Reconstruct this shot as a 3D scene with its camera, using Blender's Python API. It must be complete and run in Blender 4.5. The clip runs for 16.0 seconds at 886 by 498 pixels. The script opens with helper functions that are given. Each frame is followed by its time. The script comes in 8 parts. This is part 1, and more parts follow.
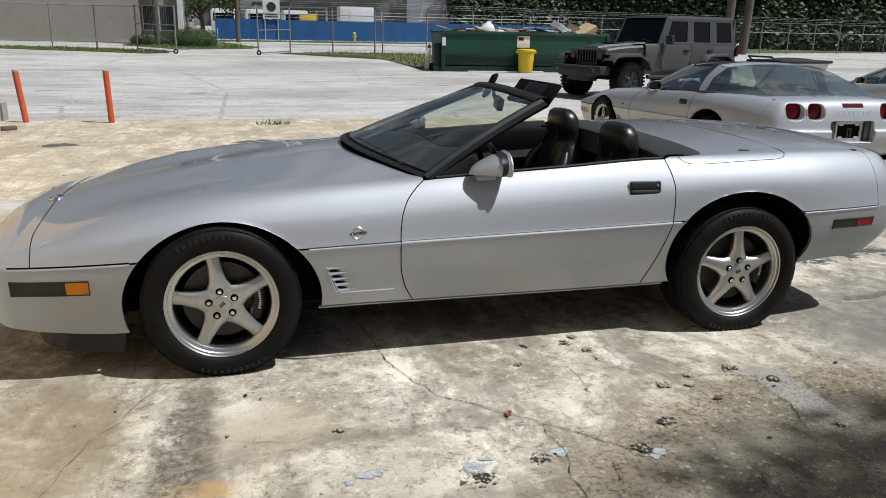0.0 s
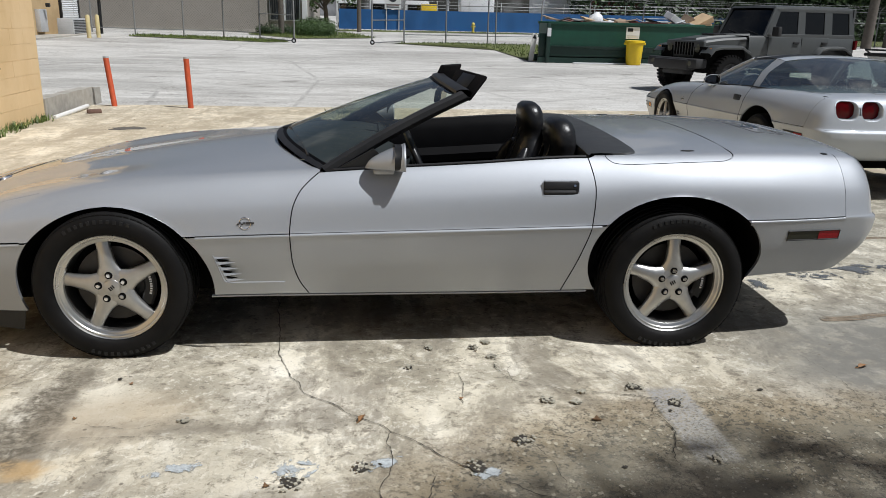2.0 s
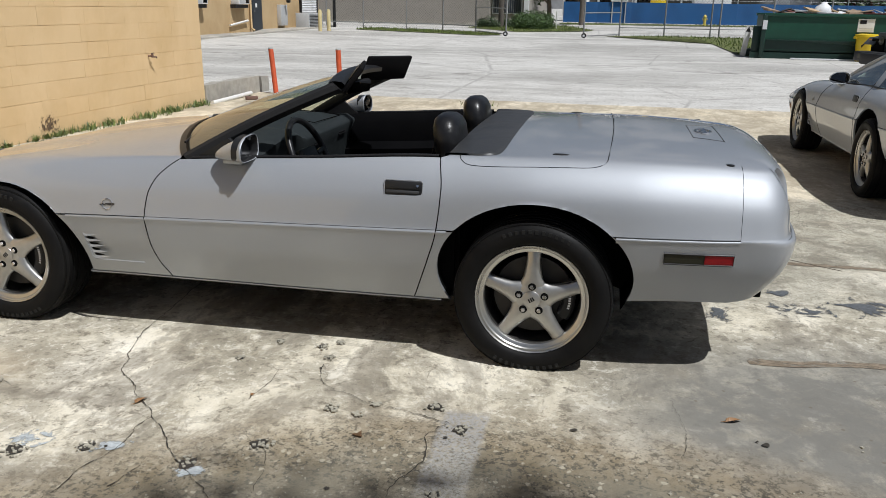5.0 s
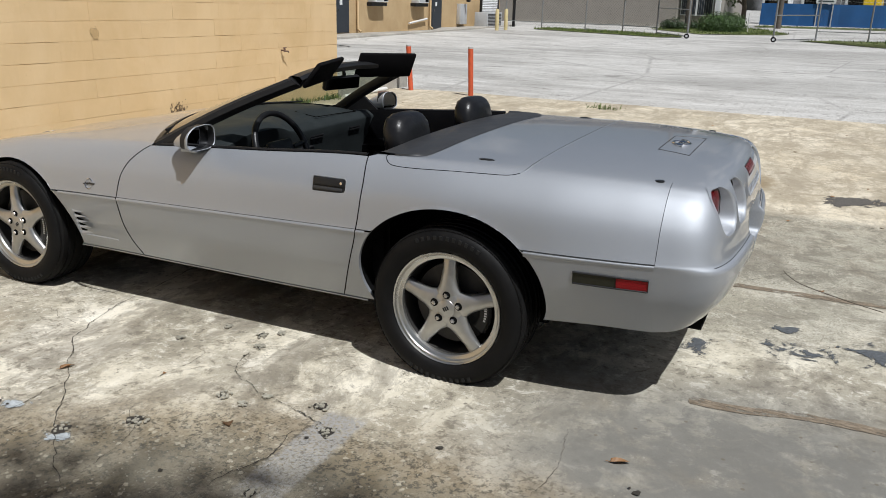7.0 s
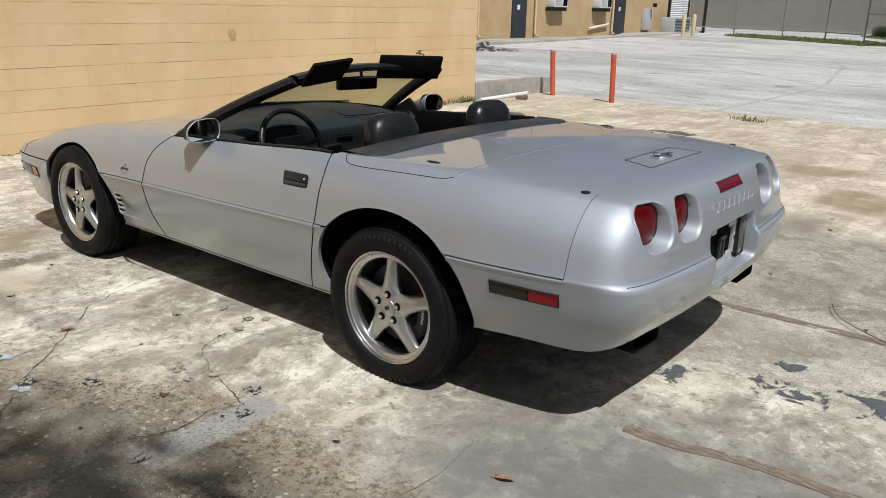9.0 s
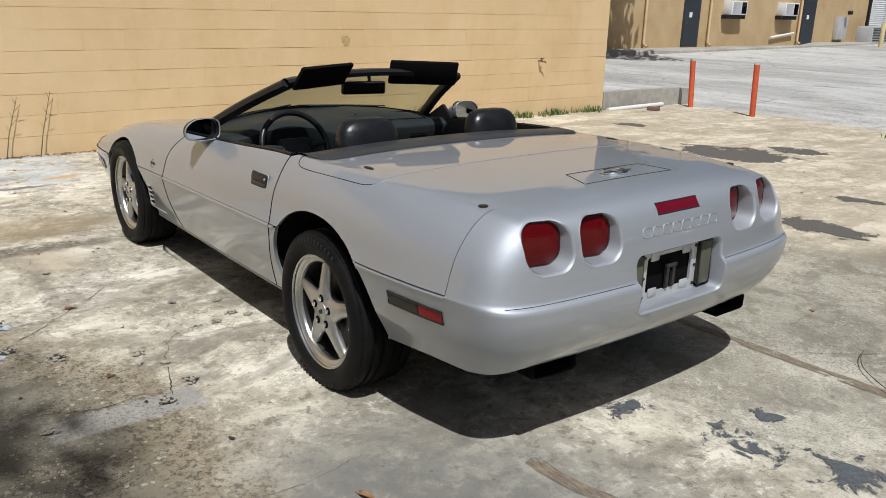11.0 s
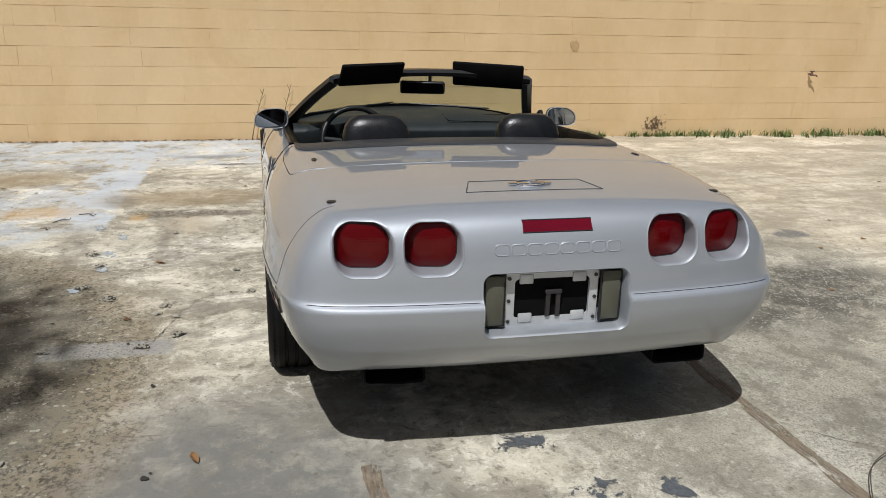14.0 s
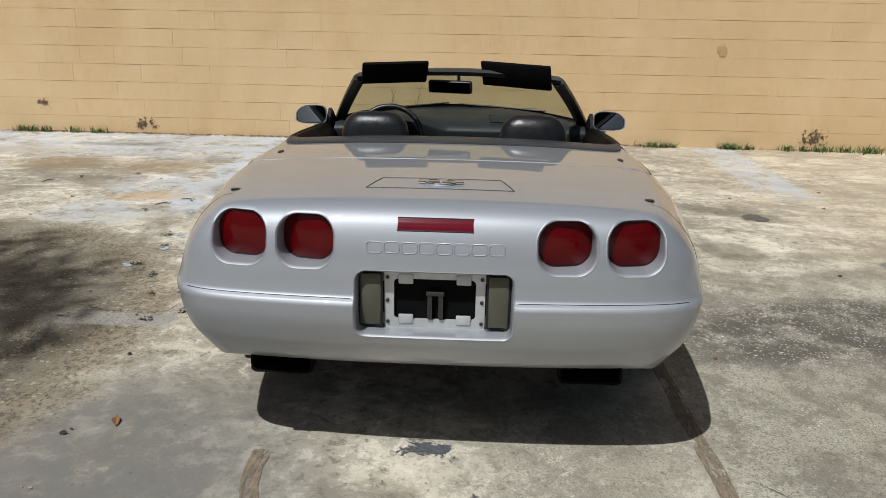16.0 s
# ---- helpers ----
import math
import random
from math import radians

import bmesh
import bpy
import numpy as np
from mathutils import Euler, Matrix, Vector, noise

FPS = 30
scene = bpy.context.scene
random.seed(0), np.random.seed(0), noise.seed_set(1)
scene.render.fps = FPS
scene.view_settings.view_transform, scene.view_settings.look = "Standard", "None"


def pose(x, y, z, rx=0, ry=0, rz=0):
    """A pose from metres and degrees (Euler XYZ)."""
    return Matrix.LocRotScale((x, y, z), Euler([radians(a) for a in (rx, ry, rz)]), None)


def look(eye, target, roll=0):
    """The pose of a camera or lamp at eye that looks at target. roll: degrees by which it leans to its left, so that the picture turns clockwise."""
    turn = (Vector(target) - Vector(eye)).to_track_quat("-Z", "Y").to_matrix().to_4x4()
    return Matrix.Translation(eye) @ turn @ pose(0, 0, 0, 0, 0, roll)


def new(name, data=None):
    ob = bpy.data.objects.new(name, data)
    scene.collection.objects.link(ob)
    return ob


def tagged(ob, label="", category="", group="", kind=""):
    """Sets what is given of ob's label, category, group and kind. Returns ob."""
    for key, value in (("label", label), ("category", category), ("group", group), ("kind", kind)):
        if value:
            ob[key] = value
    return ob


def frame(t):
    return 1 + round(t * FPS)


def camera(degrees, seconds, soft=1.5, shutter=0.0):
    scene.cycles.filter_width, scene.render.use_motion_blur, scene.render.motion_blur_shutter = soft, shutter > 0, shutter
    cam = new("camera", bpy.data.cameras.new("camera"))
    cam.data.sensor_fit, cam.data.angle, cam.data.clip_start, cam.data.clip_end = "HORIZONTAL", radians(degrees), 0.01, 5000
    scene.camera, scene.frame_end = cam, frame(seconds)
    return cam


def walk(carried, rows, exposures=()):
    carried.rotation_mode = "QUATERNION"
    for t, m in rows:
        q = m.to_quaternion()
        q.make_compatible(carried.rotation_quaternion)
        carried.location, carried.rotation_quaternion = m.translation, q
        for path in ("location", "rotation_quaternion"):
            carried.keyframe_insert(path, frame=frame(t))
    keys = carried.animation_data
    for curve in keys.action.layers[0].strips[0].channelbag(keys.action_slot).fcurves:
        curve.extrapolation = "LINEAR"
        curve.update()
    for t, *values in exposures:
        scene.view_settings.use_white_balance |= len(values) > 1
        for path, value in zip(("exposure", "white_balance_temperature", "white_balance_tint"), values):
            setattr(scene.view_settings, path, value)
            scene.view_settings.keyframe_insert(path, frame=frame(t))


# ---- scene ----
cam = camera(58.9, 16.0, soft=0.8)
METRES, EYE, TILT, LEAN, TURN = 8.09, 1.425, 0.0, 0.0, -14.6
ROWS = [
    (0.0, 0.0, 0.0, 0.0, 0.33, -15.69, -1.16),
    (0.5, 0.0336, 0.0025, 0.001, 2.1, -15.88, -1.11),
    (1.0, 0.062, 0.0053, 0.0011, 4.35, -16.11, -1.15),
    (1.5, 0.0874, 0.0196, 0.001, 6.9, -16.33, -1.21),
    (2.0, 0.1187, 0.0262, 0.0012, 9.54, -16.52, -1.3),
    (2.5, 0.1534, 0.0295, 0.0021, 12.11, -16.76, -1.33),
    (3.0, 0.1811, 0.0454, 0.0013, 14.69, -16.93, -1.17),
    (3.5, 0.208, 0.063, 0.0013, 17.4, -17.1, -1.05),
    (4.0, 0.2451, 0.0745, 0.0029, 20.3, -17.18, -0.89),
    (6.5, 0.3745, 0.1662, 0.0025, 36.76, -17.5, -1.25),
    (7.0, 0.4046, 0.1842, 0.0038, 40.28, -17.56, -1.34),
    (7.5, 0.4283, 0.2007, 0.0037, 43.87, -17.56, -1.41),
    (8.0, 0.4411, 0.2239, 0.003, 47.42, -17.58, -1.46),
    (8.5, 0.4574, 0.2439, 0.0037, 50.83, -17.59, -1.44),
    (9.0, 0.4829, 0.267, 0.0053, 54.12, -17.55, -1.36),
    (11.5, 0.5353, 0.3992, 0.0063, 70.72, -17.37, -1.26),
    (12.0, 0.5435, 0.4308, 0.0057, 74.6, -17.49, -1.24),
    (12.5, 0.5569, 0.464, 0.0063, 78.86, -17.6, -1.29),
    (13.0, 0.5546, 0.4903, 0.0056, 83.33, -17.61, -1.33),
    (13.5, 0.5537, 0.5194, 0.006, 87.79, -17.51, -1.4),
    (14.0, 0.5612, 0.5559, 0.0067, 92.06, -17.36, -1.36),
    (14.5, 0.5554, 0.5847, 0.0053, 96.07, -17.22, -1.34),
    (15.0, 0.5452, 0.6124, 0.0055, 99.92, -17.14, -1.25),
    (15.5, 0.5439, 0.6478, 0.0054, 103.72, -17.1, -1.08),
    (16.0, 0.5351, 0.6767, 0.0034, 107.52, -17.13, -0.96),
]
walk(cam, [(t, pose(0, 0, EYE, TILT, LEAN, TURN) @ pose(METRES * x, METRES * y, METRES * z, 90.1 + pitch, roll, yaw)) for t, x, y, z, yaw, pitch, roll in ROWS],
     [(0.0, -0.26, 6150, 10), (7.0, -0.24, 6150, 10), (12.0, -0.27, 6150, 10), (16.0, -0.44, 6250, 10)])

# ---- light ----
SUN_EL, SUN_AZ = radians(60), radians(120)      # azimuth: compass bearing of the sun, clockwise from +y
world = bpy.data.worlds.new("sky")
scene.world = world
world.use_nodes = True
wt = world.node_tree
sky = wt.nodes.new("ShaderNodeTexSky")
sky.sky_type, sky.sun_disc = "NISHITA", False
sky.sun_elevation, sky.sun_rotation = SUN_EL, SUN_AZ
sky.air_density, sky.dust_density, sky.ozone_density = 1.0, 3.2, 1.0
# fair-weather clouds all over the sky
sky_at, clouds, cover, veil = (wt.nodes.new("ShaderNode" + k) for k in ("TexCoord", "TexNoise", "ValToRGB", "Mix"))
wt.links.new(sky_at.outputs["Generated"], clouds.inputs["Vector"])
clouds.inputs["Scale"].default_value, clouds.inputs["Detail"].default_value, clouds.inputs["Roughness"].default_value = 4.6, 8.0, 0.60
cover.color_ramp.elements[0].position, cover.color_ramp.elements[1].position = 0.52, 0.61
cover.color_ramp.elements[1].color = (0.85, 0.85, 0.85, 1)
veil.data_type = "RGBA"
veil.inputs["B"].default_value = (8.0, 8.0, 8.1, 1)
wt.links.new(clouds.outputs["Fac"], cover.inputs["Fac"])
wt.links.new(cover.outputs["Color"], veil.inputs["Factor"])
wt.links.new(sky.outputs["Color"], veil.inputs["A"])
wt.links.new(veil.outputs["Result"], wt.nodes["Background"].inputs["Color"])
wt.nodes["Background"].inputs["Strength"].default_value = 0.045
sun = new("sun", bpy.data.lights.new("sun", "SUN"))
sun.data.energy, sun.data.angle, sun.data.color = 5.0, radians(0.6), (1.0, 0.985, 0.95)
sun.matrix_world = look((0, 0, 0), (-math.sin(SUN_AZ) * math.cos(SUN_EL), -math.cos(SUN_AZ) * math.cos(SUN_EL), -math.sin(SUN_EL)))

# ---- material helpers ----
def material(name):
    m = bpy.data.materials.new(name)
    m.use_nodes = True
    return m, m.node_tree, m.node_tree.nodes["Principled BSDF"]


def node(t, kind, **given):
    n = t.nodes.new("ShaderNode" + kind)
    for k, v in given.items():
        n.inputs[k.replace("_", " ")].default_value = v
    return n


def coords(t, scale=(1, 1, 1), space="Object"):
    c = t.nodes.new("ShaderNodeTexCoord")
    m = t.nodes.new("ShaderNodeMapping")
    m.inputs["Scale"].default_value = scale
    if space == "World":
        g = t.nodes.new("ShaderNodeNewGeometry")
        t.links.new(g.outputs["Position"], m.inputs["Vector"])
    else:
        t.links.new(c.outputs[space], m.inputs["Vector"])
    return m.outputs["Vector"]


def noise_of(t, vec, scale, detail=4, rough=0.55, distort=0.0):
    n = node(t, "TexNoise", Scale=scale, Detail=detail, Roughness=rough, Distortion=distort)
    t.links.new(vec, n.inputs["Vector"])
    return n.outputs["Fac"]


def ramp(t, fac, stops):
    r = t.nodes.new("ShaderNodeValToRGB")
    e = r.color_ramp.elements
    while len(e) < len(stops):
        e.new(0.5)
    for el, (p, c) in zip(e, stops):
        el.position = p
        el.color = (*c, 1) if isinstance(c, tuple) else (c, c, c, 1)
    t.links.new(fac, r.inputs["Fac"])
    return r.outputs["Color"]


def mix(t, fac, a, b, mode="MIX"):
    n = t.nodes.new("ShaderNodeMix")
    n.data_type, n.blend_type = "RGBA", mode
    for sock, val in ((n.inputs["Factor"], fac), (n.inputs["A"], a), (n.inputs["B"], b)):
        if hasattr(val, "links"):
            t.links.new(val, sock)
        elif isinstance(val, tuple):
            sock.default_value = (*val, 1)
        else:
            sock.default_value = val
    return n.outputs["Result"]


def bump(t, height, p, strength=0.3, distance=0.01):
    b = node(t, "Bump", Strength=strength, Distance=distance)
    t.links.new(height, b.inputs["Height"])
    t.links.new(b.outputs["Normal"], p.inputs["Normal"])


def simple(name, colour, rough=0.5, metal=0.0, vary=0.12, scale=30.0, bumps=0.0, coat=0.0, space="Object"):
    """A surface of one colour with fine grain and larger, faint wear."""
    m, t, p = material(name)
    v = coords(t, space=space)
    f1, f2 = noise_of(t, v, scale, 5), noise_of(t, v, scale / 14, 3)
    lo = tuple(c * (1 - vary) for c in colour)
    hi = tuple(min(1, c * (1 + vary)) for c in colour)
    c1 = ramp(t, f1, [(0.3, lo), (0.7, hi)])
    c2 = ramp(t, f2, [(0.3, lo), (0.7, hi)])
    t.links.new(mix(t, 0.5, c1, c2), p.inputs["Base Color"])
    r = ramp(t, f2, [(0.2, max(0.02, rough - 0.08)), (0.8, min(1, rough + 0.08))])
    t.links.new(r, p.inputs["Roughness"])
    p.inputs["Metallic"].default_value = metal
    p.inputs["Coat Weight"].default_value = coat
    if bumps:
        bump(t, f1, p, bumps, 0.004)
    return m


# ---- mesh helpers ----
def mesh_of(name, verts, faces, smooth=False, uvs=None):
    me = bpy.data.meshes.new(name)
    me.from_pydata([tuple(v) for v in verts], [], faces)
    if smooth:
        me.polygons.foreach_set("use_smooth", [True] * len(me.polygons))
    me.update()
    return me


class Soup:
    """Gathers plain pieces of geometry into one mesh."""

    def __init__(self):
        self.v, self.f = [], []

    def add(self, verts, faces):
        n = len(self.v)
        self.v += [tuple(p) for p in verts]
        self.f += [tuple(i + n for i in f) for f in faces]
        return self

    def box(self, lo, hi, m=None, bevel=0.0):
        bm = bmesh.new()
        bmesh.ops.create_cube(bm, size=1)
        lo, hi = Vector(lo), Vector(hi)
        for v in bm.verts:
            v.co = Vector([(a + b) / 2 + c * (b - a) for a, b, c in zip(lo, hi, v.co)])
        if bevel:
            bmesh.ops.bevel(bm, geom=bm.edges[:], offset=bevel, segments=2, affect="EDGES", profile=0.5)
        if m:
            bm.transform(m)
        bm.verts.index_update()
        self.add([v.co.copy() for v in bm.verts], [[v.index for v in f.verts] for f in bm.faces])
        bm.free()
        return self

    def grid(self, rows, closed=False, flip=False):
        """rows: lists of points of one length, joined by quads."""
        n, k = len(rows), len(rows[0])
        faces = []
        for i in range(n - 1):
            for j in range(k if closed else k - 1):
                a, b, c, d = i * k + j, i * k + (j + 1) % k, (i + 1) * k + (j + 1) % k, (i + 1) * k + j
                faces.append((d, c, b, a) if flip else (a, b, c, d))
        return self.add([p for r in rows for p in r], faces)

    def lathe(self, profile, m=None, seg=32, axis="Y"):
        """profile: (radius, height) pairs turned about an axis."""
        rows = []
        for r, hgt in profile:
            row = []
            for k in range(seg):
                a = 2 * math.pi * k / seg
                p = Vector((r * math.cos(a), hgt, r * math.sin(a))) if axis == "Y" else Vector((r * math.cos(a), r * math.sin(a), hgt))
                row.append(m @ p if m else p)
            rows.append(row)
        return self.grid(rows, closed=True, flip=axis == "Z")

    def tube(self, path, r, seg=8, closed=False, caps=True):
        pts = [Vector(p) for p in path]
        rows, up = [], Vector((0, 0, 1))
        n = len(pts)
        for i, p in enumerate(pts):
            a, b = pts[(i - 1) % n if closed else max(0, i - 1)], pts[(i + 1) % n if closed else min(n - 1, i + 1)]
            d = (b - a).normalized()
            if abs(d.dot(up)) > 0.95:
                up = Vector((1, 0, 0)) if abs(d.x) < 0.9 else Vector((0, 1, 0))
            s = d.cross(up).normalized()
            w = s.cross(d).normalized()
            up = w
            rr = r[i] if isinstance(r, (list, tuple)) else r
            rows.append([p + s * (rr * math.cos(2 * math.pi * k / seg)) + w * (rr * math.sin(2 * math.pi * k / seg)) for k in range(seg)])
        if closed:
            rows.append(rows[0])
        self.grid(rows, closed=True)
        if caps and not closed:
            k = len(self.v)
            self.f.append(tuple(range(k - seg, k)))
            self.f.append(tuple(reversed(range(k - n * seg, k - n * seg + seg))))
        return self

    def prism(self, outline, depth, m):
        """An outline in x, z pushed out along y by depth."""
        n = len(outline)
        v = [m @ Vector((x, 0, z)) for x, z in outline] + [m @ Vector((x, depth, z)) for x, z in outline]
        f = [tuple(range(n)), tuple(reversed(range(n, 2 * n)))]
        f += [(i, i + n, (i + 1) % n + n, (i + 1) % n) for i in range(n)]
        return self.add(v, f)

    def mesh(self, name, smooth=False):
        return mesh_of(name, self.v, self.f, smooth)


def auto_smooth(me, degrees=35):
    """Smooth shading with hard edges past the angle."""
    bm = bmesh.new()
    bm.from_mesh(me)
    bmesh.ops.recalc_face_normals(bm, faces=bm.faces[:])
    for e in bm.edges:
        e.smooth = len(e.link_faces) == 2 and e.calc_face_angle(0) < radians(degrees)
    for f in bm.faces:
        f.smooth = True
    bm.to_mesh(me)
    bm.free()
    return me


def part(name, soup, mat, parent=None, label="", smooth=0, m=None):
    """One mesh object, under its thing or its part where there is one."""
    me = soup if isinstance(soup, bpy.types.Mesh) else soup.mesh(name)
    if smooth:
        auto_smooth(me, smooth)
    if mat and not me.materials:
        me.materials.append(mat)
    ob = new(name, me)
    if parent:
        ob.parent = parent
    if m:
        ob.matrix_basis = m
    if label:
        ob["label"] = label
    return ob


def thing(name, label, category, m=None, group="", kind=""):
    ob = new(name)
    ob.empty_display_size = 0.1
    if m:
        ob.matrix_basis = m
    return tagged(ob, label, category, group, kind)


def pchip(xs, ys, x):
    """A smooth curve through points that does not overshoot."""
    xs, ys, x = np.asarray(xs, float), np.asarray(ys, float), np.asarray(x, float)
    hh = np.diff(xs)
    s = np.diff(ys) / hh
    d = np.zeros_like(ys)
    for i in range(1, len(xs) - 1):
        if s[i - 1] * s[i] > 0:
            w1, w2 = 2 * hh[i] + hh[i - 1], hh[i] + 2 * hh[i - 1]
            d[i] = (w1 + w2) / (w1 / s[i - 1] + w2 / s[i])
    d[0], d[-1] = s[0], s[-1]
    x = np.clip(x, xs[0], xs[-1])
    k = np.clip(np.searchsorted(xs, x) - 1, 0, len(xs) - 2)
    q = (x - xs[k]) / hh[k]
    return ((1 + 2 * q) * (1 - q) ** 2 * ys[k] + q * (1 - q) ** 2 * hh[k] * d[k]
            + q * q * (3 - 2 * q) * ys[k + 1] + q * q * (q - 1) * hh[k] * d[k + 1])


def catmull(points, per=6):
    pts = [Vector(p) for p in points]
    out = []
    for i in range(len(pts) - 1):
        p0, p1, p2, p3 = pts[max(0, i - 1)], pts[i], pts[i + 1], pts[min(len(pts) - 1, i + 2)]
        for k in range(per):
            q = k / per
            out.append(0.5 * ((2 * p1) + (p2 - p0) * q + (2 * p0 - 5 * p1 + 4 * p2 - p3) * q * q + (3 * p1 - p0 - 3 * p2 + p3) * q ** 3))
    return out + [pts[-1]]


def ground_z(x, y):
    """The lot dips a little towards the wall and the drive, and rises to the road."""
    d = np.hypot(np.maximum(0, y - 3.0), np.maximum(0, 2.0 - x))
    return np.interp(d, [0, 5.5, 11, 28, 42, 65, 120], [0, -0.04, -0.086, -0.08, 0.08, 0.38, 0.5])

# ---- materials ----
def car_paint(name, base, dust=0.5, metal=0.70, rough=0.55):
    m, t, p = material(name)
    v = coords(t)
    flake = noise_of(t, v, 900, 2, 0.6)
    patch = noise_of(t, v, 2.3, 4, 0.6)
    fine = noise_of(t, v, 70, 6, 0.7)
    c = ramp(t, flake, [(0.35, tuple(x * 0.86 for x in base)), (0.65, tuple(min(1, x * 1.12) for x in base))])
    dirt = ramp(t, patch, [(0.35, 0.0), (0.8, 0.10 * dust)])
    t.links.new(mix(t, dirt, c, (0.36, 0.33, 0.28)), p.inputs["Base Color"])
    p.inputs["Metallic"].default_value = metal
    t.links.new(ramp(t, fine, [(0.3, rough), (0.8, rough + 0.05)]), p.inputs["Roughness"])
    p.inputs["Coat Weight"].default_value = 1.0
    t.links.new(ramp(t, patch, [(0.3, 0.015), (0.9, 0.05)]), p.inputs["Coat Roughness"])
    bump(t, patch, p, 0.02, 0.01)
    return m


def glass(name, tint=(0.75, 0.82, 0.78), rough=0.0, shine=0.10, film_most=0.05):
    """Thin tinted glass: clear from front to back, glossy by Fresnel."""
    m, t, p = material(name)
    t.nodes.remove(p)
    clear = node(t, "BsdfTransparent", Color=(*tint, 1))
    gloss = node(t, "BsdfGlossy", Color=(1, 1, 1, 1), Roughness=rough)
    lw = node(t, "LayerWeight", Blend=0.5)
    pw = t.nodes.new("ShaderNodeMath")
    pw.operation = "POWER"
    pw.inputs[1].default_value = 5.0
    t.links.new(lw.outputs["Facing"], pw.inputs[0])
    fres = t.nodes.new("ShaderNodeMath")
    fres.operation = "MULTIPLY_ADD"
    fres.inputs[1].default_value, fres.inputs[2].default_value = 1 - shine, shine
    t.links.new(pw.outputs[0], fres.inputs[0])
    dust = noise_of(t, coords(t), 6, 5, 0.7)
    film = node(t, "BsdfDiffuse", Color=(0.5, 0.5, 0.47, 1))
    mx, mx2 = t.nodes.new("ShaderNodeMixShader"), t.nodes.new("ShaderNodeMixShader")
    t.links.new(fres.outputs[0], mx.inputs[0])
    t.links.new(clear.outputs[0], mx.inputs[1])
    t.links.new(gloss.outputs[0], mx.inputs[2])
    t.links.new(ramp(t, dust, [(0.3, film_most * 0.1), (0.9, film_most)]), mx2.inputs[0])
    t.links.new(mx.outputs[0], mx2.inputs[1])
    t.links.new(film.outputs[0], mx2.inputs[2])
    t.links.new(mx2.outputs[0], t.nodes["Material Output"].inputs["Surface"])
    return m


def lens(name, colour, rough=0.06, ridges=180.0):
    """A ribbed plastic lamp lens."""
    m, t, p = material(name)
    w = node(t, "TexWave", Scale=ridges / 6.28, Distortion=0.0)
    w.bands_direction = "Z"
    t.links.new(coords(t), w.inputs["Vector"])
    patch = noise_of(t, coords(t), 9, 3)
    t.links.new(mix(t, ramp(t, patch, [(0.3, 0.0), (0.7, 1.0)]), tuple(c * 0.85 for c in colour), colour), p.inputs["Base Color"])
    p.inputs["Roughness"].default_value = rough
    p.inputs["Coat Weight"].default_value = 0.2
    p.inputs["Coat Roughness"].default_value = 0.02
    p.inputs["Specular IOR Level"].default_value = 0.15
    bump(t, w.outputs["Fac"], p, 0.14, 0.001)
    return m


def tyre_rubber():
    m, t, p = material("tyre_rubber")
    v = coords(t)
    n1, n2 = noise_of(t, v, 14, 5, 0.65), noise_of(t, v, 160, 3)
    t.links.new(ramp(t, n1, [(0.3, (0.004, 0.004, 0.0045)), (0.75, (0.011, 0.0105, 0.010))]), p.inputs["Base Color"])
    t.links.new(ramp(t, n1, [(0.3, 0.5), (0.8, 0.75)]), p.inputs["Roughness"])
    p.inputs["Specular IOR Level"].default_value = 0.14
    bump(t, n2, p, 0.15, 0.002)
    return m


def leather():
    m, t, p = material("black_leather")
    v = coords(t)
    vor = node(t, "TexVoronoi", Scale=260.0)
    t.links.new(v, vor.inputs["Vector"])
    folds = noise_of(t, v, 11, 4, 0.6, 0.6)
    t.links.new(ramp(t, folds, [(0.3, (0.006, 0.006, 0.007)), (0.75, (0.015, 0.015, 0.016))]), p.inputs["Base Color"])
    t.links.new(ramp(t, folds, [(0.3, 0.28), (0.8, 0.42)]), p.inputs["Roughness"])
    b1 = node(t, "Bump", Strength=0.16, Distance=0.02)
    t.links.new(folds, b1.inputs["Height"])
    b2 = node(t, "Bump", Strength=0.2, Distance=0.001)
    t.links.new(vor.outputs["Distance"], b2.inputs["Height"])
    t.links.new(b1.outputs["Normal"], b2.inputs["Normal"])
    t.links.new(b2.outputs["Normal"], p.inputs["Normal"])
    return m


PAINT = car_paint("silver_paint", (0.385, 0.405, 0.436), 0.35, 0.58, 0.55)
PAINT_FAR = car_paint("silver_paint_dusty", (0.48, 0.51, 0.55), 0.6, 0.45, 0.60)
PAINT_WHITE = car_paint("pearl_white_paint", (0.72, 0.72, 0.71), 1.0)
RUBBER = tyre_rubber()
LEATHER = leather()
TRIM = simple("black_trim", (0.014, 0.014, 0.015), 0.42, 0, 0.3, 60, 0.05)
CLOTH = simple("black_cloth", (0.006, 0.0055, 0.006), 0.85, 0, 0.35, 220, 0.3)
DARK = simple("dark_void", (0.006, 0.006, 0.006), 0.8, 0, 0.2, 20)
VINYL = simple("black_vinyl", (0.0025, 0.0025, 0.003), 0.5, 0, 0.25, 120, 0.06)
DASH = simple("grey_black_plastic", (0.020, 0.024, 0.025), 0.5, 0, 0.25, 120, 0.1)
BANDTRIM = simple("charcoal_trim_panel", (0.035, 0.036, 0.038), 0.5, 0, 0.2, 150, 0.08)
ALLOY = simple("silver_alloy", (0.46, 0.455, 0.44), 0.38, 0.9, 0.10, 40, 0.02, 0.3)
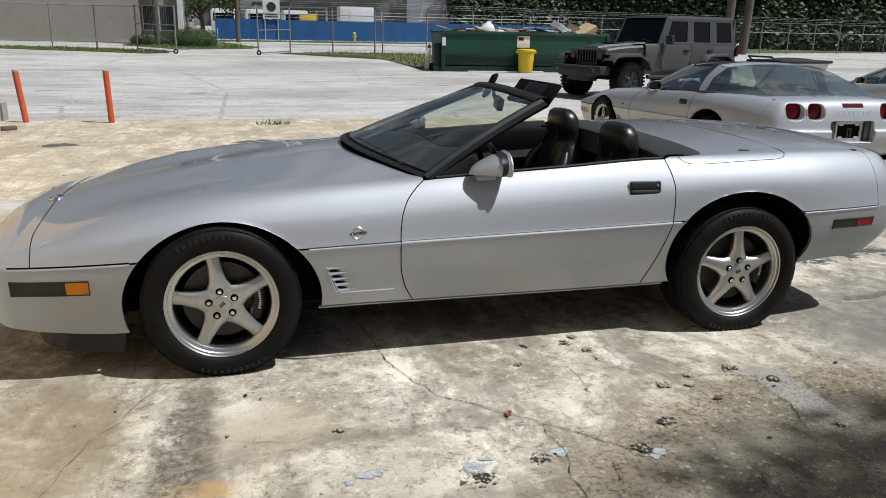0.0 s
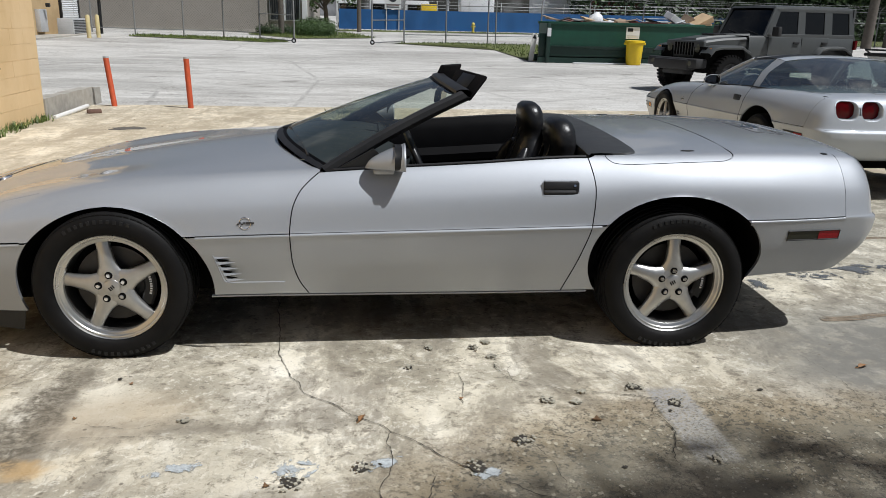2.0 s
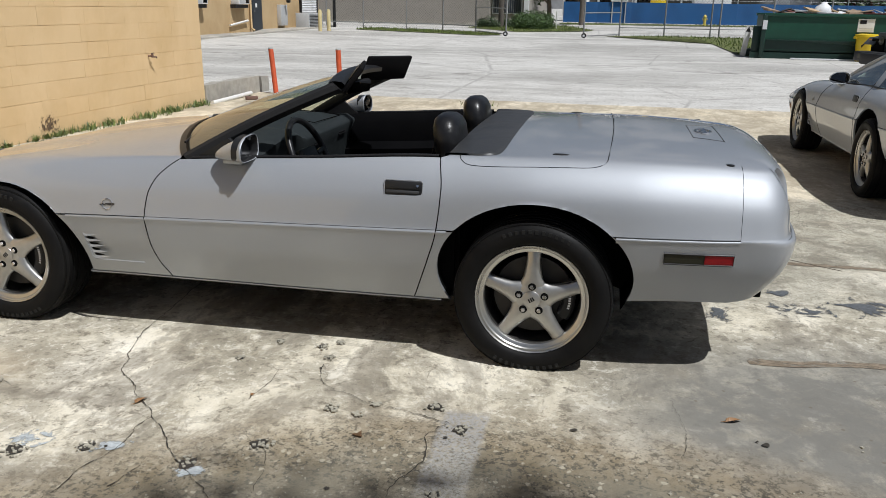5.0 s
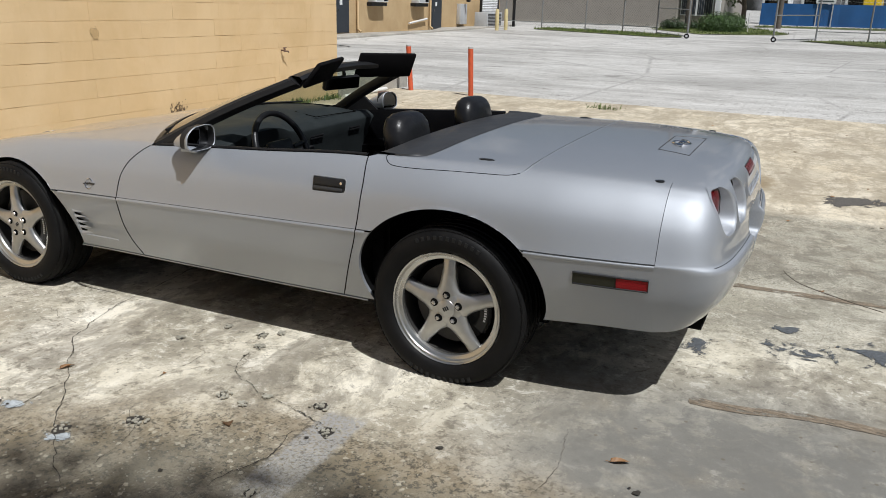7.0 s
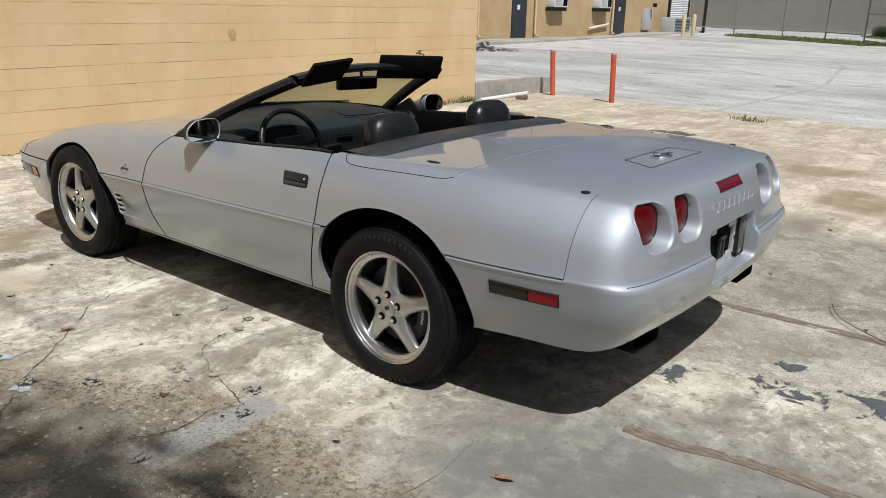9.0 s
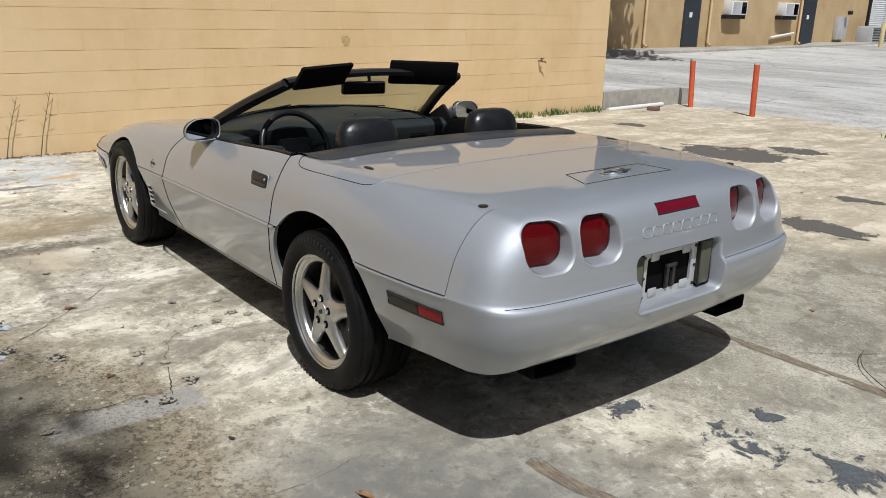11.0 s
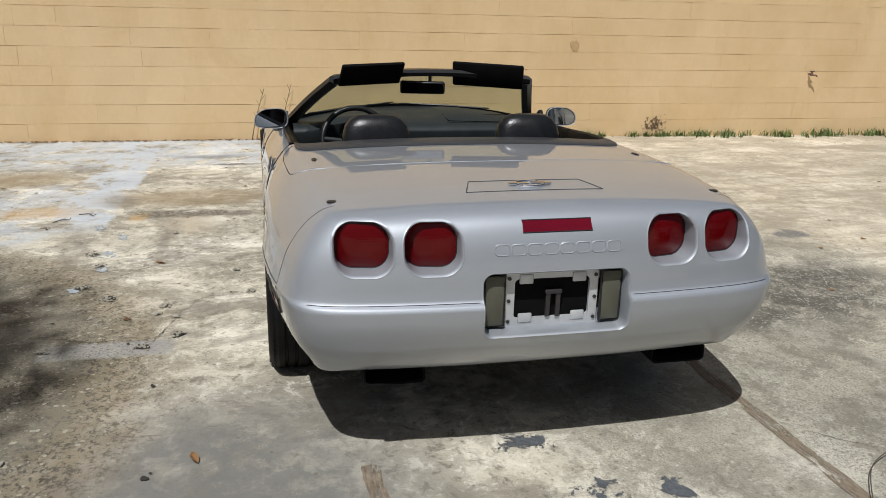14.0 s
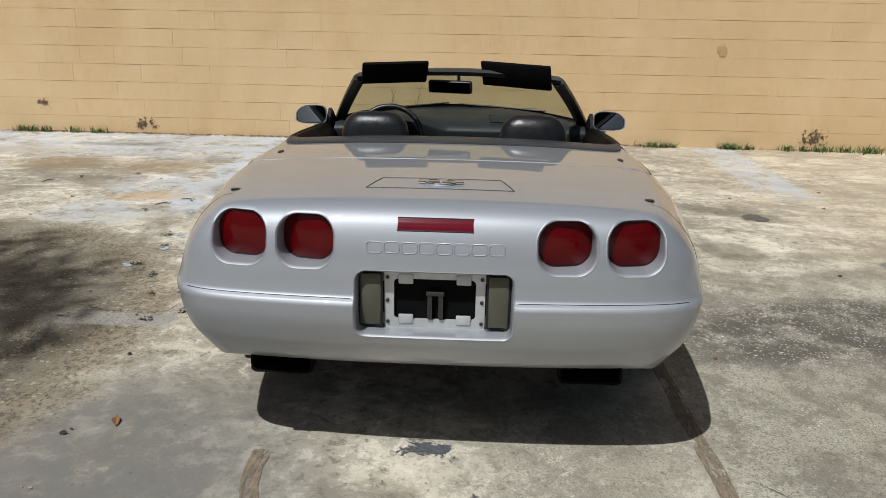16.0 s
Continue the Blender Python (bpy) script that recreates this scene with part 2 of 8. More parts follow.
LIPALLOY = simple("machined_lip", (0.52, 0.515, 0.49), 0.30, 0.92, 0.08, 40, 0.0, 0.2)
CHROME = simple("chrome", (0.75, 0.75, 0.76), 0.08, 1.0, 0.05, 30)
STEEL = simple("brake_steel", (0.055, 0.052, 0.05), 0.5, 0.6, 0.25, 25)
GALV = simple("galvanised_steel", (0.55, 0.56, 0.57), 0.5, 0.4, 0.2, 18)
LENS_RED = lens("red_lens", (0.09, 0.0005, 0.0016), 0.08, 300.0)
LENS_DARKRED = lens("dull_red_lens", (0.13, 0.004, 0.014), 0.2)
LENS_SIDE = lens("side_red_lens", (0.30, 0.012, 0.016), 0.15)
LENS_AMBER = lens("amber_lens", (0.75, 0.25, 0.02), 0.15)
LENS_SMOKE = lens("smoked_lens", (0.035, 0.035, 0.024), 0.15)
LENS_CLEAR = lens("yellowed_reverse_lens", (0.10, 0.10, 0.075), 0.2)
GLASS = glass("car_glass", (0.72, 0.79, 0.70))
GLASS_DARK = glass("tinted_car_glass", (0.02, 0.024, 0.026), 0.0, 0.05, 0.008)
GLASS_HATCH = glass("hatch_glass", (0.62, 0.72, 0.70), 0.0, 0.30, 0.10)
MIRROR, _t, _p = material("mirror_glass")
_p.inputs["Base Color"].default_value, _p.inputs["Metallic"].default_value, _p.inputs["Roughness"].default_value = (0.30, 0.31, 0.325, 1), 1.0, 0.02
WHITE = simple("white_lettering", (0.7, 0.7, 0.7), 0.5)
PRINT_RUBBER = simple("raised_tyre_print", (0.0045, 0.0045, 0.0045), 0.8)
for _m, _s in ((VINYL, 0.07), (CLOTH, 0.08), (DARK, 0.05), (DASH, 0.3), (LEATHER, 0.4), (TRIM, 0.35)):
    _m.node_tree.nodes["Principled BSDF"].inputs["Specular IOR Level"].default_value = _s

# ---- the sports cars ----
# half-width and height of the body along its length; u runs back from the front axle
US = [-1.05, -0.9, -0.7, -0.4, 0.0, 0.4, 0.75, 0.95, 1.5, 2.05, 2.45, 2.8, 3.1, 3.22]
BELT = [0.503, 0.506, 0.510, 0.519, 0.535, 0.552, 0.562, 0.567, 0.58, 0.594, 0.61, 0.621, 0.626, 0.628]
KEY_V = [[0.0] * 14,
         [0.25, 0.30, 0.34, 0.36, 0.37, 0.37, 0.37, 0.37, 0.37, 0.37, 0.37, 0.37, 0.36, 0.35],
         [0.50, 0.58, 0.63, 0.66, 0.67, 0.67, 0.67, 0.68, 0.69, 0.69, 0.68, 0.675, 0.655, 0.64],
         [0.60, 0.70, 0.75, 0.78, 0.79, 0.785, 0.78, 0.78, 0.78, 0.772, 0.785, 0.778, 0.75, 0.735],
         [0.66, 0.77, 0.825, 0.862, 0.872, 0.866, 0.862, 0.862, 0.862, 0.86, 0.872, 0.864, 0.832, 0.815],
         [0.697, 0.808, 0.863, 0.893, 0.903, 0.904, 0.902, 0.900, 0.896, 0.891, 0.902, 0.900, 0.877, 0.859],
         [0.70, 0.812, 0.867, 0.897, 0.906, 0.907, 0.906, 0.904, 0.900, 0.895, 0.905, 0.903, 0.88, 0.862],
         [0.688, 0.796, 0.850, 0.876, 0.880, 0.879, 0.878, 0.876, 0.872, 0.867, 0.876, 0.872, 0.848, 0.83],
         [0.64, 0.745, 0.80, 0.820, 0.828, 0.830, 0.830, 0.828, 0.823, 0.817, 0.820, 0.800, 0.770, 0.75]]
KEY_Z = [[0.545, 0.58, 0.632, 0.70, 0.77, 0.825, 0.86, 0.875, 0.88, 0.893, 0.908, 0.915, 0.912, 0.906],
         [0.54, 0.574, 0.622, 0.685, 0.755, 0.81, 0.848, 0.862, 0.87, 0.888, 0.904, 0.911, 0.907, 0.901],
         [0.525, 0.56, 0.605, 0.69, 0.758, 0.79, 0.812, 0.82, 0.84, 0.872, 0.890, 0.895, 0.889, 0.882],
         [0.51, 0.545, 0.588, 0.665, 0.733, 0.768, 0.79, 0.805, 0.838, 0.868, 0.868, 0.866, 0.858, 0.85],
         [0.518, 0.538, 0.564, 0.607, 0.652, 0.674, 0.69, 0.70, 0.722, 0.748, 0.765, 0.765, 0.76, 0.755],
         BELT,
         [b - 0.006 for b in BELT],
         [0.38, 0.38, 0.39, 0.40, 0.41, 0.42, 0.42, 0.42, 0.42, 0.43, 0.44, 0.46, 0.47, 0.475],
         [0.27, 0.25, 0.22, 0.20, 0.22, 0.268, 0.272, 0.272, 0.272, 0.275, 0.285, 0.325, 0.338, 0.338]]
ARCHES = ((0.01, 0.305, 0.405, 0.362), (2.445, 0.42, 0.397, 0.303))
ROWS_UP = [i * 0.2 for i in range(15)] + [3 + i * 0.08 for i in range(26)]
ROWS_LOW = [6 + i * 0.1 for i in range(21)]


def skin(u, r):
    """A point of the body's left skin at u; r counts the keys from the middle of the top down to the sill."""
    lo, hi = (0, 5) if r <= 5.001 else (6, 8)
    i = min(int(r + 1e-9), hi - 1)
    q = r - i
    out = []
    for table in (KEY_V, KEY_Z):
        k = [float(pchip(US, table[j], u)) for j in range(max(lo, i - 1), min(hi, i + 2) + 1)]
        if i == lo:
            k.insert(0, -k[1] if (lo == 0 and table is KEY_V) else (k[1] if lo == 0 else 2 * k[0] - k[1]))
        if i + 2 > hi:
            k.append(2 * k[-1] - k[-2])
        a, b, c, d = k
        out.append(0.5 * (2 * b + (c - a) * q + (2 * a - 5 * b + 4 * c - d) * q * q + (3 * b - a - 3 * c + d) * q ** 3))
    return Vector((u, -out[0], out[1]))


def skin_at(u, z, lo=3.0, hi=5.0):
    """The left skin's point at this place and height."""
    for _ in range(24):
        mid = (lo + hi) / 2
        if skin(u, mid).z > z:
            lo = mid
        else:
            hi = mid
    return skin(u, lo)


def hood_edge(v):
    return 0.884 - 0.27 * (1 - min(1.0, abs(v) / 0.78) ** 2)


def door_front(z):
    return float(pchip([0.27, 0.35, 0.45, 0.56, 0.65, 0.72, 0.77, 0.81], [0.818, 0.775, 0.753, 0.749, 0.758, 0.785, 0.83, 0.884], z))


def door_rear(z):
    return float(pchip([0.27, 0.36, 0.46, 0.594, 0.75, 0.874], [1.942, 1.975, 2.01, 2.048, 2.06, 2.038], z))


def seam(kind, r):
    """Where the panel gap crosses the row r."""
    u = {"front": -0.80, "a": 0.8, "b": 2.05, "rear": 3.22}[kind]
    if kind in ("front", "rear"):
        return u
    for _ in range(4):
        p = skin(u, r)
        if kind == "a":
            u = hood_edge(p.y) if r < 3 else door_front(p.z)
        else:
            u = 2.07 if r < 3 else door_rear(p.z)
    return u


def columns(r, a, b, n):
    return [a + (b - a) * i / n for i in range(n + 1)]


def panel(rows, a, b, n, side, arch=True):
    """A piece of the skin between two gaps; side -1 is the driver's side, 0 both sides in one."""
    s = Soup()
    for sgn in ((-1, 1) if side == 0 else (side,)):
        pts, hit = [], []
        for r in rows:
            for u in columns(r, seam(a, r), seam(b, r), n):
                p = skin(u, r)
                inside = False
                if arch and r >= 3:
                    for uc, zc, rx, rz in ARCHES:
                        e = math.hypot((p.x - uc) / rx, (p.z - zc) / rz)
                        if e < 1:
                            inside = True
                            if e > 0.55:
                                p.x, p.z = uc + (p.x - uc) / e, zc + (p.z - zc) / e
                pts.append((p.x, p.y * (1 if sgn < 0 else -1), p.z))
                hit.append(inside)
        k = n + 1
        faces, count = [], {}
        for i in range(len(rows) - 1):
            for j in range(n):
                f = [i * k + j, i * k + j + 1, (i + 1) * k + j + 1, (i + 1) * k + j]
                if all(hit[x] for x in f):
                    continue
                if sgn < 0:
                    f.reverse()
                faces.append(tuple(f))
                for x, y in zip(f, f[1:] + f[:1]):
                    count[frozenset((x, y))] = count.get(frozenset((x, y)), 0) + 1
        # rolled lip round the wheel opening
        made = {}
        for e, c in count.items():
            x, y = tuple(e)
            if c == 1 and hit[x] and hit[y]:
                for q in (x, y):
                    if q not in made:
                        made[q] = len(pts)
                        p = pts[q]
                        pts.append((p[0], p[1] - math.copysign(0.016, p[1]), p[2] + 0.002))
                faces.append((x, y, made[y], made[x]))
        s.add(pts, faces)
    me = s.mesh("panel")
    bm = bmesh.new()
    bm.from_mesh(me)
    bmesh.ops.remove_doubles(bm, verts=bm.verts[:], dist=0.0004)
    bmesh.ops.dissolve_degenerate(bm, dist=0.0003, edges=bm.edges[:])
    loose = [v for v in bm.verts if not v.link_faces]
    bmesh.ops.delete(bm, geom=loose, context="VERTS")
    bm.to_mesh(me)
    bm.free()
    return auto_smooth(me, 32)


def half_of(me, u, half):
    """Keeps what lies before (-1) or behind (1) a wheel."""
    bm = bmesh.new()
    bm.from_mesh(me)
    bmesh.ops.delete(bm, geom=[v for v in bm.verts if (v.co.x - u) * half < 0], context="VERTS")
    bm.to_mesh(me)
    bm.free()
    return me


def rounded(v, z, v0, z0, hw, hh, rad):
    """Signed distance to a rounded rectangle."""
    dx, dz = abs(v - v0) - hw + rad, abs(z - z0) - hh + rad
    return math.hypot(max(dx, 0), max(dz, 0)) + min(max(dx, dz), 0) - rad


LAMPS = (-0.603, -0.394, 0.394, 0.603)
FACE_Z = [0.30, 0.34, 0.40, 0.48, 0.57, 0.600, 0.614, 0.624, 0.632, 0.70, 0.78, 0.845, 0.89, 0.93]
FACE_U = [3.325, 3.372, 3.424, 3.471, 3.495, 3.496, 3.490, 3.474, 3.470, 3.460, 3.446, 3.424, 3.398, 3.365]
WELL = (0.0, 0.605, 0.242, 0.102, 0.034)
WELLS = [WELL] + [(l, 0.785, 0.091, 0.080, 0.064) for l in LAMPS]


def tail_u(v, z):
    """How far back the tail's face lies, with its sunk lamps and number-plate well."""
    u = float(pchip(FACE_Z, FACE_U, z)) - 0.045 * (abs(v) / 0.75) ** 2.4
    return u


TAIL_RIM = sorted((math.atan2(p.z - 0.64, -p.y), math.hypot(p.y, p.z - 0.64)) for p in [skin(3.22, r * 0.05) for r in range(101)] + [skin(3.22, 6 + r * 0.05) for r in range(41)])


def round_off(p):
    """How the tail's face curves into the sides, from 1 in the middle to 0 at the rim."""
    return (1 - min(p, 1.0) ** 13) ** (1 / 2.6)


def face_u(v, z):
    """The tail's skin, rounded off towards its rim."""
    rim = float(np.interp(math.atan2(z - 0.64, abs(v)), [a for a, _ in TAIL_RIM], [b for _, b in TAIL_RIM]))
    return 3.22 + (tail_u(v, z) - 3.22) * round_off(math.hypot(v, z - 0.64) / rim)


def tail_mesh(fine=1000, rings=120):
    left = []
    for r in [i * 0.05 for i in range(0, 101)] + [6 + i * 0.05 for i in range(41)]:
        left.append(skin(3.22, r))
    bottom = [Vector((3.22, y, left[-1].z)) for y in np.linspace(left[-1].y, -left[-1].y, 80)[1:-1]]
    # even steps along the outline
    loop = left + bottom + [Vector((p.x, -p.y, p.z)) for p in reversed(left)]
    dist = [0.0]
    for p, q in zip(loop, loop[1:]):
        dist.append(dist[-1] + (q - p).length)
    n = fine
    ys = np.interp(np.linspace(0, dist[-1], n, endpoint=False), dist, [p.y for p in loop])
    zs = np.interp(np.linspace(0, dist[-1], n, endpoint=False), dist, [p.z for p in loop])
    cz = 0.64
    ps = [1 - (1 - i / rings) ** 1.5 for i in range(rings + 1)]
    rows = []
    for p in reversed(ps):
        shape = round_off(p)
        row = []
        for y, z in zip(ys, zs):
            k = p * (1 - 0.045 * shape * (1 - shape))
            v, w = y * k, cz + (z - cz) * k
            row.append((3.22 + (tail_u(v, w) - 3.22) * shape, v, w))
        rows.append(row)
    me = Soup().grid(rows, closed=True).mesh("rear_bumper_cover")
    # cut the wells and draw their edges onto rounded rectangles
    bm = bmesh.new()
    bm.from_mesh(me)
    near = lambda v: min(WELLS, key=lambda w: rounded(v.co.y, v.co.z, *w))
    cut = [v for v in bm.verts if v.co.x > 3.3 and rounded(v.co.y, v.co.z, *near(v)) < 0]
    bmesh.ops.delete(bm, geom=cut, context="VERTS")
    for v in bm.verts:
        if v.co.x > 3.3 and v.is_boundary:
            w = near(v)
            before = face_u(v.co.y, v.co.z)
            for _ in range(3):
                d = rounded(v.co.y, v.co.z, *w)
                gy = (rounded(v.co.y + 1e-4, v.co.z, *w) - d) / 1e-4
                gz = (rounded(v.co.y, v.co.z + 1e-4, *w) - d) / 1e-4
                v.co.y, v.co.z = v.co.y - gy * d, v.co.z - gz * d
            v.co.x += face_u(v.co.y, v.co.z) - before
    bm.to_mesh(me)
    bm.free()
    return auto_smooth(me, 50)


def well_loop(well, grow=0.0, n=12):
    """The rounded outline of a lamp or number-plate well."""
    y0, z0, hw, hh, rad = well
    out = []
    for cy, cz, a0 in ((1, 1, 0), (-1, 1, 90), (-1, -1, 180), (1, -1, 270)):
        for k in range(n + 1):
            a = radians(a0 + 90 * k / n)
            out.append((y0 + cy * (hw - rad) + (rad + grow) * math.cos(a), z0 + cz * (hh - rad) + (rad + grow) * math.sin(a)))
    # fill the straight sides, so that they follow a curved skin
    full = []
    for (ya, za), (yb, zb) in zip(out, out[1:] + out[:1]):
        k = max(1, round(math.hypot(yb - ya, zb - za) / 0.012))
        full += [(ya + (yb - ya) * i / k, za + (zb - za) * i / k) for i in range(k)]
    return full


def nose_mesh():
    left = [skin(-0.80, i * 0.1) for i in range(51)] + [skin(-0.80, 6 + i * 0.1) for i in range(21)]
    loop = left + [Vector((-0.8, y, left[-1].z)) for y in np.linspace(left[-1].y, -left[-1].y, 30)[1:-1]] + [Vector((p.x, -p.y, p.z)) for p in reversed(left)]
    rows = []
    for i in range(26):
        p = 1 - (i / 25) ** 1.5 if i else 1.0
        shape = (1 - p ** 2.6) ** (1 / 1.7) if p < 1 else 0.0
        row = []
        for q in loop:
            v, w = q.y * p, 0.44 + (q.z - 0.44) * p
            row.append((-0.80 - 0.235 * shape, v, w))
        rows.append(row)
    return auto_smooth(Soup().grid(rows, closed=True, flip=True).mesh("front_bumper_cover"), 40)


def skin_line(points, sgn, lift=0.001):
    """A path on the skin through (u, r) pairs."""
    out = []
    for u, r in points:
        p = skin(u, r)
        out.append(Vector((p.x, p.y - lift if sgn < 0 else -p.y + lift, p.z + (lift if r < 3 else 0))))
    return out


def superloft(sections, seg=20, power=2.6):
    """A soft body from (centre, half depth, half width) sections, squarish-round in plan, closed at both ends."""
    rows = []
    for (x, y, z), a, b in sections:
        row = []
        for k in range(seg):
            q = 2 * math.pi * k / seg
            c, s = math.cos(q), math.sin(q)
            row.append((x + a * math.copysign(abs(c) ** (2 / power), c), y + b * math.copysign(abs(s) ** (2 / power), s), z))
        rows.append(row)
    s = Soup().grid(rows, closed=True)
    s.f.append(tuple(reversed(range(seg))))
    k = len(s.v)
    s.f.append(tuple(range(k - seg, k)))
    return s


CAR_MESHES = {}


def shared(key, make, mat):
    if key not in CAR_MESHES:
        me = make()
        me.materials.append(mat)
        CAR_MESHES[key] = me
    return CAR_MESHES[key]


def build_wheel_meshes():
    d = {}
    tyre = []
    half = [(0.2315, 0.103), (0.236, 0.112), (0.25, 0.121), (0.272, 0.125), (0.292, 0.122), (0.308, 0.114), (0.317, 0.104), (0.3225, 0.092)]
    tread = []
    for y in (0.088, 0.066):
        tread.append((0.3255, y))
    for g in (0.06, 0.025, -0.025, -0.06):
        tread += [(0.326, g + 0.007), (0.317, g + 0.005), (0.317, g - 0.005), (0.326, g - 0.007)]
    tread += [(0.3255, -0.066), (0.3255, -0.088)]
    prof = [(r, -y) for r, y in half] + [(r, -y) for r, y in tread] + [(r, y) for r, y in reversed(half)]
    t = Soup().lathe(prof, None, 72)
    # cross grooves as raised tread blocks at both shoulders
    for k in range(72):
        a = 2 * math.pi * k / 72
        m = Matrix.Rotation(-a, 4, "Y")
        for sg in (-1, 1):
            t.box((0.3155, sg * 0.0985 - 0.0085, -0.0122), (0.3195, sg * 0.0985 + 0.0085, 0.0122), m @ Matrix.Translation((0, 0, 0)))
    d["tyre"] = auto_smooth(t.mesh("tyre"), 35)
    rim = Soup().lathe([(0.226, -0.104), (0.231, -0.108), (0.2325, -0.105), (0.2295, -0.1005), (0.2195, -0.0985), (0.2165, -0.0945), (0.2135, -0.0925), (0.2040, -0.0905), (0.2005, -0.0875), (0.1975, -0.078)], None, 64)
    d["rim"] = auto_smooth(rim.mesh("rim"), 30)
    d["barrel"] = auto_smooth(Soup().lathe([(0.1980, -0.079), (0.194, -0.05), (0.192, 0.10), (0.22, 0.104)], None, 48).mesh("barrel"), 30)
    sp = Soup()
    for k in range(5):
        m = Matrix.Rotation(radians(-90 + 72 * k), 4, "Y")
        rows = []
        for r, w, y, th in ((0.03, 0.03, -0.094, 0.03), (0.062, 0.052, -0.0945, 0.03), (0.078, 0.0435, -0.0945, 0.03), (0.095, 0.0365, -0.0935, 0.028), (0.125, 0.032, -0.091, 0.026), (0.165, 0.0275, -0.086, 0.026), (0.188, 0.0285, -0.0815, 0.026), (0.201, 0.031, -0.078, 0.024)):
            rows.append([m @ Vector(p) for p in ((r, y + th, -w), (r, y + 0.014, -w * 1.04), (r, y + 0.005, -w * 0.88), (r, y - 0.0015, -w * 0.45), (r, y - 0.0035, 0), (r, y - 0.0015, w * 0.45), (r, y + 0.005, w * 0.88), (r, y + 0.014, w * 1.04), (r, y + th, w))])
        sp.grid(rows)
    sp.lathe([(0.0, -0.096), (0.058, -0.0955), (0.066, -0.091), (0.07, -0.06)], None, 40)
    d["spokes"] = auto_smooth(sp.mesh("spokes"), 35)
    d["cap"] = auto_smooth(Soup().lathe([(0.0, -0.1005), (0.034, -0.1000), (0.036, -0.0985), (0.037, -0.094)], None, 28).mesh("centre_cap"), 40)
    mark = Soup()
    for i in range(3):
        mark.box((-0.008, -0.1014, -0.013 + i * 0.009), (0.009, -0.1002, -0.007 + i * 0.009), Matrix.Rotation(radians(60), 4, "Y"))
    d["mark"] = mark.mesh("cap_emblem")
    nut = Soup().lathe([(0.0, -0.108), (0.0078, -0.108), (0.0098, -0.105), (0.0098, -0.09)], None, 6)
    
    d["well"] = Soup().lathe([(0.0, -0.0985), (0.0158, -0.0987), (0.0168, -0.0950)], None, 18).mesh("nut_well")
    d["nut"] = auto_smooth(nut.mesh("lug_nut"), 25)
    d["disc"] = auto_smooth(Soup().lathe([(0.06, -0.03), (0.164, -0.03), (0.164, -0.006), (0.06, -0.006)], None, 40).mesh("brake_disc"), 30)
    cal = Soup().grid([[Vector((r * math.cos(a), y, r * math.sin(a))) for r, y in ((0.12, -0.028), (0.12, -0.056), (0.13, -0.064), (0.165, -0.064), (0.176, -0.056), (0.176, -0.02))] for a in [radians(-32 + 8 * i) for i in range(9)]])
    d["caliper"] = auto_smooth(cal.mesh("brake_caliper"), 35)
    bars = Soup()
    for i in range(8):
        m = Matrix.Rotation(radians(-14 + 4 * i), 4, "Y")
        bars.box((0.148, -0.0655, -0.0035), (0.158, -0.0643, 0.0035), m)
    d["print"] = bars.mesh("caliper_print")
    letters = Soup()
    for base in (62,):
        for i in range(11):
            m = Matrix.Rotation(radians(-(base + 5.2 * i)), 4, "Y")
            letters.box((0.284, -0.1248, -0.0065), (0.300, -0.1195, 0.0065), m)
    d["letters"] = letters.mesh("sidewall_print")
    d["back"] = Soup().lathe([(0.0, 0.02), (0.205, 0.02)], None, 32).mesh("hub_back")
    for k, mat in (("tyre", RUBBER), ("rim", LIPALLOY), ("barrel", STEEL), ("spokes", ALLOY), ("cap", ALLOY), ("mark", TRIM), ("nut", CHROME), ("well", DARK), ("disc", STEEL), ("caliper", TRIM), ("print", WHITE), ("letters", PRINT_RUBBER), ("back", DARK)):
        d[k].materials.append(mat)
    return d


def add_wheel(car, m, turn=0.0):
    d = WHEEL
    w = part("wheel", d["rim"], None, car, "silver five-spoke alloy wheel", m=m)
    spin = Matrix.Rotation(radians(turn), 4, "Y")
    part("tyre", d["tyre"], None, w, "black low-profile tyre", m=spin)
    part("barrel", d["barrel"], None, w)
    part("spokes", d["spokes"], None, w, m=spin)
    part("centre_cap", d["cap"], None, w, m=spin)
    part("cap_emblem", d["mark"], None, w, m=spin)
    for k in range(5):
        a = radians(-90 + 72 * k)
        part("lug_nut", d["nut"], None, w, m=spin @ Matrix.Translation((0.055 * math.cos(a), 0, -0.055 * math.sin(a))))
        part("nut_well", d["well"], None, w, m=spin @ Matrix.Translation((0.055 * math.cos(a), 0, -0.055 * math.sin(a))))
    part("brake_disc", d["disc"], None, w)
    part("brake_caliper", d["caliper"], None, w)
    part("caliper_print", d["print"], None, w)
    for half in (0, math.pi):
        part("sidewall_print", d["letters"], None, w, m=spin @ Matrix.Rotation(half, 4, "Y"))
    part("hub_back", d["back"], None, w)
    return w


WHEEL = build_wheel_meshes()


def windscreen_base(v):
    return Vector((hood_edge(v) + 0.015, v, 0.872 - 0.062 * (abs(v) / 0.76) ** 2.2))


def windscreen_top(v):
    return Vector((1.435 + 0.065 * (abs(v) / 0.53) ** 2, v, 1.152 - 0.03 * (abs(v) / 0.53) ** 2))


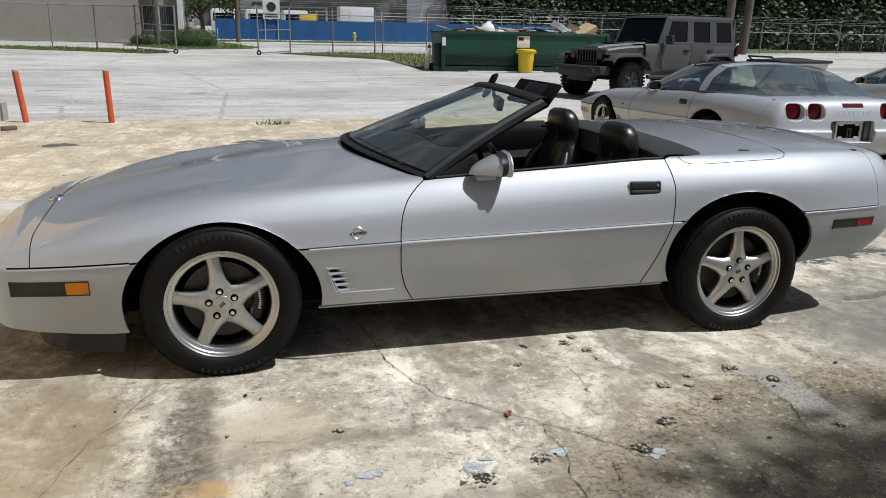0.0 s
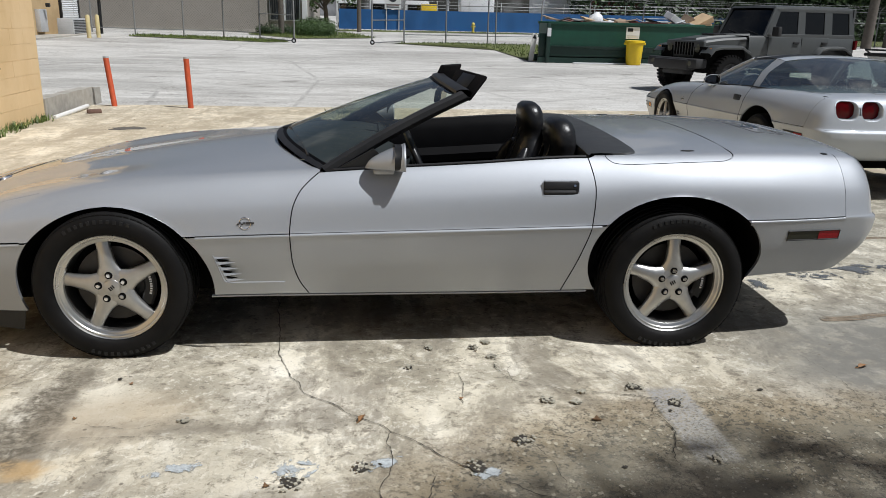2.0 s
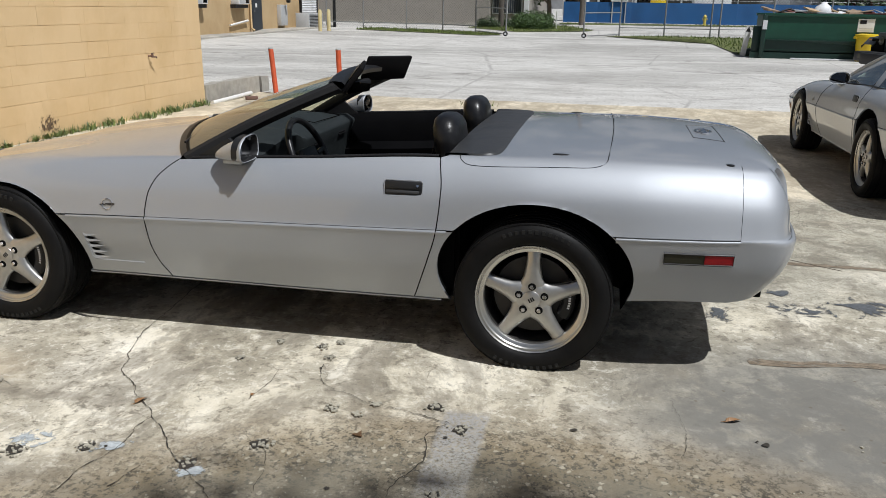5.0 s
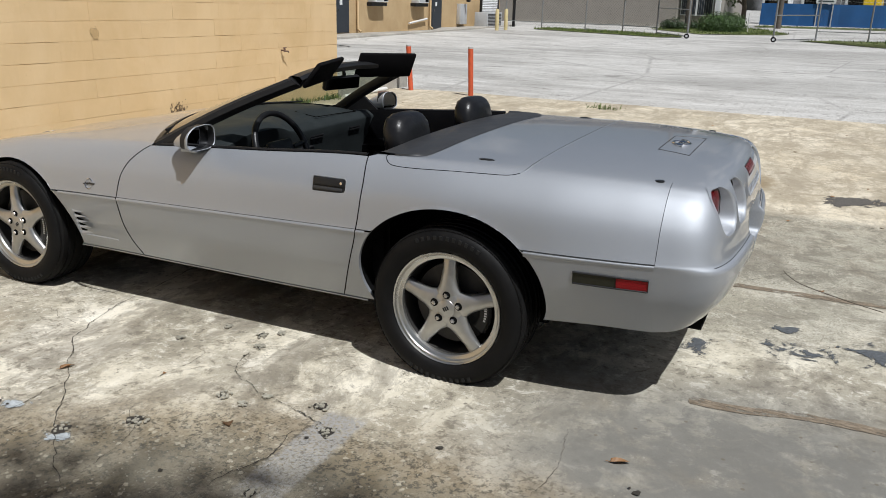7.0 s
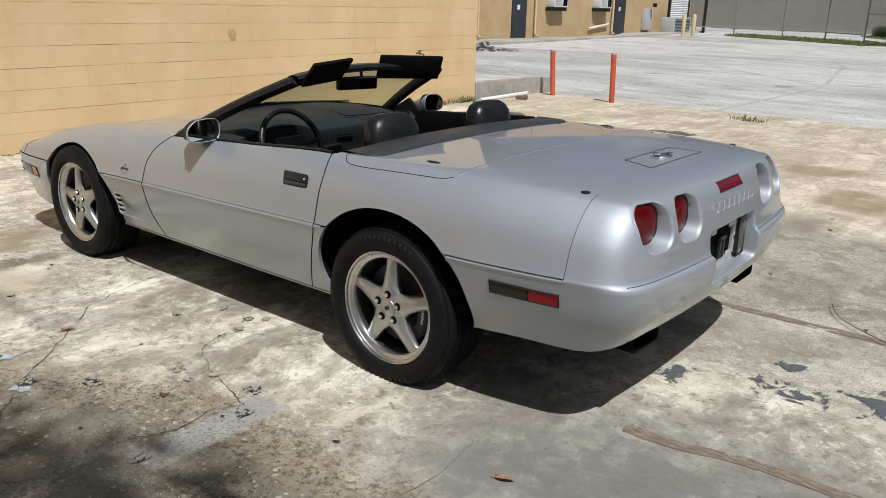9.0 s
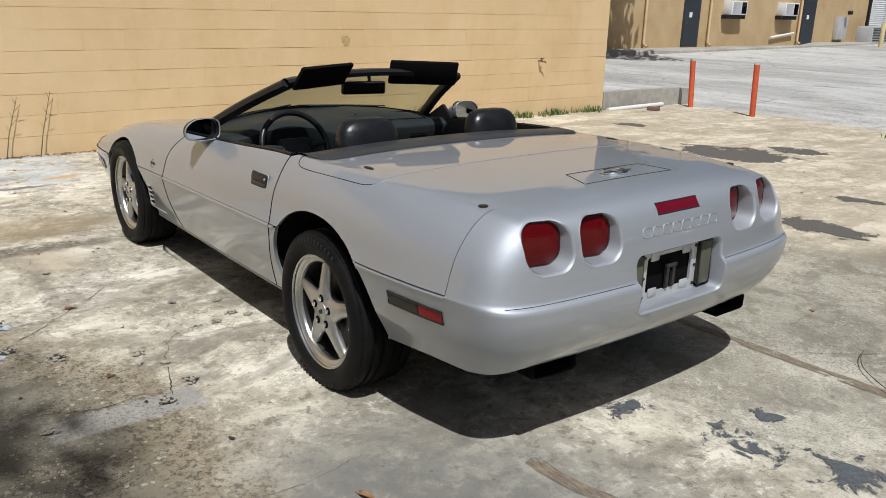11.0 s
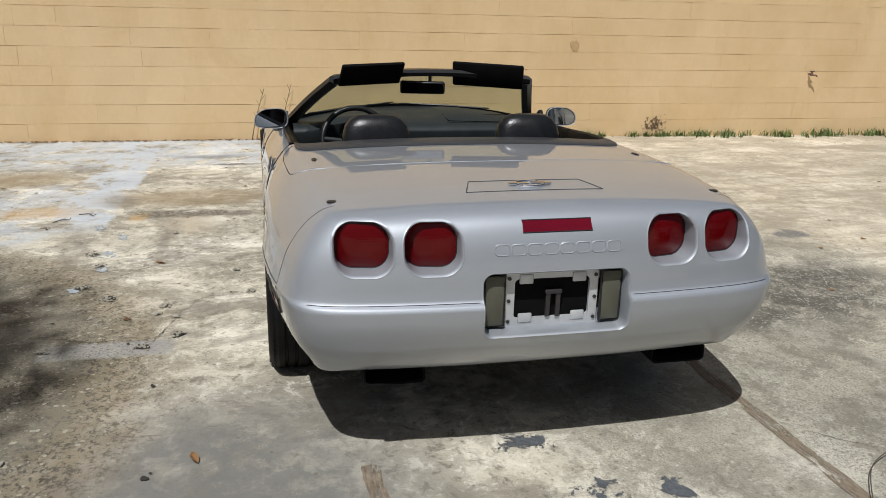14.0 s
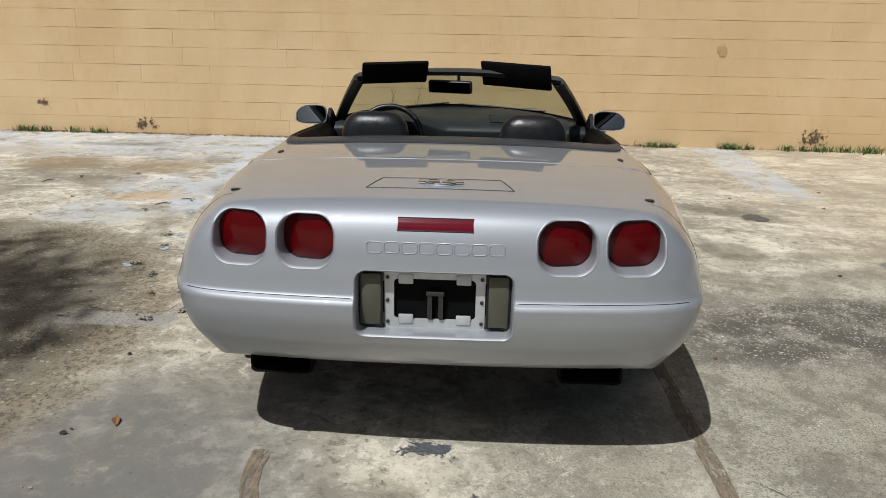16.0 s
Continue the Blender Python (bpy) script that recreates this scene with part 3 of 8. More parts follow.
def screen_rows(n=14, k=24, lo=0.0, hi=1.0, inset=0.0, lift=0.0):
    rows = []
    for i in range(n + 1):
        q = lo + (hi - lo) * i / n
        row = []
        for j in range(k + 1):
            c = -1 + 2 * j / k
            a, b = windscreen_base(c * (0.75 - inset)), windscreen_top(c * (0.525 - inset))
            p = a.lerp(b, q)
            p.z += 0.012 * math.sin(math.pi * q) + lift
            p.x -= 0.006 * math.sin(math.pi * q)
            row.append(p)
        rows.append(row)
    return rows


LID = [(3.075, -0.2), (3.075, 0.2), (3.205, 0.24), (3.205, -0.24)]


def sports_car(name, label, m, paint, coupe=False, group=""):
    car = thing(name, label, "car", m, group)
    key = ("far" if coupe else "near") + paint.name
    low, up = ROWS_LOW, ROWS_UP
    n_a, n_b, n_c = (88, 36, 68) if not coupe else (60, 18, 46)
    part("hood", shared(key + "hood", lambda: panel(up, "front", "a", n_a, 0), paint), None, car, "silver clamshell hood with raised fenders")
    part("rear_deck", shared(key + "deck", lambda: panel(up, "b", "rear", n_c, 0), paint), None, car)
    for sg in (-1, 1):
        for nm, a, b, n, fore, aft in (("lower_fender", "front", "a", n_a, "bumper_side", "vent_panel"), ("lower_quarter", "b", "rear", n_c, "quarter_corner", "rear_bumper_side")):
            for half, called in ((-1, fore), (1, aft)):
                part(called, shared(key + nm + str(sg) + called, lambda: half_of(panel(low, a, b, n, sg), 0.01 if nm == "lower_fender" else 2.445, half), paint), None, car)
        door = part("door", shared(key + "door" + str(sg), lambda: panel(up[15:] + low, "a", "b", n_b, sg, False), paint), None, car)
        # handle: a sunk dark tray with a flap and a lock
        c = skin_at(1.905, 0.75)
        mh = Matrix.Translation((1.905, sg * (abs(c.y) + 0.0008), 0.75)) @ Matrix.Rotation(radians(sg * 13.0), 4, "X")
        hd = part("door_handle", Soup().box((-0.078, -0.004, -0.030), (0.078, 0.004, 0.030), mh, 0.003), TRIM, door, "black recessed door handle", 40)
        part("handle_flap", Soup().box((-0.074, min(0.002 * sg, 0.008 * sg), -0.002), (0.074, max(0.002 * sg, 0.009 * sg), 0.028), mh, 0.002), TRIM, hd, "", 40)
        part("handle_slot", Soup().box((-0.072, min(0.003 * sg, 0.0075 * sg), -0.021), (0.066, max(0.003 * sg, 0.0075 * sg), -0.008), mh, 0.003), BANDTRIM, hd, "", 40)
        part("lock", Soup().lathe([(0.0, 0.008 * sg), (0.0055, 0.008 * sg), (0.0065, 0.003 * sg)], mh @ Matrix.Translation((0.060, 0.003 * sg, 0.012)), 16), CHROME, hd, "chrome lock", 40)
        rim = [mh @ Vector((0.080 * a, 0.002 * sg, 0.033 * b)) for a, b in ((-1, 0.75), (-0.9, 1), (0.9, 1), (1, 0.75), (1, -0.75), (0.9, -1), (-0.9, -1), (-1, -0.75))]
        part("handle_rim", Soup().tube(rim, 0.0025, 6, True), paint, hd)
        # sill trim under the door
        rows = []
        for i in range(30):
            u = 0.40 + (2.06 - 0.40) * i / 29
            p = skin(u, 8)
            yy = abs(p.y)
            rows.append([(u, sg * (yy - 0.008), p.z + 0.001), (u, sg * (yy + 0.001), p.z - 0.005), (u, sg * (yy + 0.001), p.z - 0.010), (u, sg * (yy - 0.006), p.z - 0.014), (u, sg * (yy - 0.05), p.z - 0.016)])
        part("sill", Soup().grid(rows, flip=sg > 0), paint, car, "", 40)
        # gaps
        for which in ("a", "b"):
            part("door_gap", Soup().tube(skin_line([(seam(which, r), r) for r in ROWS_UP[15:] + ROWS_LOW], sg, 0.0), 0.0024, 6), DARK, car)
        belt = Soup()
        for a, b in ((-0.80, -0.345), (0.36, 2.09), (2.76, 3.22)):
            belt.tube(skin_line([(a + (b - a) * i / 40, 5.0) for i in range(41)], sg, 0.0), 0.0013, 6)
            ledge = []
            for i in range(41):
                u = a + (b - a) * i / 40
                p5, p6, p7 = skin(u, 5.0), skin(u, 6.0), skin(u, 6.12)
                y5, y6, y7 = abs(p5.y), abs(p6.y), abs(p7.y)
                ledge.append([(u, sg * (y5 - 0.006), p5.z - 0.0035), (u, sg * (y5 + 0.002), p5.z - 0.0030), (u, sg * (y6 - 0.0015), p6.z + 0.0012), (u, sg * (y6 + 0.0012), p6.z - 0.0008), (u, sg * (y6 + 0.0012), p6.z - 0.006), (u, sg * (y7 - 0.001), p7.z)])
            part("belt_moulding", Soup().grid(ledge, flip=sg > 0), paint, car, "", 60)
        part("belt_gap", belt, BANDTRIM, car)
        tailgap = Soup().tube(skin_line([(3.22, r) for r in ROWS_UP if r > 2.15], sg, 0.0), 0.0009, 6)
        part("bumper_gap", tailgap, DARK, car)
        part("nose_gap", Soup().tube(skin_line([(-0.715 - 0.012 * max(0, 4 - r), r) for r in ROWS_UP], sg, 0.0), 0.0020, 6), DARK, car)
        part("nose_gap", Soup().tube(skin_line([(-0.80 + 0.455 * i / 20, 5.0) for i in range(21)], sg, -0.001), 0.0036, 6), DARK, car)
        part("lamp_door_gap", Soup().tube(catmull(skin_line([(-0.690, 3.75), (-0.67, 3.3), (-0.60, 3.0), (-0.45, 2.75), (-0.30, 2.65)], sg, 0.0), 6), 0.0017, 6), paint, car)
        # side lamps
        for u0, u1, z0, z1, mats in ((2.945, 3.205, 0.523, 0.566, (LENS_SMOKE, LENS_SIDE)), (-0.80, -0.505, 0.392, 0.449, (LENS_SMOKE, LENS_AMBER))):
            split = u0 + (u1 - u0) * 0.58 if u0 > 0 else u0 + (u1 - u0) * 0.7
            fr = Soup()
            for a, b, mt, nm in ((u0, split, mats[0], "smoked_lens"), (split, u1, mats[1], "coloured_lens")):
                lz = [z0 + (z1 - z0) * i / 6 for i in range(7)]
                rows = []
                for i in range(9):
                    u = a + (b - a) * i / 8
                    row = []
                    for z in lz:
                        # find the skin at this height
                        lo_r, hi_r = 6.0, 8.0
                        for _ in range(18):
                            mid = (lo_r + hi_r) / 2
                            if skin(u, mid).z > z:
                                lo_r = mid
                            else:
                                hi_r = mid
                        p = skin(u, lo_r)
                        row.append((u, sg * (abs(p.y) + 0.003), z))
                    rows.append(row)
                part(nm, Soup().grid(rows, flip=sg > 0), mt, car, "red and smoked side marker lens" if u0 > 0 else "amber and smoked turn lens")
                fr.tube([rows[0][0], rows[-1][0], rows[-1][-1], rows[0][-1]], 0.0035, 6, True)
            part("lamp_frame", fr, TRIM, car)
        # mirror
        mp = Matrix.Translation((1.15, sg * 0.805, 0.862))
        rows = []
        for i in range(13):
            q = i / 12
            w, hgt = 0.098 * (q ** 0.5) + 0.004, 0.058 * (q ** 0.6) + 0.003
            row = []
            for k in range(22):
                a = 2 * math.pi * k / 22
                cc, ss = math.cos(a), math.sin(a)
                row.append(mp @ Vector((-0.085 + 0.165 * q, sg * (0.035 + w * math.copysign(abs(cc) ** 0.55, cc) * 0.88 - 0.02 * (1 - q)), hgt * (math.copysign(abs(ss) ** 0.6, ss) + 1.0) * 0.9 * (1 - 0.28 * max(0.0, cc)) - 0.040 + 0.006 * (1 - q))))
            rows.append(row)
        mirror = part("door_mirror", Soup().grid(rows, closed=True), paint, car, "", 40)
        mc = Vector((0, mp.translation.y + sg * 0.035, 0.87))

        def ring(q, du, yaw=0.0):
            """The opening's outline, shrunk and set back."""
            return [Vector((p.x + du + yaw * sg * (p.y - mc.y), mc.y + (p.y - mc.y) * q, mc.z + (p.z - mc.z) * q)) for p in rows[-1]]

        part("mirror_rim", Soup().grid([ring(1.01, -0.004), ring(1.012, 0.002), ring(0.985, 0.004), ring(0.945, 0.001)], closed=True), paint, mirror, "", 60)
        part("mirror_lining", Soup().grid([ring(0.945, 0.001), ring(0.925, -0.002), ring(0.93, -0.042)], closed=True), TRIM, mirror, "black lining inside the mirror shell", 60)
        part("mirror_glass", mesh_of("mirror_glass", [tuple(p) for p in ring(0.935, -0.020, 0.17)], [tuple(range(22))]), MIRROR, mirror)
        part("mirror_foot", Soup().box((1.10, min(sg * 0.76, sg * 0.835), 0.800), (1.19, max(sg * 0.76, sg * 0.835), 0.826), None, 0.01), paint, mirror, "", 40)
        part("mirror_sail", Soup().prism([(0.93, 0.805), (1.20, 0.822), (1.10, 0.90)], 0.02 * sg, Matrix.Translation((0, sg * 0.745, 0))), TRIM, car)
        # louvred vent behind the front wheel
        vent = Soup()
        for i in range(5):
            z = 0.468 - i * 0.025
            u = 0.427 + i * 0.011
            yv = abs(skin(u, 6.8).y)
            vent.add([(u, sg * (yv + 0.006), z + 0.009), (u + 0.055, sg * (yv + 0.001), z - 0.002), (u + 0.014, sg * (yv + 0.001), z - 0.012)], [(0, 1, 2)])
        part("side_vent", vent, DARK, car, "dark slats of the side vent")
        blade = Soup()
        for i in range(6):
            z = 0.482 - i * 0.025
            u = 0.422 + i * 0.011
            yv = abs(skin(u, 6.8).y)
            blade.add([(u - 0.004, sg * (yv + 0.002), z + 0.004), (u + 0.075, sg * (yv + 0.001), z + 0.0005), (u + 0.004, sg * (yv + 0.007), z - 0.009), (u - 0.002, sg * yv, z - 0.007)], [(0, 1, 2), (0, 2, 3), (1, 3, 2)])
        part("vent_blade", blade, paint, car)
        yv = abs(skin(0.6, 6.8).y) + 0.002
        frame_path = [(0.74, sg * yv, 0.485), (0.432, sg * yv, 0.489), (0.419, sg * yv, 0.482), (0.467, sg * yv, 0.352), (0.482, sg * yv, 0.343), (0.72, sg * yv, 0.345)]
        part("vent_crease", Soup().tube(frame_path, 0.0035, 6), paint, car)
        # round badge
        bp = skin_at(0.566, 0.604)
        mb = Matrix.Translation((0.566, sg * (abs(bp.y) + 0.002), 0.604)) @ Matrix.Rotation(radians(sg * 14), 4, "X")
        badge = part("fender_badge", Soup().tube([mb @ Vector((0.024 * math.cos(a), 0, 0.024 * math.sin(a))) for a in np.linspace(0, 2 * math.pi, 24, endpoint=False)], 0.0022, 6, True), CHROME, car, "small round chrome badge")
        flag = Soup()
        for i in range(4):
            flag.box((-0.034 + i * 0.009, -0.002, -0.006 + (i % 2) * 0.005), (-0.026 + i * 0.009, 0.002, 0.0 + (i % 2) * 0.005), mb)
        flag.box((0.004, -0.002, -0.003), (0.036, 0.002, 0.006), mb)
        part("badge_flag", flag, STEEL, badge)
        # wheel wells and wheels
        for (uc, zc, rx, rz), rear in zip(ARCHES, (False, True)):
            well = Soup()
            rows = []
            for i in range(25):
                low_by = math.asin(min(1.0, max(0.03, (zc - 0.28) / rz)))
                a = -low_by + (math.pi + 2 * low_by) * i / 24
                cu, cz = uc + (rx + 0.004) * math.cos(a), zc + (rz + 0.004) * math.sin(a)
                edge = min(0.862, abs(skin_at(cu, cz, *((3.0, 5.0) if cz > pchip(US, BELT, cu) else (6.0, 8.0))).y) - 0.012)
                rows.append([(cu, sg * edge, cz), (cu, sg * 0.52, cz), (uc, sg * 0.52, zc)])
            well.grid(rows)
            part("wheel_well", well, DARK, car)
            off = 0.785 if not rear else 0.762
            mw = Matrix.Translation((0.0 if not rear else 2.445, sg * off, 0.322)) @ (Matrix.Identity(4) if sg < 0 else Matrix.Rotation(math.pi, 4, "Z"))
            if rear:
                mw = mw @ Matrix.Diagonal((1, 1.08, 1, 1))
            add_wheel(car, mw, (-9, 0)[rear] + 11 * (sg > 0))
    part("rear_bumper_cover", shared(key + "tail", lambda: tail_mesh(*((420, 50) if coupe else (1000, 120))), paint), None, car, "silver rear bumper cover with four lamp wells")
    part("front_bumper_cover", shared(key + "nose", nose_mesh, paint), None, car)
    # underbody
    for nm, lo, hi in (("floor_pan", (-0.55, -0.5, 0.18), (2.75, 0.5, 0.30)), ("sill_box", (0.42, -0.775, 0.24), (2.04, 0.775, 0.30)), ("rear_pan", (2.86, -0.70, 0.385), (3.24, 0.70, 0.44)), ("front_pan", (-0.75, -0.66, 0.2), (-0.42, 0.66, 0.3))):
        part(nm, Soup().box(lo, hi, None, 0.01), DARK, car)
    dam = []
    for i in range(24):
        c = -1 + 2 * i / 23
        u = -0.40 - 0.42 * (1 - abs(c) ** 4) ** 0.5
        dam.append([(u + 0.01, 0.80 * c, 0.215), (u, 0.80 * c, 0.16), (u - 0.01, 0.80 * c, 0.105)])
    part("air_dam", Soup().grid(dam), TRIM, car, "black air dam")
    # tail lamps, each sunk in a well of its own
    for well in WELLS[1:]:
        l = well[0]
        c = face_u(l, 0.785) - 0.062
        back = lambda y, z: c - 0.004 - 0.06 * (z - 0.785) - 0.20 * math.copysign(1, l) * (y - l)
        rows = []
        for grow, du in ((0.006, -0.0004), (0.001, 0.0008), (-0.003, -0.003), (-0.0055, -0.010), (-0.010, None), (-0.016, None)):
            rows.append([(face_u(y, z) + du if du is not None else back(y, z), y, z) for y, z in well_loop(well, grow)])
        part("lamp_well", Soup().grid(rows, closed=True), paint, car, "", 50)
        rim = [(back(y, z) + 0.004, y, z) for y, z in well_loop(well, -0.0085)]
        rows = [[(back(l + (y - l) * q, 0.785 + (z - 0.785) * q) + 0.004 + 0.014 * (1 - q ** 2.5), l + (y - l) * q, 0.785 + (z - 0.785) * q) for _, y, z in rim] for q in (1.0, 0.98, 0.93, 0.85, 0.7, 0.45, 0.2, 0.01)]
        tl = part("tail_lamp", Soup().grid(rows, closed=True), LENS_RED, car, "red rounded-square tail lamp", 60)
        part("lamp_seal", Soup().tube(rim, 0.0042, 6, True), TRIM, tl)
    ch = Soup().grid([[(face_u(v, z) + 0.0016, v, z) for z in (0.829, 0.840, 0.850, 0.861)] for v in np.linspace(-0.113, 0.113, 13)])
    part("high_brake_lamp", ch, LENS_DARKRED, car, "dull red high brake lamp strip", 40)
    part("lamp_frame", Soup().tube([(face_u(v, z) + 0.001, v, z) for v, z in ((-0.114, 0.828), (0.114, 0.828), (0.114, 0.862), (-0.114, 0.862))], 0.0022, 6, True), TRIM, car)
    # raised name strip: eight plain outlined shapes
    for i in range(8):
        v0, v1, z0, z1 = -0.205 + i * 0.0525, -0.159 + i * 0.0525, 0.7625, 0.7945
        ring = [(v0 + 0.007, z0), (v1 - 0.007, z0), (v1, z0 + 0.007), (v1, z1 - 0.007), (v1 - 0.007, z1), (v0 + 0.007, z1), (v0, z1 - 0.007), (v0, z0 + 0.007)]
        part("raised_outline", Soup().tube([(tail_u(v, z) + 0.0008, v, z) for v, z in ring], 0.0017, 6, True), paint, car, "", 50)
    # number-plate well
    rows = []
    for grow, du in ((0.004, 0.0005), (0.001, 0.001), (-0.003, -0.004), (-0.005, -0.012), (-0.010, None), (-0.05, None)):
        rows.append([((face_u(y, z) + du) if du is not None else 3.400, y, z) for y, z in well_loop(WELL, grow)])
    part("plate_well", Soup().grid(rows, closed=True), paint, car, "rounded number-plate well", 40)
    part("well_floor", Soup().box((3.394, -0.235, 0.51), (3.398, 0.235, 0.70)), TRIM, car)
    # black tube along the moulding seam, also drawing the crease's shade
    lip = []
    for v in np.linspace(-0.775, 0.775, 111):
        lip.append(Vector((face_u(v, 0.622) + 0.0006, v, 0.622)))
    for run in ([p for p in lip if p.y < -0.25], [p for p in lip if p.y > 0.25]):
        part("bumper_crease", Soup().tube(run, 0.0012, 6), TRIM, car)
    plate = Soup()
    ub = 3.412
    hole = []
    for cy, cz, a0 in ((1, 1, 0), (-1, 1, 90), (-1, -1, 180), (1, -1, 270)):
        for k in range(7):
            q = radians(a0 + 15 * k)
            hole.append((cy * 0.112 + 0.014 * math.cos(q), 0.605 + cz * 0.052 + 0.014 * math.sin(q)))
    edge = [(max(-0.155, min(0.155, y * 1.6)), max(0.510, min(0.697, 0.605 + (z - 0.605) * 1.7))) for y, z in hole]
    plate.grid([[(ub, y, z) for y, z in edge], [(ub + 0.004, y, z) for y, z in edge], [(ub + 0.004, y, z) for y, z in hole], [(ub - 0.006, y, z) for y, z in hole]], closed=True)
    for y in (-0.112, 0.066):
        for z in (0.524, 0.655):
            plate.box((ub + 0.002, y, z), (ub + 0.008, y + 0.046, z + 0.032), None, 0.004)
    pf = part("plate_bracket", plate, GALV, car, "bare galvanised number-plate bracket", 40)
    part("plate_hole", Soup().box((3.399, -0.150, 0.52), (3.403, 0.150, 0.69)), DARK, car)
    hook = Soup().box((ub + 0.002, -0.022, 0.545), (ub + 0.012, -0.008, 0.63)).box((ub + 0.002, 0.012, 0.545), (ub + 0.012, 0.026, 0.63)).box((ub + 0.002, -0.026, 0.62), (ub + 0.016, 0.03, 0.634), None, 0.003)
    part("latch", hook, STEEL, car)
    for sg in (-1, 1):
        y0, y1 = sorted((sg * 0.163, sg * 0.228))
        rl = part("reverse_lamp", Soup().box((3.405, y0, 0.522), (3.432, y1, 0.690), None, 0.008), LENS_CLEAR, car, "yellowed clear reverse lamp", 40)
        part("lamp_seal", Soup().tube([(3.428, y0, 0.52), (3.428, y1, 0.52), (3.424, y1, 0.692), (3.424, y0, 0.692)], 0.005, 6, True), TRIM, rl)
        for z in (0.53, 0.60, 0.675):
            part("screw", Soup().lathe([(0, 0.0), (0.006, 0.0), (0.006, 0.006)], Matrix.Translation((ub + 0.008, sg * 0.145, z)) @ Matrix.Rotation(radians(90), 4, "Z"), 10), STEEL, pf)
        # exhaust outlets
        y0, y1 = sorted((sg * 0.40, sg * 0.60))
        ex = Soup()
        ex.grid([[(u, y0 + a * (y1 - y0), 0.316 + b * 0.065) for a, b in ((0.06, 0), (0.94, 0), (1, 0.15), (1, 0.85), (0.94, 1), (0.06, 1), (0, 0.85), (0, 0.15))] for u in (3.05, 3.365, 3.37, 3.365, 3.2)], closed=True)
        for i in (3, 4):
            for j in range(8):
                u, y, z = ex.v[i * 8 + j]
                ex.v[i * 8 + j] = (u, (y0 + y1) / 2 + (y - (y0 + y1) / 2) * 0.93, 0.348 + (z - 0.348) * 0.84)
        ex.f.append(tuple(range(32, 40)))
        part("exhaust_tip", ex, DARK, car, "black rectangular exhaust outlet", 40)
    # deck details
    deck_gap = Soup()
    for sg in (-1, 1):
        line = [(2.125, 2.52), (2.118, 2.80), (2.128, 3.06), (2.155, 3.22), (2.21, 3.26), (2.30, 3.24), (2.40, 3.19), (2.54, 3.13), (2.64, 3.08), (2.685, 2.94), (2.703, 2.68), (2.708, 2.35), (2.710, 2.0), (2.72, 1.0), (2.725, 0.0)]
        if not coupe:
            deck_gap.tube([p for p in catmull(skin_line(line, sg, 0.0), 6)], 0.0016, 6)
            part("deck_edge", Soup().tube([p + Vector((0.0035, 0, 0.0)) for p in catmull(skin_line(line[9:], sg, 0.0), 6)], 0.0022, 6), paint, car, "", 60)
        part("deck_grommet", Soup().lathe([(0.0, 0.0022), (0.010, 0.0022), (0.0155, 0.0012), (0.017, -0.003)], Matrix.Translation(skin_line([(3.176, 2.18)], sg)[0]), 18, "Z"), TRIM, car, "", 40)
        if not coupe:
            part("deck_clip", Soup().lathe([(0.0, 0.0035), (0.30, 0.0035), (0.75, 0.0028), (1.0, 0.0002), (1.0, -0.004)], Matrix.Translation(skin_line([(2.52, 2.05)], sg)[0]) @ Matrix.Diagonal((0.034, 0.011, 1, 1)), 24, "Z"), TRIM, car, "", 40)
    if not coupe:
        part("deck_gap", deck_gap, DARK, car)
    lid = []
    for (u0, v0), (u1, v1) in zip(LID, LID[1:] + LID[:1]):
        for i in range(12):
            u, v = u0 + (u1 - u0) * i / 12, v0 + (v1 - v0) * i / 12
            lo_r, hi_r = 0.0, 1.0
            for _ in range(16):
                mid = (lo_r + hi_r) / 2
                lo_r, hi_r = (mid, hi_r) if abs(skin(u, mid).y) < abs(v) else (lo_r, mid)
            lid.append(Vector((u, v, skin(u, lo_r).z + 0.0004)))
    part("fuel_door_gap", Soup().tube(lid, 0.0018, 6, True), BANDTRIM, car)
    en = Matrix.Translation((-0.775, 0, skin(-0.775, 0).z + 0.004)) @ Matrix.Rotation(radians(-14), 4, "Y")
    nb = part("nose_emblem", Soup().tube([en @ Vector((0.034 * math.cos(a), 0.046 * math.sin(a), 0)) for a in np.linspace(0, 2 * math.pi, 28, endpoint=False)], 0.0045, 6, True), CHROME, car, "round chrome emblem", 50)
    for y0, y1 in ((-0.07, -0.004), (0.004, 0.07)):
        part("emblem_flag", Soup().box((-0.012, y0, -0.002), (0.014, y1, 0.004), en, 0.002), CHROME, nb, "", 40)
    em = Matrix.Translation((3.135, 0, skin(3.135, 0).z + 0.004)) @ Matrix.Rotation(radians(2), 4, "Y")
    emb = part("fuel_door_emblem", Soup().tube([em @ Vector((0.036 * math.cos(a), 0.05 * math.sin(a), 0)) for a in np.linspace(0, 2 * math.pi, 28, endpoint=False)], 0.0045, 6, True), CHROME, car, "round chrome emblem", 50)
    for y0, y1 in ((-0.075, -0.004), (0.004, 0.075)):
        part("emblem_flag", Soup().box((-0.012, y0, -0.002), (0.014, y1, 0.004), em, 0.002), CHROME, emb, "", 40)
    # windscreen, pillars and header
    part("windscreen", auto_smooth(Soup().grid(screen_rows()).mesh("windscreen"), 60), GLASS, car, "faintly tinted raked windscreen").visible_shadow = False
    fr = screen_rows(20, 24)
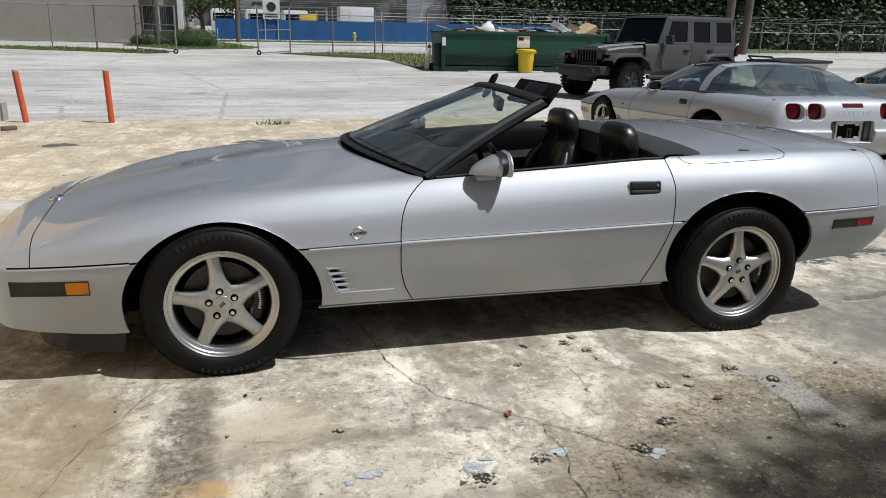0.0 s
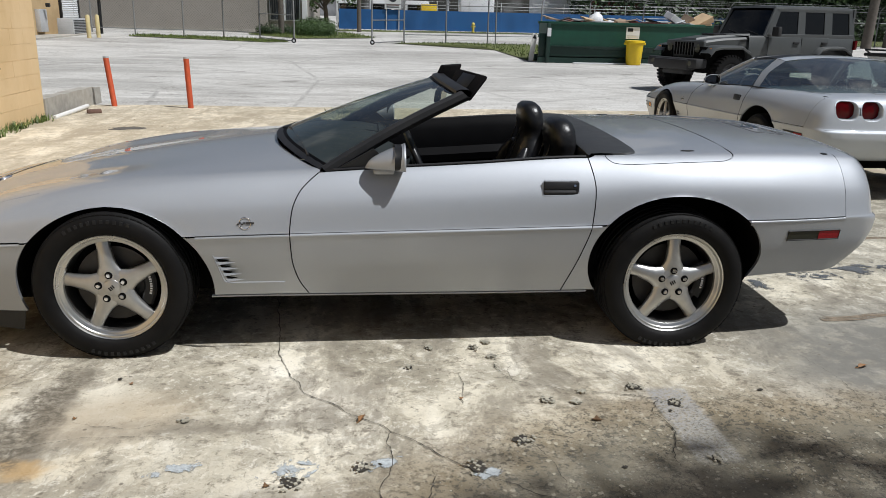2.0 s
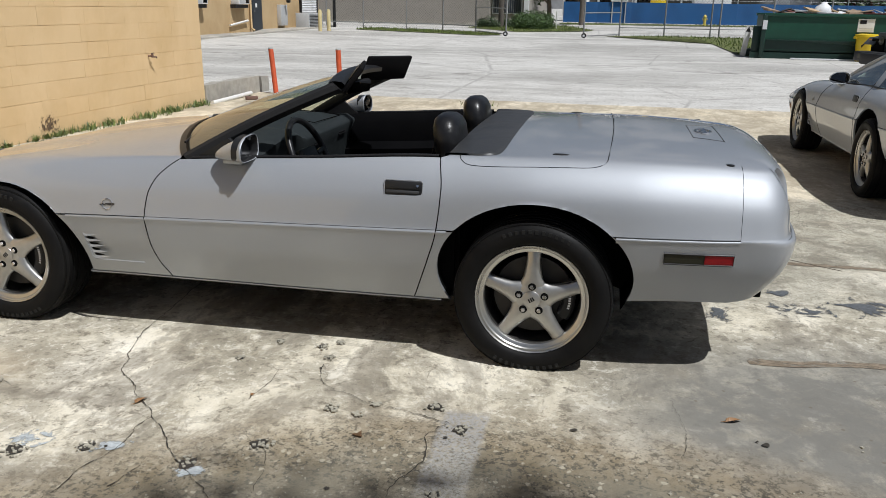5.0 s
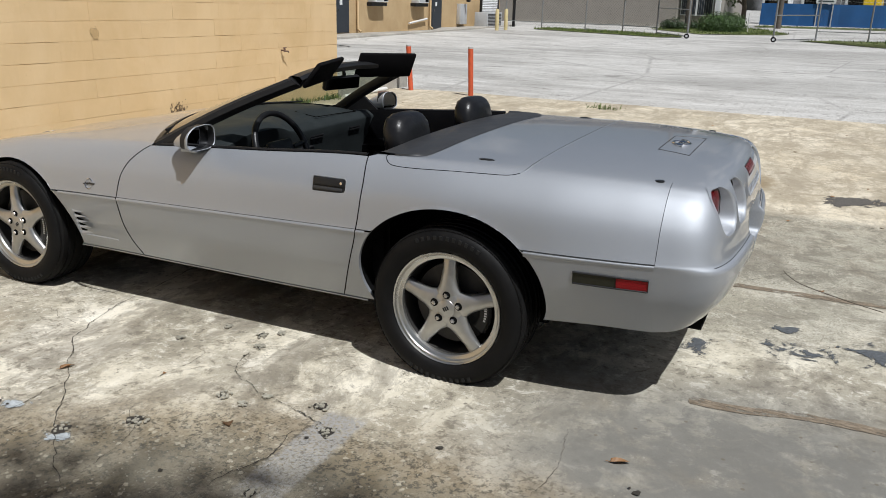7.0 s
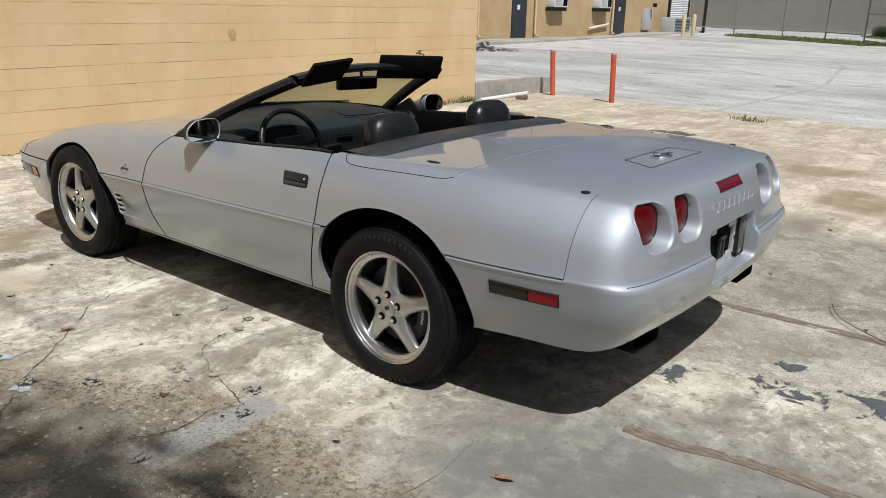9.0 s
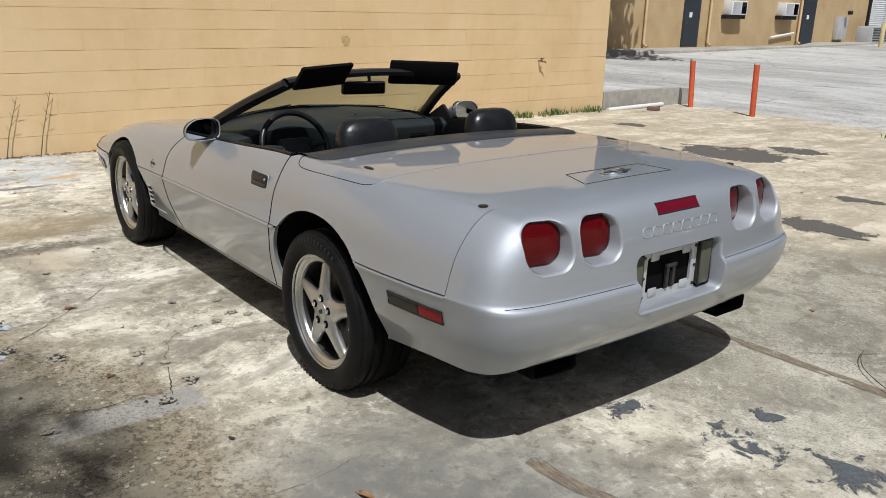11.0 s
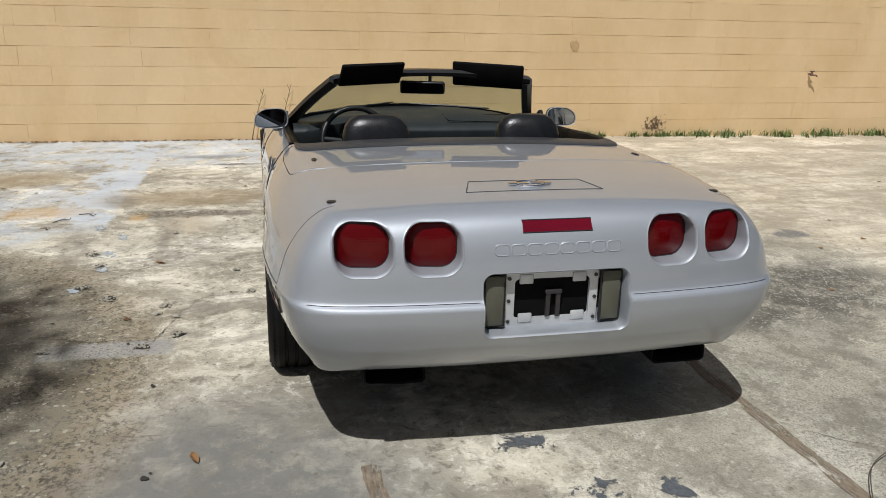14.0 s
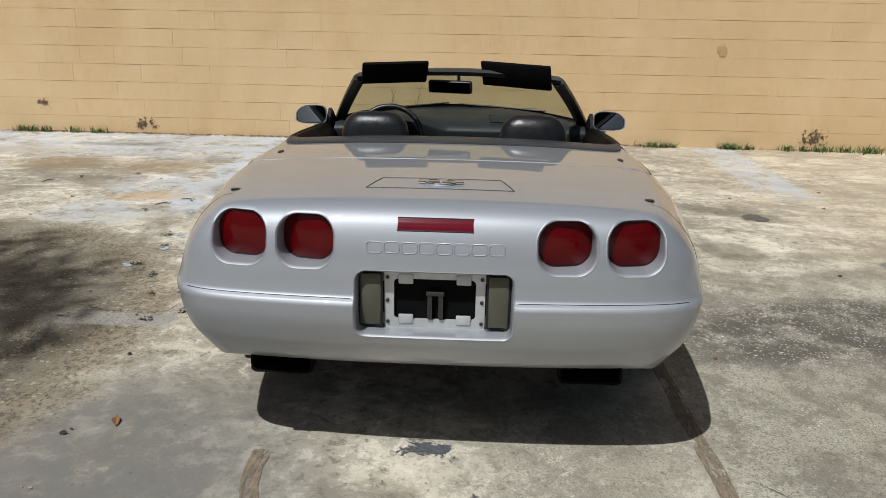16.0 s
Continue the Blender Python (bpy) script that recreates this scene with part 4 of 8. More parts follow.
    for j, sg in ((0, -1), (24, 1)):
        pil = Soup()
        path = [r[j] for r in fr]
        rows = []
        for p in path:
            rows.append([p + Vector((-0.004, -sg * 0.030, 0.004)), p + Vector((-0.002, sg * 0.008, 0.008)), p + Vector((0.010, sg * 0.022, -0.002)), p + Vector((0.030, sg * 0.018, -0.018)), p + Vector((0.042, -sg * 0.012, -0.034)), p + Vector((0.026, -sg * 0.038, -0.026)), p + Vector((0.0, -sg * 0.036, -0.008))])
        pil.grid(rows, closed=True)
        k = len(pil.v)
        pil.f += [tuple(range(k - 7, k)), tuple(range(k - 147, k - 140))]
        part("pillar", pil, TRIM if not coupe else paint, car, "", 35)
    hd = Soup()
    rows = []
    for j in range(25):
        p = fr[-1][j]
        rows.append([p + Vector(o) for o in ((-0.028, 0, -0.010), (-0.022, 0, 0.006), (0.0, 0, 0.013), (0.038, 0, 0.010), (0.052, 0, -0.004), (0.044, 0, -0.024), (0.01, 0, -0.026))])
    hd.grid(rows, closed=True)
    part("header_rail", hd, TRIM, car, "", 35)
    cowl = Soup()
    rows = []
    for j in range(25):
        c = -1 + j / 12
        b = windscreen_base(c * 0.76)
        rows.append([b + Vector((-0.016, 0, 0.001)), b + Vector((0.0, 0, 0.006)), b + Vector((0.02, 0, 0.011)), b + Vector((0.03, 0, -0.03))])
    cowl.grid(rows)
    part("cowl_strip", cowl, TRIM, car, "", 40)
    part("glass_border", auto_smooth(Soup().grid(screen_rows(3, 24, 0.0, 0.04, 0.0, 0.0035)).mesh("glass_border"), 60), VINYL, car)
    part("glass_border", auto_smooth(Soup().grid(screen_rows(3, 24, 0.955, 1.0, 0.0, 0.0035)).mesh("glass_border"), 60), VINYL, car)
    wip = Soup()
    for v0, v1 in ((-0.62, -0.08), (-0.02, 0.52)):
        a, b = windscreen_base(v0), windscreen_base(v1)
        wip.tube([a + Vector((0.012, 0, 0.014)), a.lerp(b, 0.5) + Vector((0.04, 0, 0.024)), b + Vector((0.05, 0, 0.026))], 0.005, 6)
    part("wipers", wip, TRIM, car)
    if coupe:
        greenhouse(car, paint)
    else:
        cockpit(car)
    return car


def seat(car, v):
    """A bucket seat with its headrest grown out of the back."""
    base = superloft([((1.74, v, 0.30), 0.24, 0.21), ((1.73, v, 0.40), 0.26, 0.245), ((1.72, v, 0.46), 0.26, 0.25), ((1.72, v, 0.485), 0.22, 0.21)], 28, 3.2)
    s = part("seat", base, LEATHER, car, "black leather bucket seat", 50)
    back = superloft([((1.93, v, 0.42), 0.09, 0.23), ((1.95, v, 0.52), 0.095, 0.25), ((1.975, v, 0.64), 0.09, 0.245), ((2.0, v, 0.74), 0.08, 0.20), ((2.01, v, 0.79), 0.07, 0.165), ((2.01, v, 0.825), 0.065, 0.150), ((2.005, v, 0.86), 0.066, 0.156), ((2.0, v, 0.90), 0.068, 0.158), ((1.995, v, 0.945), 0.066, 0.146), ((1.99, v, 0.976), 0.056, 0.122), ((1.988, v, 0.993), 0.036, 0.09), ((1.987, v, 0.998), 0.01, 0.03)], 32, 2.8)
    part("backrest", back, LEATHER, s, "", 60)
    for sg in (-1, 1):
        wings = Soup().tube([(1.86, v + sg * 0.23, 0.44), (1.87, v + sg * 0.25, 0.58), (1.915, v + sg * 0.235, 0.68), (1.95, v + sg * 0.19, 0.75)], [0.03, 0.045, 0.04, 0.02], 10)
        part("side_bolster", wings, LEATHER, s, "", 60)
    part("headrest_emblem", Soup().box((2.073, v - 0.012, 0.855), (2.077, v + 0.012, 0.885), None, 0.002), BANDTRIM, s)
    seams = Soup()
    for y in (-0.07, 0.07):
        seams.tube([(1.93 - 0.07, v + y, 0.56), (1.945 - 0.06, v + y, 0.7), (1.94, v + y * 1.0, 0.86), (1.945, v + y, 0.95)], 0.003, 6)
    part("stitching", seams, TRIM, s)


def cockpit(car):
    tub = Soup()
    tub.box((0.60, -0.74, 0.26), (2.12, 0.74, 0.30))
    tub.box((2.08, -0.74, 0.28), (2.12, 0.74, 0.86))
    for sg in (-1, 1):
        y0, y1 = sorted((sg * 0.715, sg * 0.758))
        tub.box((2.0, y0, 0.3), (2.10, y1, 0.855))
    tub.box((0.58, -0.70, 0.3), (0.62, 0.70, 0.70))
    part("cabin_tub", tub, CLOTH, car, "black carpeted cabin")
    for sg in (-1, 1):
        rows = []
        for i in range(24):
            u = 0.93 + (2.03 - 0.93) * i / 23
            p = skin(u, 3.0)
            z, y = p.z, abs(p.y)
            rows.append([(u, sg * (y + 0.002), z - 0.006), (u, sg * (y - 0.006), z + 0.007), (u, sg * (y - 0.03), z + 0.008), (u, sg * (y - 0.04), z - 0.002), (u, sg * (y - 0.075), z - 0.05), (u, sg * (y - 0.085), z - 0.16), (u, sg * (y - 0.125), z - 0.20), (u, sg * (y - 0.12), z - 0.24), (u, sg * (y - 0.08), z - 0.26), (u, sg * (y - 0.07), 0.30)])
        part("door_card", Soup().grid(rows, flip=sg > 0), VINYL, car, "black door lining with an arm rest", 35)
        part("window_seal", Soup().tube([Vector(r[1]) for r in rows], 0.006, 6), TRIM, car)
    # dashboard: a profile swept across, hooded before the driver
    rows = []
    for i in range(49):
        v = -0.72 + 1.44 * i / 48
        g = math.exp(-((v + 0.36) / 0.20) ** 4) * 0.045
        g2 = math.exp(-((v - 0.38) / 0.24) ** 6) * 0.02
        rows.append([(hood_edge(v) + 0.03, v, windscreen_base(v).z - 0.004), (hood_edge(v) + 0.12, v, 0.865 - 0.05 * (v / 0.72) ** 2 + g * 0.2 + g2), (1.04, v, 0.848 - 0.03 * (v / 0.72) ** 2 + g * 0.6 + g2), (1.14 + g * 0.4, v, 0.825 + g), (1.18 + g * 0.6, v, 0.80 + g), (1.185 + g * 0.4, v, 0.785 + g * 0.8), (1.16, v, 0.72), (1.15 - g, v, 0.66), (1.13, v, 0.56), (1.0, v, 0.50)])
    part("dashboard", Soup().grid(rows, flip=True), DASH, car, "dark grey dashboard", 40)
    for v in (0.13, 0.52):
        air = Soup()
        for k in range(5):
            air.box((1.155, v - 0.06, 0.735 + k * 0.012), (1.175, v + 0.06, 0.741 + k * 0.012))
        part("air_vent", air, TRIM, car)
    rad = Soup().box((1.13, -0.12, 0.55), (1.175, 0.10, 0.70), None, 0.008)
    for k in range(6):
        rad.box((1.172, -0.10 + k * 0.034, 0.60), (1.182, -0.08 + k * 0.034, 0.612), None, 0.002)
    part("radio_panel", rad, TRIM, car, "", 40)
    lid = [(1.0, 0.17, 0.862), (1.13, 0.18, 0.842), (1.13, 0.60, 0.83), (0.99, 0.58, 0.855)]
    part("airbag_seam", Soup().tube(lid, 0.0025, 6, True), DARK, car)
    con = Soup().grid([[(u, -0.13, 0.3), (u, -0.125, h), (u, -0.10, h + 0.015), (u, 0.10, h + 0.015), (u, 0.125, h), (u, 0.13, 0.3)] for u, h in ((1.1, 0.60), (1.25, 0.54), (1.45, 0.52), (1.62, 0.53), (1.66, 0.58), (2.08, 0.60))])
    part("console", con, DASH, car, "", 40)
    part("shift_lever", Soup().tube([(1.42, 0, 0.53), (1.43, 0, 0.60)], 0.008, 8).lathe([(0, 0.645), (0.02, 0.64), (0.026, 0.62), (0.02, 0.60), (0.012, 0.59)], Matrix.Translation((1.43, 0, 0)), 16, "Z"), LEATHER, car, "", 50)
    # steering wheel
    mt = Matrix.Translation((1.325, -0.385, 0.765)) @ Matrix.Rotation(radians(-24), 4, "Y")
    ring = [mt @ Vector((0, 0.185 * math.cos(a), 0.185 * math.sin(a))) for a in np.linspace(0, 2 * math.pi, 48, endpoint=False)]
    sw = part("steering_wheel", Soup().tube(ring, 0.0155, 12, True), LEATHER, car, "black leather steering wheel", 60)
    hub = Soup()
    hub.box((-0.04, -0.09, -0.075), (0.012, 0.09, 0.05), mt, 0.02)
    part("hub", hub, DASH, sw, "", 50)
    for a, b in (((0, -0.08, 0.0), (0, -0.178, 0.012)), ((0, 0.08, 0.0), (0, 0.178, 0.012)), ((0, -0.05, -0.06), (0, -0.10, -0.155)), ((0, 0.05, -0.06), (0, 0.10, -0.155))):
        part("spoke", Soup().tube([mt @ Vector(a), mt @ Vector(b)], 0.014, 8), DASH, sw, "", 50)
    part("column", Soup().tube([mt @ Vector((-0.03, 0, 0)), mt @ Vector((-0.2, 0, -0.02))], 0.05, 14), DASH, car, "", 50)
    for v in (-0.37, 0.37):
        seat(car, v)
    # folded-up sun visors and the inside mirror
    for sg in (-1, 1):
        mv = Matrix.Translation((1.505 if sg < 0 else 1.49, sg * (0.335 if sg < 0 else 0.305), 1.104 if sg < 0 else 1.092)) @ Matrix.Rotation(radians(16 if sg < 0 else -22), 4, "Z") @ Matrix.Rotation(radians(38 if sg < 0 else 24), 4, "Y") @ Matrix.Rotation(radians(-2 * sg), 4, "X")
        vis = part("sun_visor", Soup().box((-0.011, -0.172 if sg < 0 else -0.19, -0.02), (0.011, 0.172 if sg < 0 else 0.19, 0.118), mv, 0.010), CLOTH, car, "black cloth sun visor flipped up", 45)
        part("vanity_cover", Soup().box((-0.0165, -0.09, 0.02), (-0.0125, 0.07, 0.10), mv, 0.003), TRIM, vis, "", 40)
        part("visor_arm", Soup().tube([(1.50, sg * 0.50, 1.12), (1.49, sg * 0.50, 1.105), (1.48, sg * 0.32, 1.10)], 0.006, 6), TRIM, car)
    mm = Matrix.Translation((1.452, -0.045, 1.066)) @ Matrix.Rotation(radians(-13), 4, "Z") @ Matrix.Rotation(radians(8), 4, "Y")
    ivm = part("inside_mirror", Soup().box((-0.022, -0.12, -0.034), (0.010, 0.12, 0.034), mm, 0.012), TRIM, car, "black inside mirror", 45)
    part("mirror_glass", Soup().box((0.009, -0.11, -0.027), (0.0115, 0.11, 0.027), mm), MIRROR, ivm)
    part("mirror_stem", Soup().tube([(1.445, -0.02, 1.06), (1.435, 0.0, 1.10), (1.43, 0.0, 1.135)], 0.009, 8), TRIM, ivm)
    # padded band between cabin and deck lid
    rows = []
    for i in range(41):
        c = -1 + 2 * i / 40
        r = abs(c) * 2.62
        sgn = -1 if c <= 0 else 1
        row = []
        rear = 2.285 - 0.13 * abs(c) ** 10
        front = 2.062 - 0.012 * abs(c) ** 3
        for q, dz in ((0.0, -0.12), (0.0, 0.0), (0.06, 0.008), (0.5, 0.010), (0.94, 0.008), (1.0, 0.0015)):
            u = front + (rear - front) * q
            p = skin(u, r)
            row.append((u, p.y if sgn < 0 else -p.y, p.z + dz))
        rows.append(row)
    part("deck_band", Soup().grid(rows), BANDTRIM, car, "charcoal padded band behind the seats", 40)


def greenhouse(car, paint):
    """The closed top of the coupe: roof panel, rear hoop, side glass and the big glass hatch."""
    roof, hoop, hatch = [], [], []
    for i in range(25):
        c = -1 + i / 12
        row = []
        for u, z, w in ((1.50, 1.150, 0.525), (1.65, 1.172, 0.545), (1.85, 1.182, 0.56), (2.02, 1.180, 0.565)):
            row.append((u + 0.03 * abs(c) ** 2, c * w, z - 0.035 * abs(c) ** 2.4))
        roof.append(row)
        row = []
        for u, z, w in ((2.02, 1.182, 0.567), (2.10, 1.178, 0.572), (2.20, 1.165, 0.575)):
            row.append((u + 0.03 * abs(c) ** 2, c * w, z - 0.035 * abs(c) ** 2.4))
        hoop.append(row)
        row = []
        for u, z, w, dz in ((2.20, 1.164, 0.573, 0.035), (2.45, 1.125, 0.585, 0.045), (2.75, 1.045, 0.60, 0.06), (3.0, 0.955, 0.60, 0.06), (3.10, 0.915, 0.58, 0.03)):
            row.append((u, c * w, z - dz * abs(c) ** 2.2))
        hatch.append(row)
    part("roof_panel", Soup().grid(roof), TRIM, car, "dark glass roof panel", 50)
    part("roof_hoop", Soup().grid(hoop), paint, car, "", 50)
    part("hatch_glass", Soup().grid(hatch), GLASS_HATCH, car, "large curved hatch glass", 60)
    part("boot_floor", Soup().box((2.1, -0.7, 0.70), (3.1, 0.7, 0.72)), CLOTH, car)
    for sg in (-1, 1):
        a, b, c2, d = (0.93, sg * 0.765, 0.815), (2.02, sg * 0.77, 0.872), (2.045, sg * 0.568, 1.145), (1.51, sg * 0.535, 1.115)
        sd = Soup().add([a, b, c2, d], [(0, 1, 2, 3)])
        part("side_window", sd, GLASS_HATCH, car)
        part("roof_post", Soup().grid([[(2.02, sg * 0.772, 0.868), (2.16, sg * 0.775, 0.868)], [(2.03, sg * 0.69, 1.02), (2.17, sg * 0.69, 1.02)], [(2.045, sg * 0.567, 1.147), (2.23, sg * 0.575, 1.13)]]), paint, car, "", 60)
        part("quarter_glass", Soup().add([(2.16, sg * 0.773, 0.87), (2.17, sg * 0.69, 1.02), (2.23, sg * 0.575, 1.13), (2.45, sg * 0.586, 1.08), (2.75, sg * 0.60, 0.986), (3.0, sg * 0.60, 0.897), (2.95, sg * 0.66, 0.885), (2.6, sg * 0.74, 0.875)], [(0, 1, 2, 3, 4, 5, 6, 7)]), GLASS_HATCH, car)
        part("window_seal", Soup().tube([a, b, (2.16, sg * 0.777, 0.872), (2.6, sg * 0.745, 0.878), (2.95, sg * 0.665, 0.888), (3.10, sg * 0.58, 0.89)], 0.008, 6).tube([b, c2], 0.008, 6).tube([d, c2], 0.008, 6), TRIM, car)
    for v in (-0.37, 0.37):
        part("seat_back", superloft([((1.93, v, 0.42), 0.09, 0.23), ((1.97, v, 0.64), 0.09, 0.24), ((2.0, v, 0.80), 0.06, 0.14), ((1.99, v, 0.95), 0.06, 0.12)], 14), LEATHER, car, "", 50)
    part("cabin_floor", Soup().box((0.6, -0.72, 0.3), (2.1, 0.72, 0.34)).box((0.62, -0.7, 0.3), (1.15, 0.7, 0.78)), CLOTH, car)
    mt = Matrix.Translation((1.325, -0.385, 0.765)) @ Matrix.Rotation(radians(-24), 4, "Y")
    part("steering_wheel", Soup().tube([mt @ Vector((0, 0.185 * math.cos(a), 0.185 * math.sin(a))) for a in np.linspace(0, 2 * math.pi, 28, endpoint=False)], 0.0155, 8, True), LEATHER, car, "", 60)


CAR_AT = Matrix.Translation((-0.107, 4.08, -0.010)) @ Matrix.Rotation(radians(0.0), 4, "Z")
sports_car("sports_car", "silver two-seat convertible sports car with its top down", CAR_AT, PAINT)
coupe = sports_car("sports_car", "silver coupe of the same model with dark glass roof", Matrix.Translation((5.553, 9.67, -0.022)) @ Matrix.Rotation(radians(-89.96), 4, "Z"), PAINT_FAR, True)
sports_car("sports_car", "white coupe parked beyond the silver one", Matrix.Translation((10.4, 11.9, -0.08)) @ Matrix.Rotation(radians(-90), 4, "Z"), PAINT_WHITE, True)

# ---- materials of the place ----
def math_of(t, op, *given):
    n = t.nodes.new("ShaderNodeMath")
    n.operation = op
    for sock, val in zip(n.inputs, given):
        if hasattr(val, "links"):
            t.links.new(val, sock)
        else:
            sock.default_value = val
    return n.outputs["Value"]


def rise(t, value, lo, hi):
    """Nothing below lo, one above hi, smooth between; lo may be the larger."""
    n = t.nodes.new("ShaderNodeMapRange")
    n.interpolation_type = "SMOOTHSTEP"
    flip = lo > hi
    n.inputs["From Min"].default_value, n.inputs["From Max"].default_value = (hi, lo) if flip else (lo, hi)
    n.inputs["To Min"].default_value, n.inputs["To Max"].default_value = (1, 0) if flip else (0, 1)
    t.links.new(value, n.inputs["Value"])
    return n.outputs["Result"]


def blob(t, vec, x, y, rx, ry, turn=0.0, soft=0.3):
    """One inside an ellipse on the ground, fading out across its rim."""
    m = t.nodes.new("ShaderNodeMapping")
    m.vector_type = "TEXTURE"
    m.inputs["Location"].default_value, m.inputs["Rotation"].default_value, m.inputs["Scale"].default_value = (x, y, 0), (0, 0, turn), (rx, ry, 1000)
    t.links.new(vec, m.inputs["Vector"])
    ln = t.nodes.new("ShaderNodeVectorMath")
    ln.operation = "LENGTH"
    t.links.new(m.outputs["Vector"], ln.inputs[0])
    return rise(t, ln.outputs["Value"], 1 + soft, 1 - soft)


def band(t, value, lo, hi, soft):
    return times(t, rise(t, value, lo - soft, lo + soft), rise(t, value, hi + soft, hi - soft))


def warped(t, vec, scale, amount):
    """The same place, shifted to and fro by noise, for ragged outlines."""
    nz = node(t, "TexNoise", Scale=scale, Detail=6.0, Roughness=0.62)
    t.links.new(vec, nz.inputs["Vector"])
    mid = t.nodes.new("ShaderNodeVectorMath")
    mid.operation = "SUBTRACT"
    mid.inputs[1].default_value = (0.5, 0.5, 0.5)
    t.links.new(nz.outputs["Color"], mid.inputs[0])
    n = t.nodes.new("ShaderNodeVectorMath")
    n.operation = "MULTIPLY_ADD"
    n.inputs[1].default_value = (amount, amount, 0)
    t.links.new(mid.outputs["Vector"], n.inputs[0])
    t.links.new(vec, n.inputs[2])
    return n.outputs["Vector"]


def scaled(t, value, k):
    n = t.nodes.new("ShaderNodeMath")
    n.operation = "MULTIPLY"
    n.inputs[1].default_value = k
    t.links.new(value, n.inputs[0])
    return n.outputs["Value"]


def scaled_vec(t, vec):
    """The same place, shifted, for a second pattern."""
    n = t.nodes.new("ShaderNodeVectorMath")
    n.operation = "ADD"
    n.inputs[1].default_value = (3.7, 1.3, 0.4)
    t.links.new(vec, n.inputs[0])
    return n.outputs["Vector"]


def times(t, a, b):
    n = t.nodes.new("ShaderNodeMath")
    n.operation = "MULTIPLY"
    t.links.new(a, n.inputs[0])
    t.links.new(b, n.inputs[1])
    return n.outputs["Value"]


def flecks(t, vec, scale, share, size=0.36):
    """Crisp little specks: a share of the cells, each filled to a part of its size."""
    vor = node(t, "TexVoronoi", Scale=scale)
    t.links.new(vec, vor.inputs["Vector"])
    sep = t.nodes.new("ShaderNodeSeparateColor")
    t.links.new(vor.outputs["Color"], sep.inputs[0])
    pick = ramp(t, sep.outputs[0], [(share, 1.0), (share + 0.02, 0.0)])
    return times(t, pick, ramp(t, vor.outputs["Distance"], [(size, 1.0), (size + 0.10, 0.0)]))


# stains soaked into the concrete, and shade put in as grey: x, y, half sizes, turn, rim, strength, then the colour's
# number below
STAIN_AND_SHADE_COLOURS = ((0.20, 0.18, 0.145), (0.27, 0.215, 0.135), (0.40, 0.345, 0.26), (0.47, 0.32, 0.14), (0.19, 0.186, 0.17), (0.13, 0.13, 0.135), (0.30, 0.285, 0.22))
STAINS_FRONT = ((-0.75, 2.62, 0.27, 0.62, 0.0, 0.5, 0.75, 1), (-0.18, 2.75, 0.07, 0.40, 0.0, 0.5, 0.8, 0), (-0.62, 2.15, 0.22, 0.12, 0.2, 0.6, 0.6, 0),
                (0.08, 2.65, 0.25, 0.17, 0.2, 0.5, 0.6, 2), (-0.20, 2.32, 0.10, 0.07, 0.0, 0.5, 0.6, 3), (0.40, 2.52, 0.46, 0.035, 0.12, 0.7, 0.5, 0),
                (0.72, 2.05, 0.55, 0.10, 0.05, 0.6, 0.5, 0), (0.30, 2.56, 0.30, 0.05, 0.0, 0.7, 0.45, 0))
STAINS_WALL = ((-2.12, 2.90, 0.04, 0.24, 0.05, 0.5, 0.85, 5), (-2.42, 3.28, 0.07, 0.13, 0.2, 0.5, 0.8, 3), (-1.65, 0.25, 0.32, 0.40, 0.2, 0.6, 0.8, 1),
               (-1.55, 1.20, 0.26, 0.38, 0.1, 0.6, 0.8, 1), (-0.92, 0.95, 0.16, 0.35, 0.2, 0.6, 0.6, 0), (-0.38, 1.62, 0.16, 0.26, 0.1, 0.6, 0.55, 3),
               (-2.80, 0.3, 0.12, 0.5, 0.0, 0.6, 0.6, 0), (-2.3, -0.6, 0.3, 0.5, 0.0, 0.6, 0.5, 2), (-2.55, 2.6, 0.08, 0.3, 0.0, 0.6, 0.5, 5))
# the first, a grey patch, has the tree's soft shade in its colour
STAINS_AND_SHADE_REAR = ((3.50, 2.98, 0.80, 0.68, 0.3, 0.45, 0.9, 4), (-0.42, 6.10, 0.13, 0.46, -0.5, 0.5, 0.75, 0), (0.64, 5.84, 0.23, 0.19, 0.6, 0.16, 0.65, 0),
               (2.85, 5.40, 0.28, 0.36, 0.2, 0.5, 0.6, 6), (3.28, 5.58, 0.22, 0.36, 0.2, 0.3, 0.75, 0), (2.83, 5.79, 0.035, 0.05, 0.0, 0.4, 0.8, 5),
               (3.07, 5.78, 0.03, 0.05, 0.0, 0.4, 0.6, 5), (3.3, 4.75, 0.5, 0.12, 0.2, 0.6, 0.5, 6), (1.10, 6.35, 0.10, 0.5, 0.4, 0.6, 0.6, 0))
STAINS_FAR = ((2.95, 8.20, 0.30, 0.45, 0.2, 0.3, 0.8, 1), (2.38, 9.39, 0.42, 0.26, 0.5, 0.35, 0.75, 1), (2.90, 6.90, 0.20, 0.42, 0.2, 0.6, 0.6, 0), (1.85, 6.15, 0.22, 0.48, 0.35, 0.4, 0.8, 0),
              (2.66, 5.59, 0.26, 0.28, 0.2, 0.5, 0.5, 6), (0.84, 6.85, 0.11, 0.13, 0.3, 0.3, 0.75, 5))


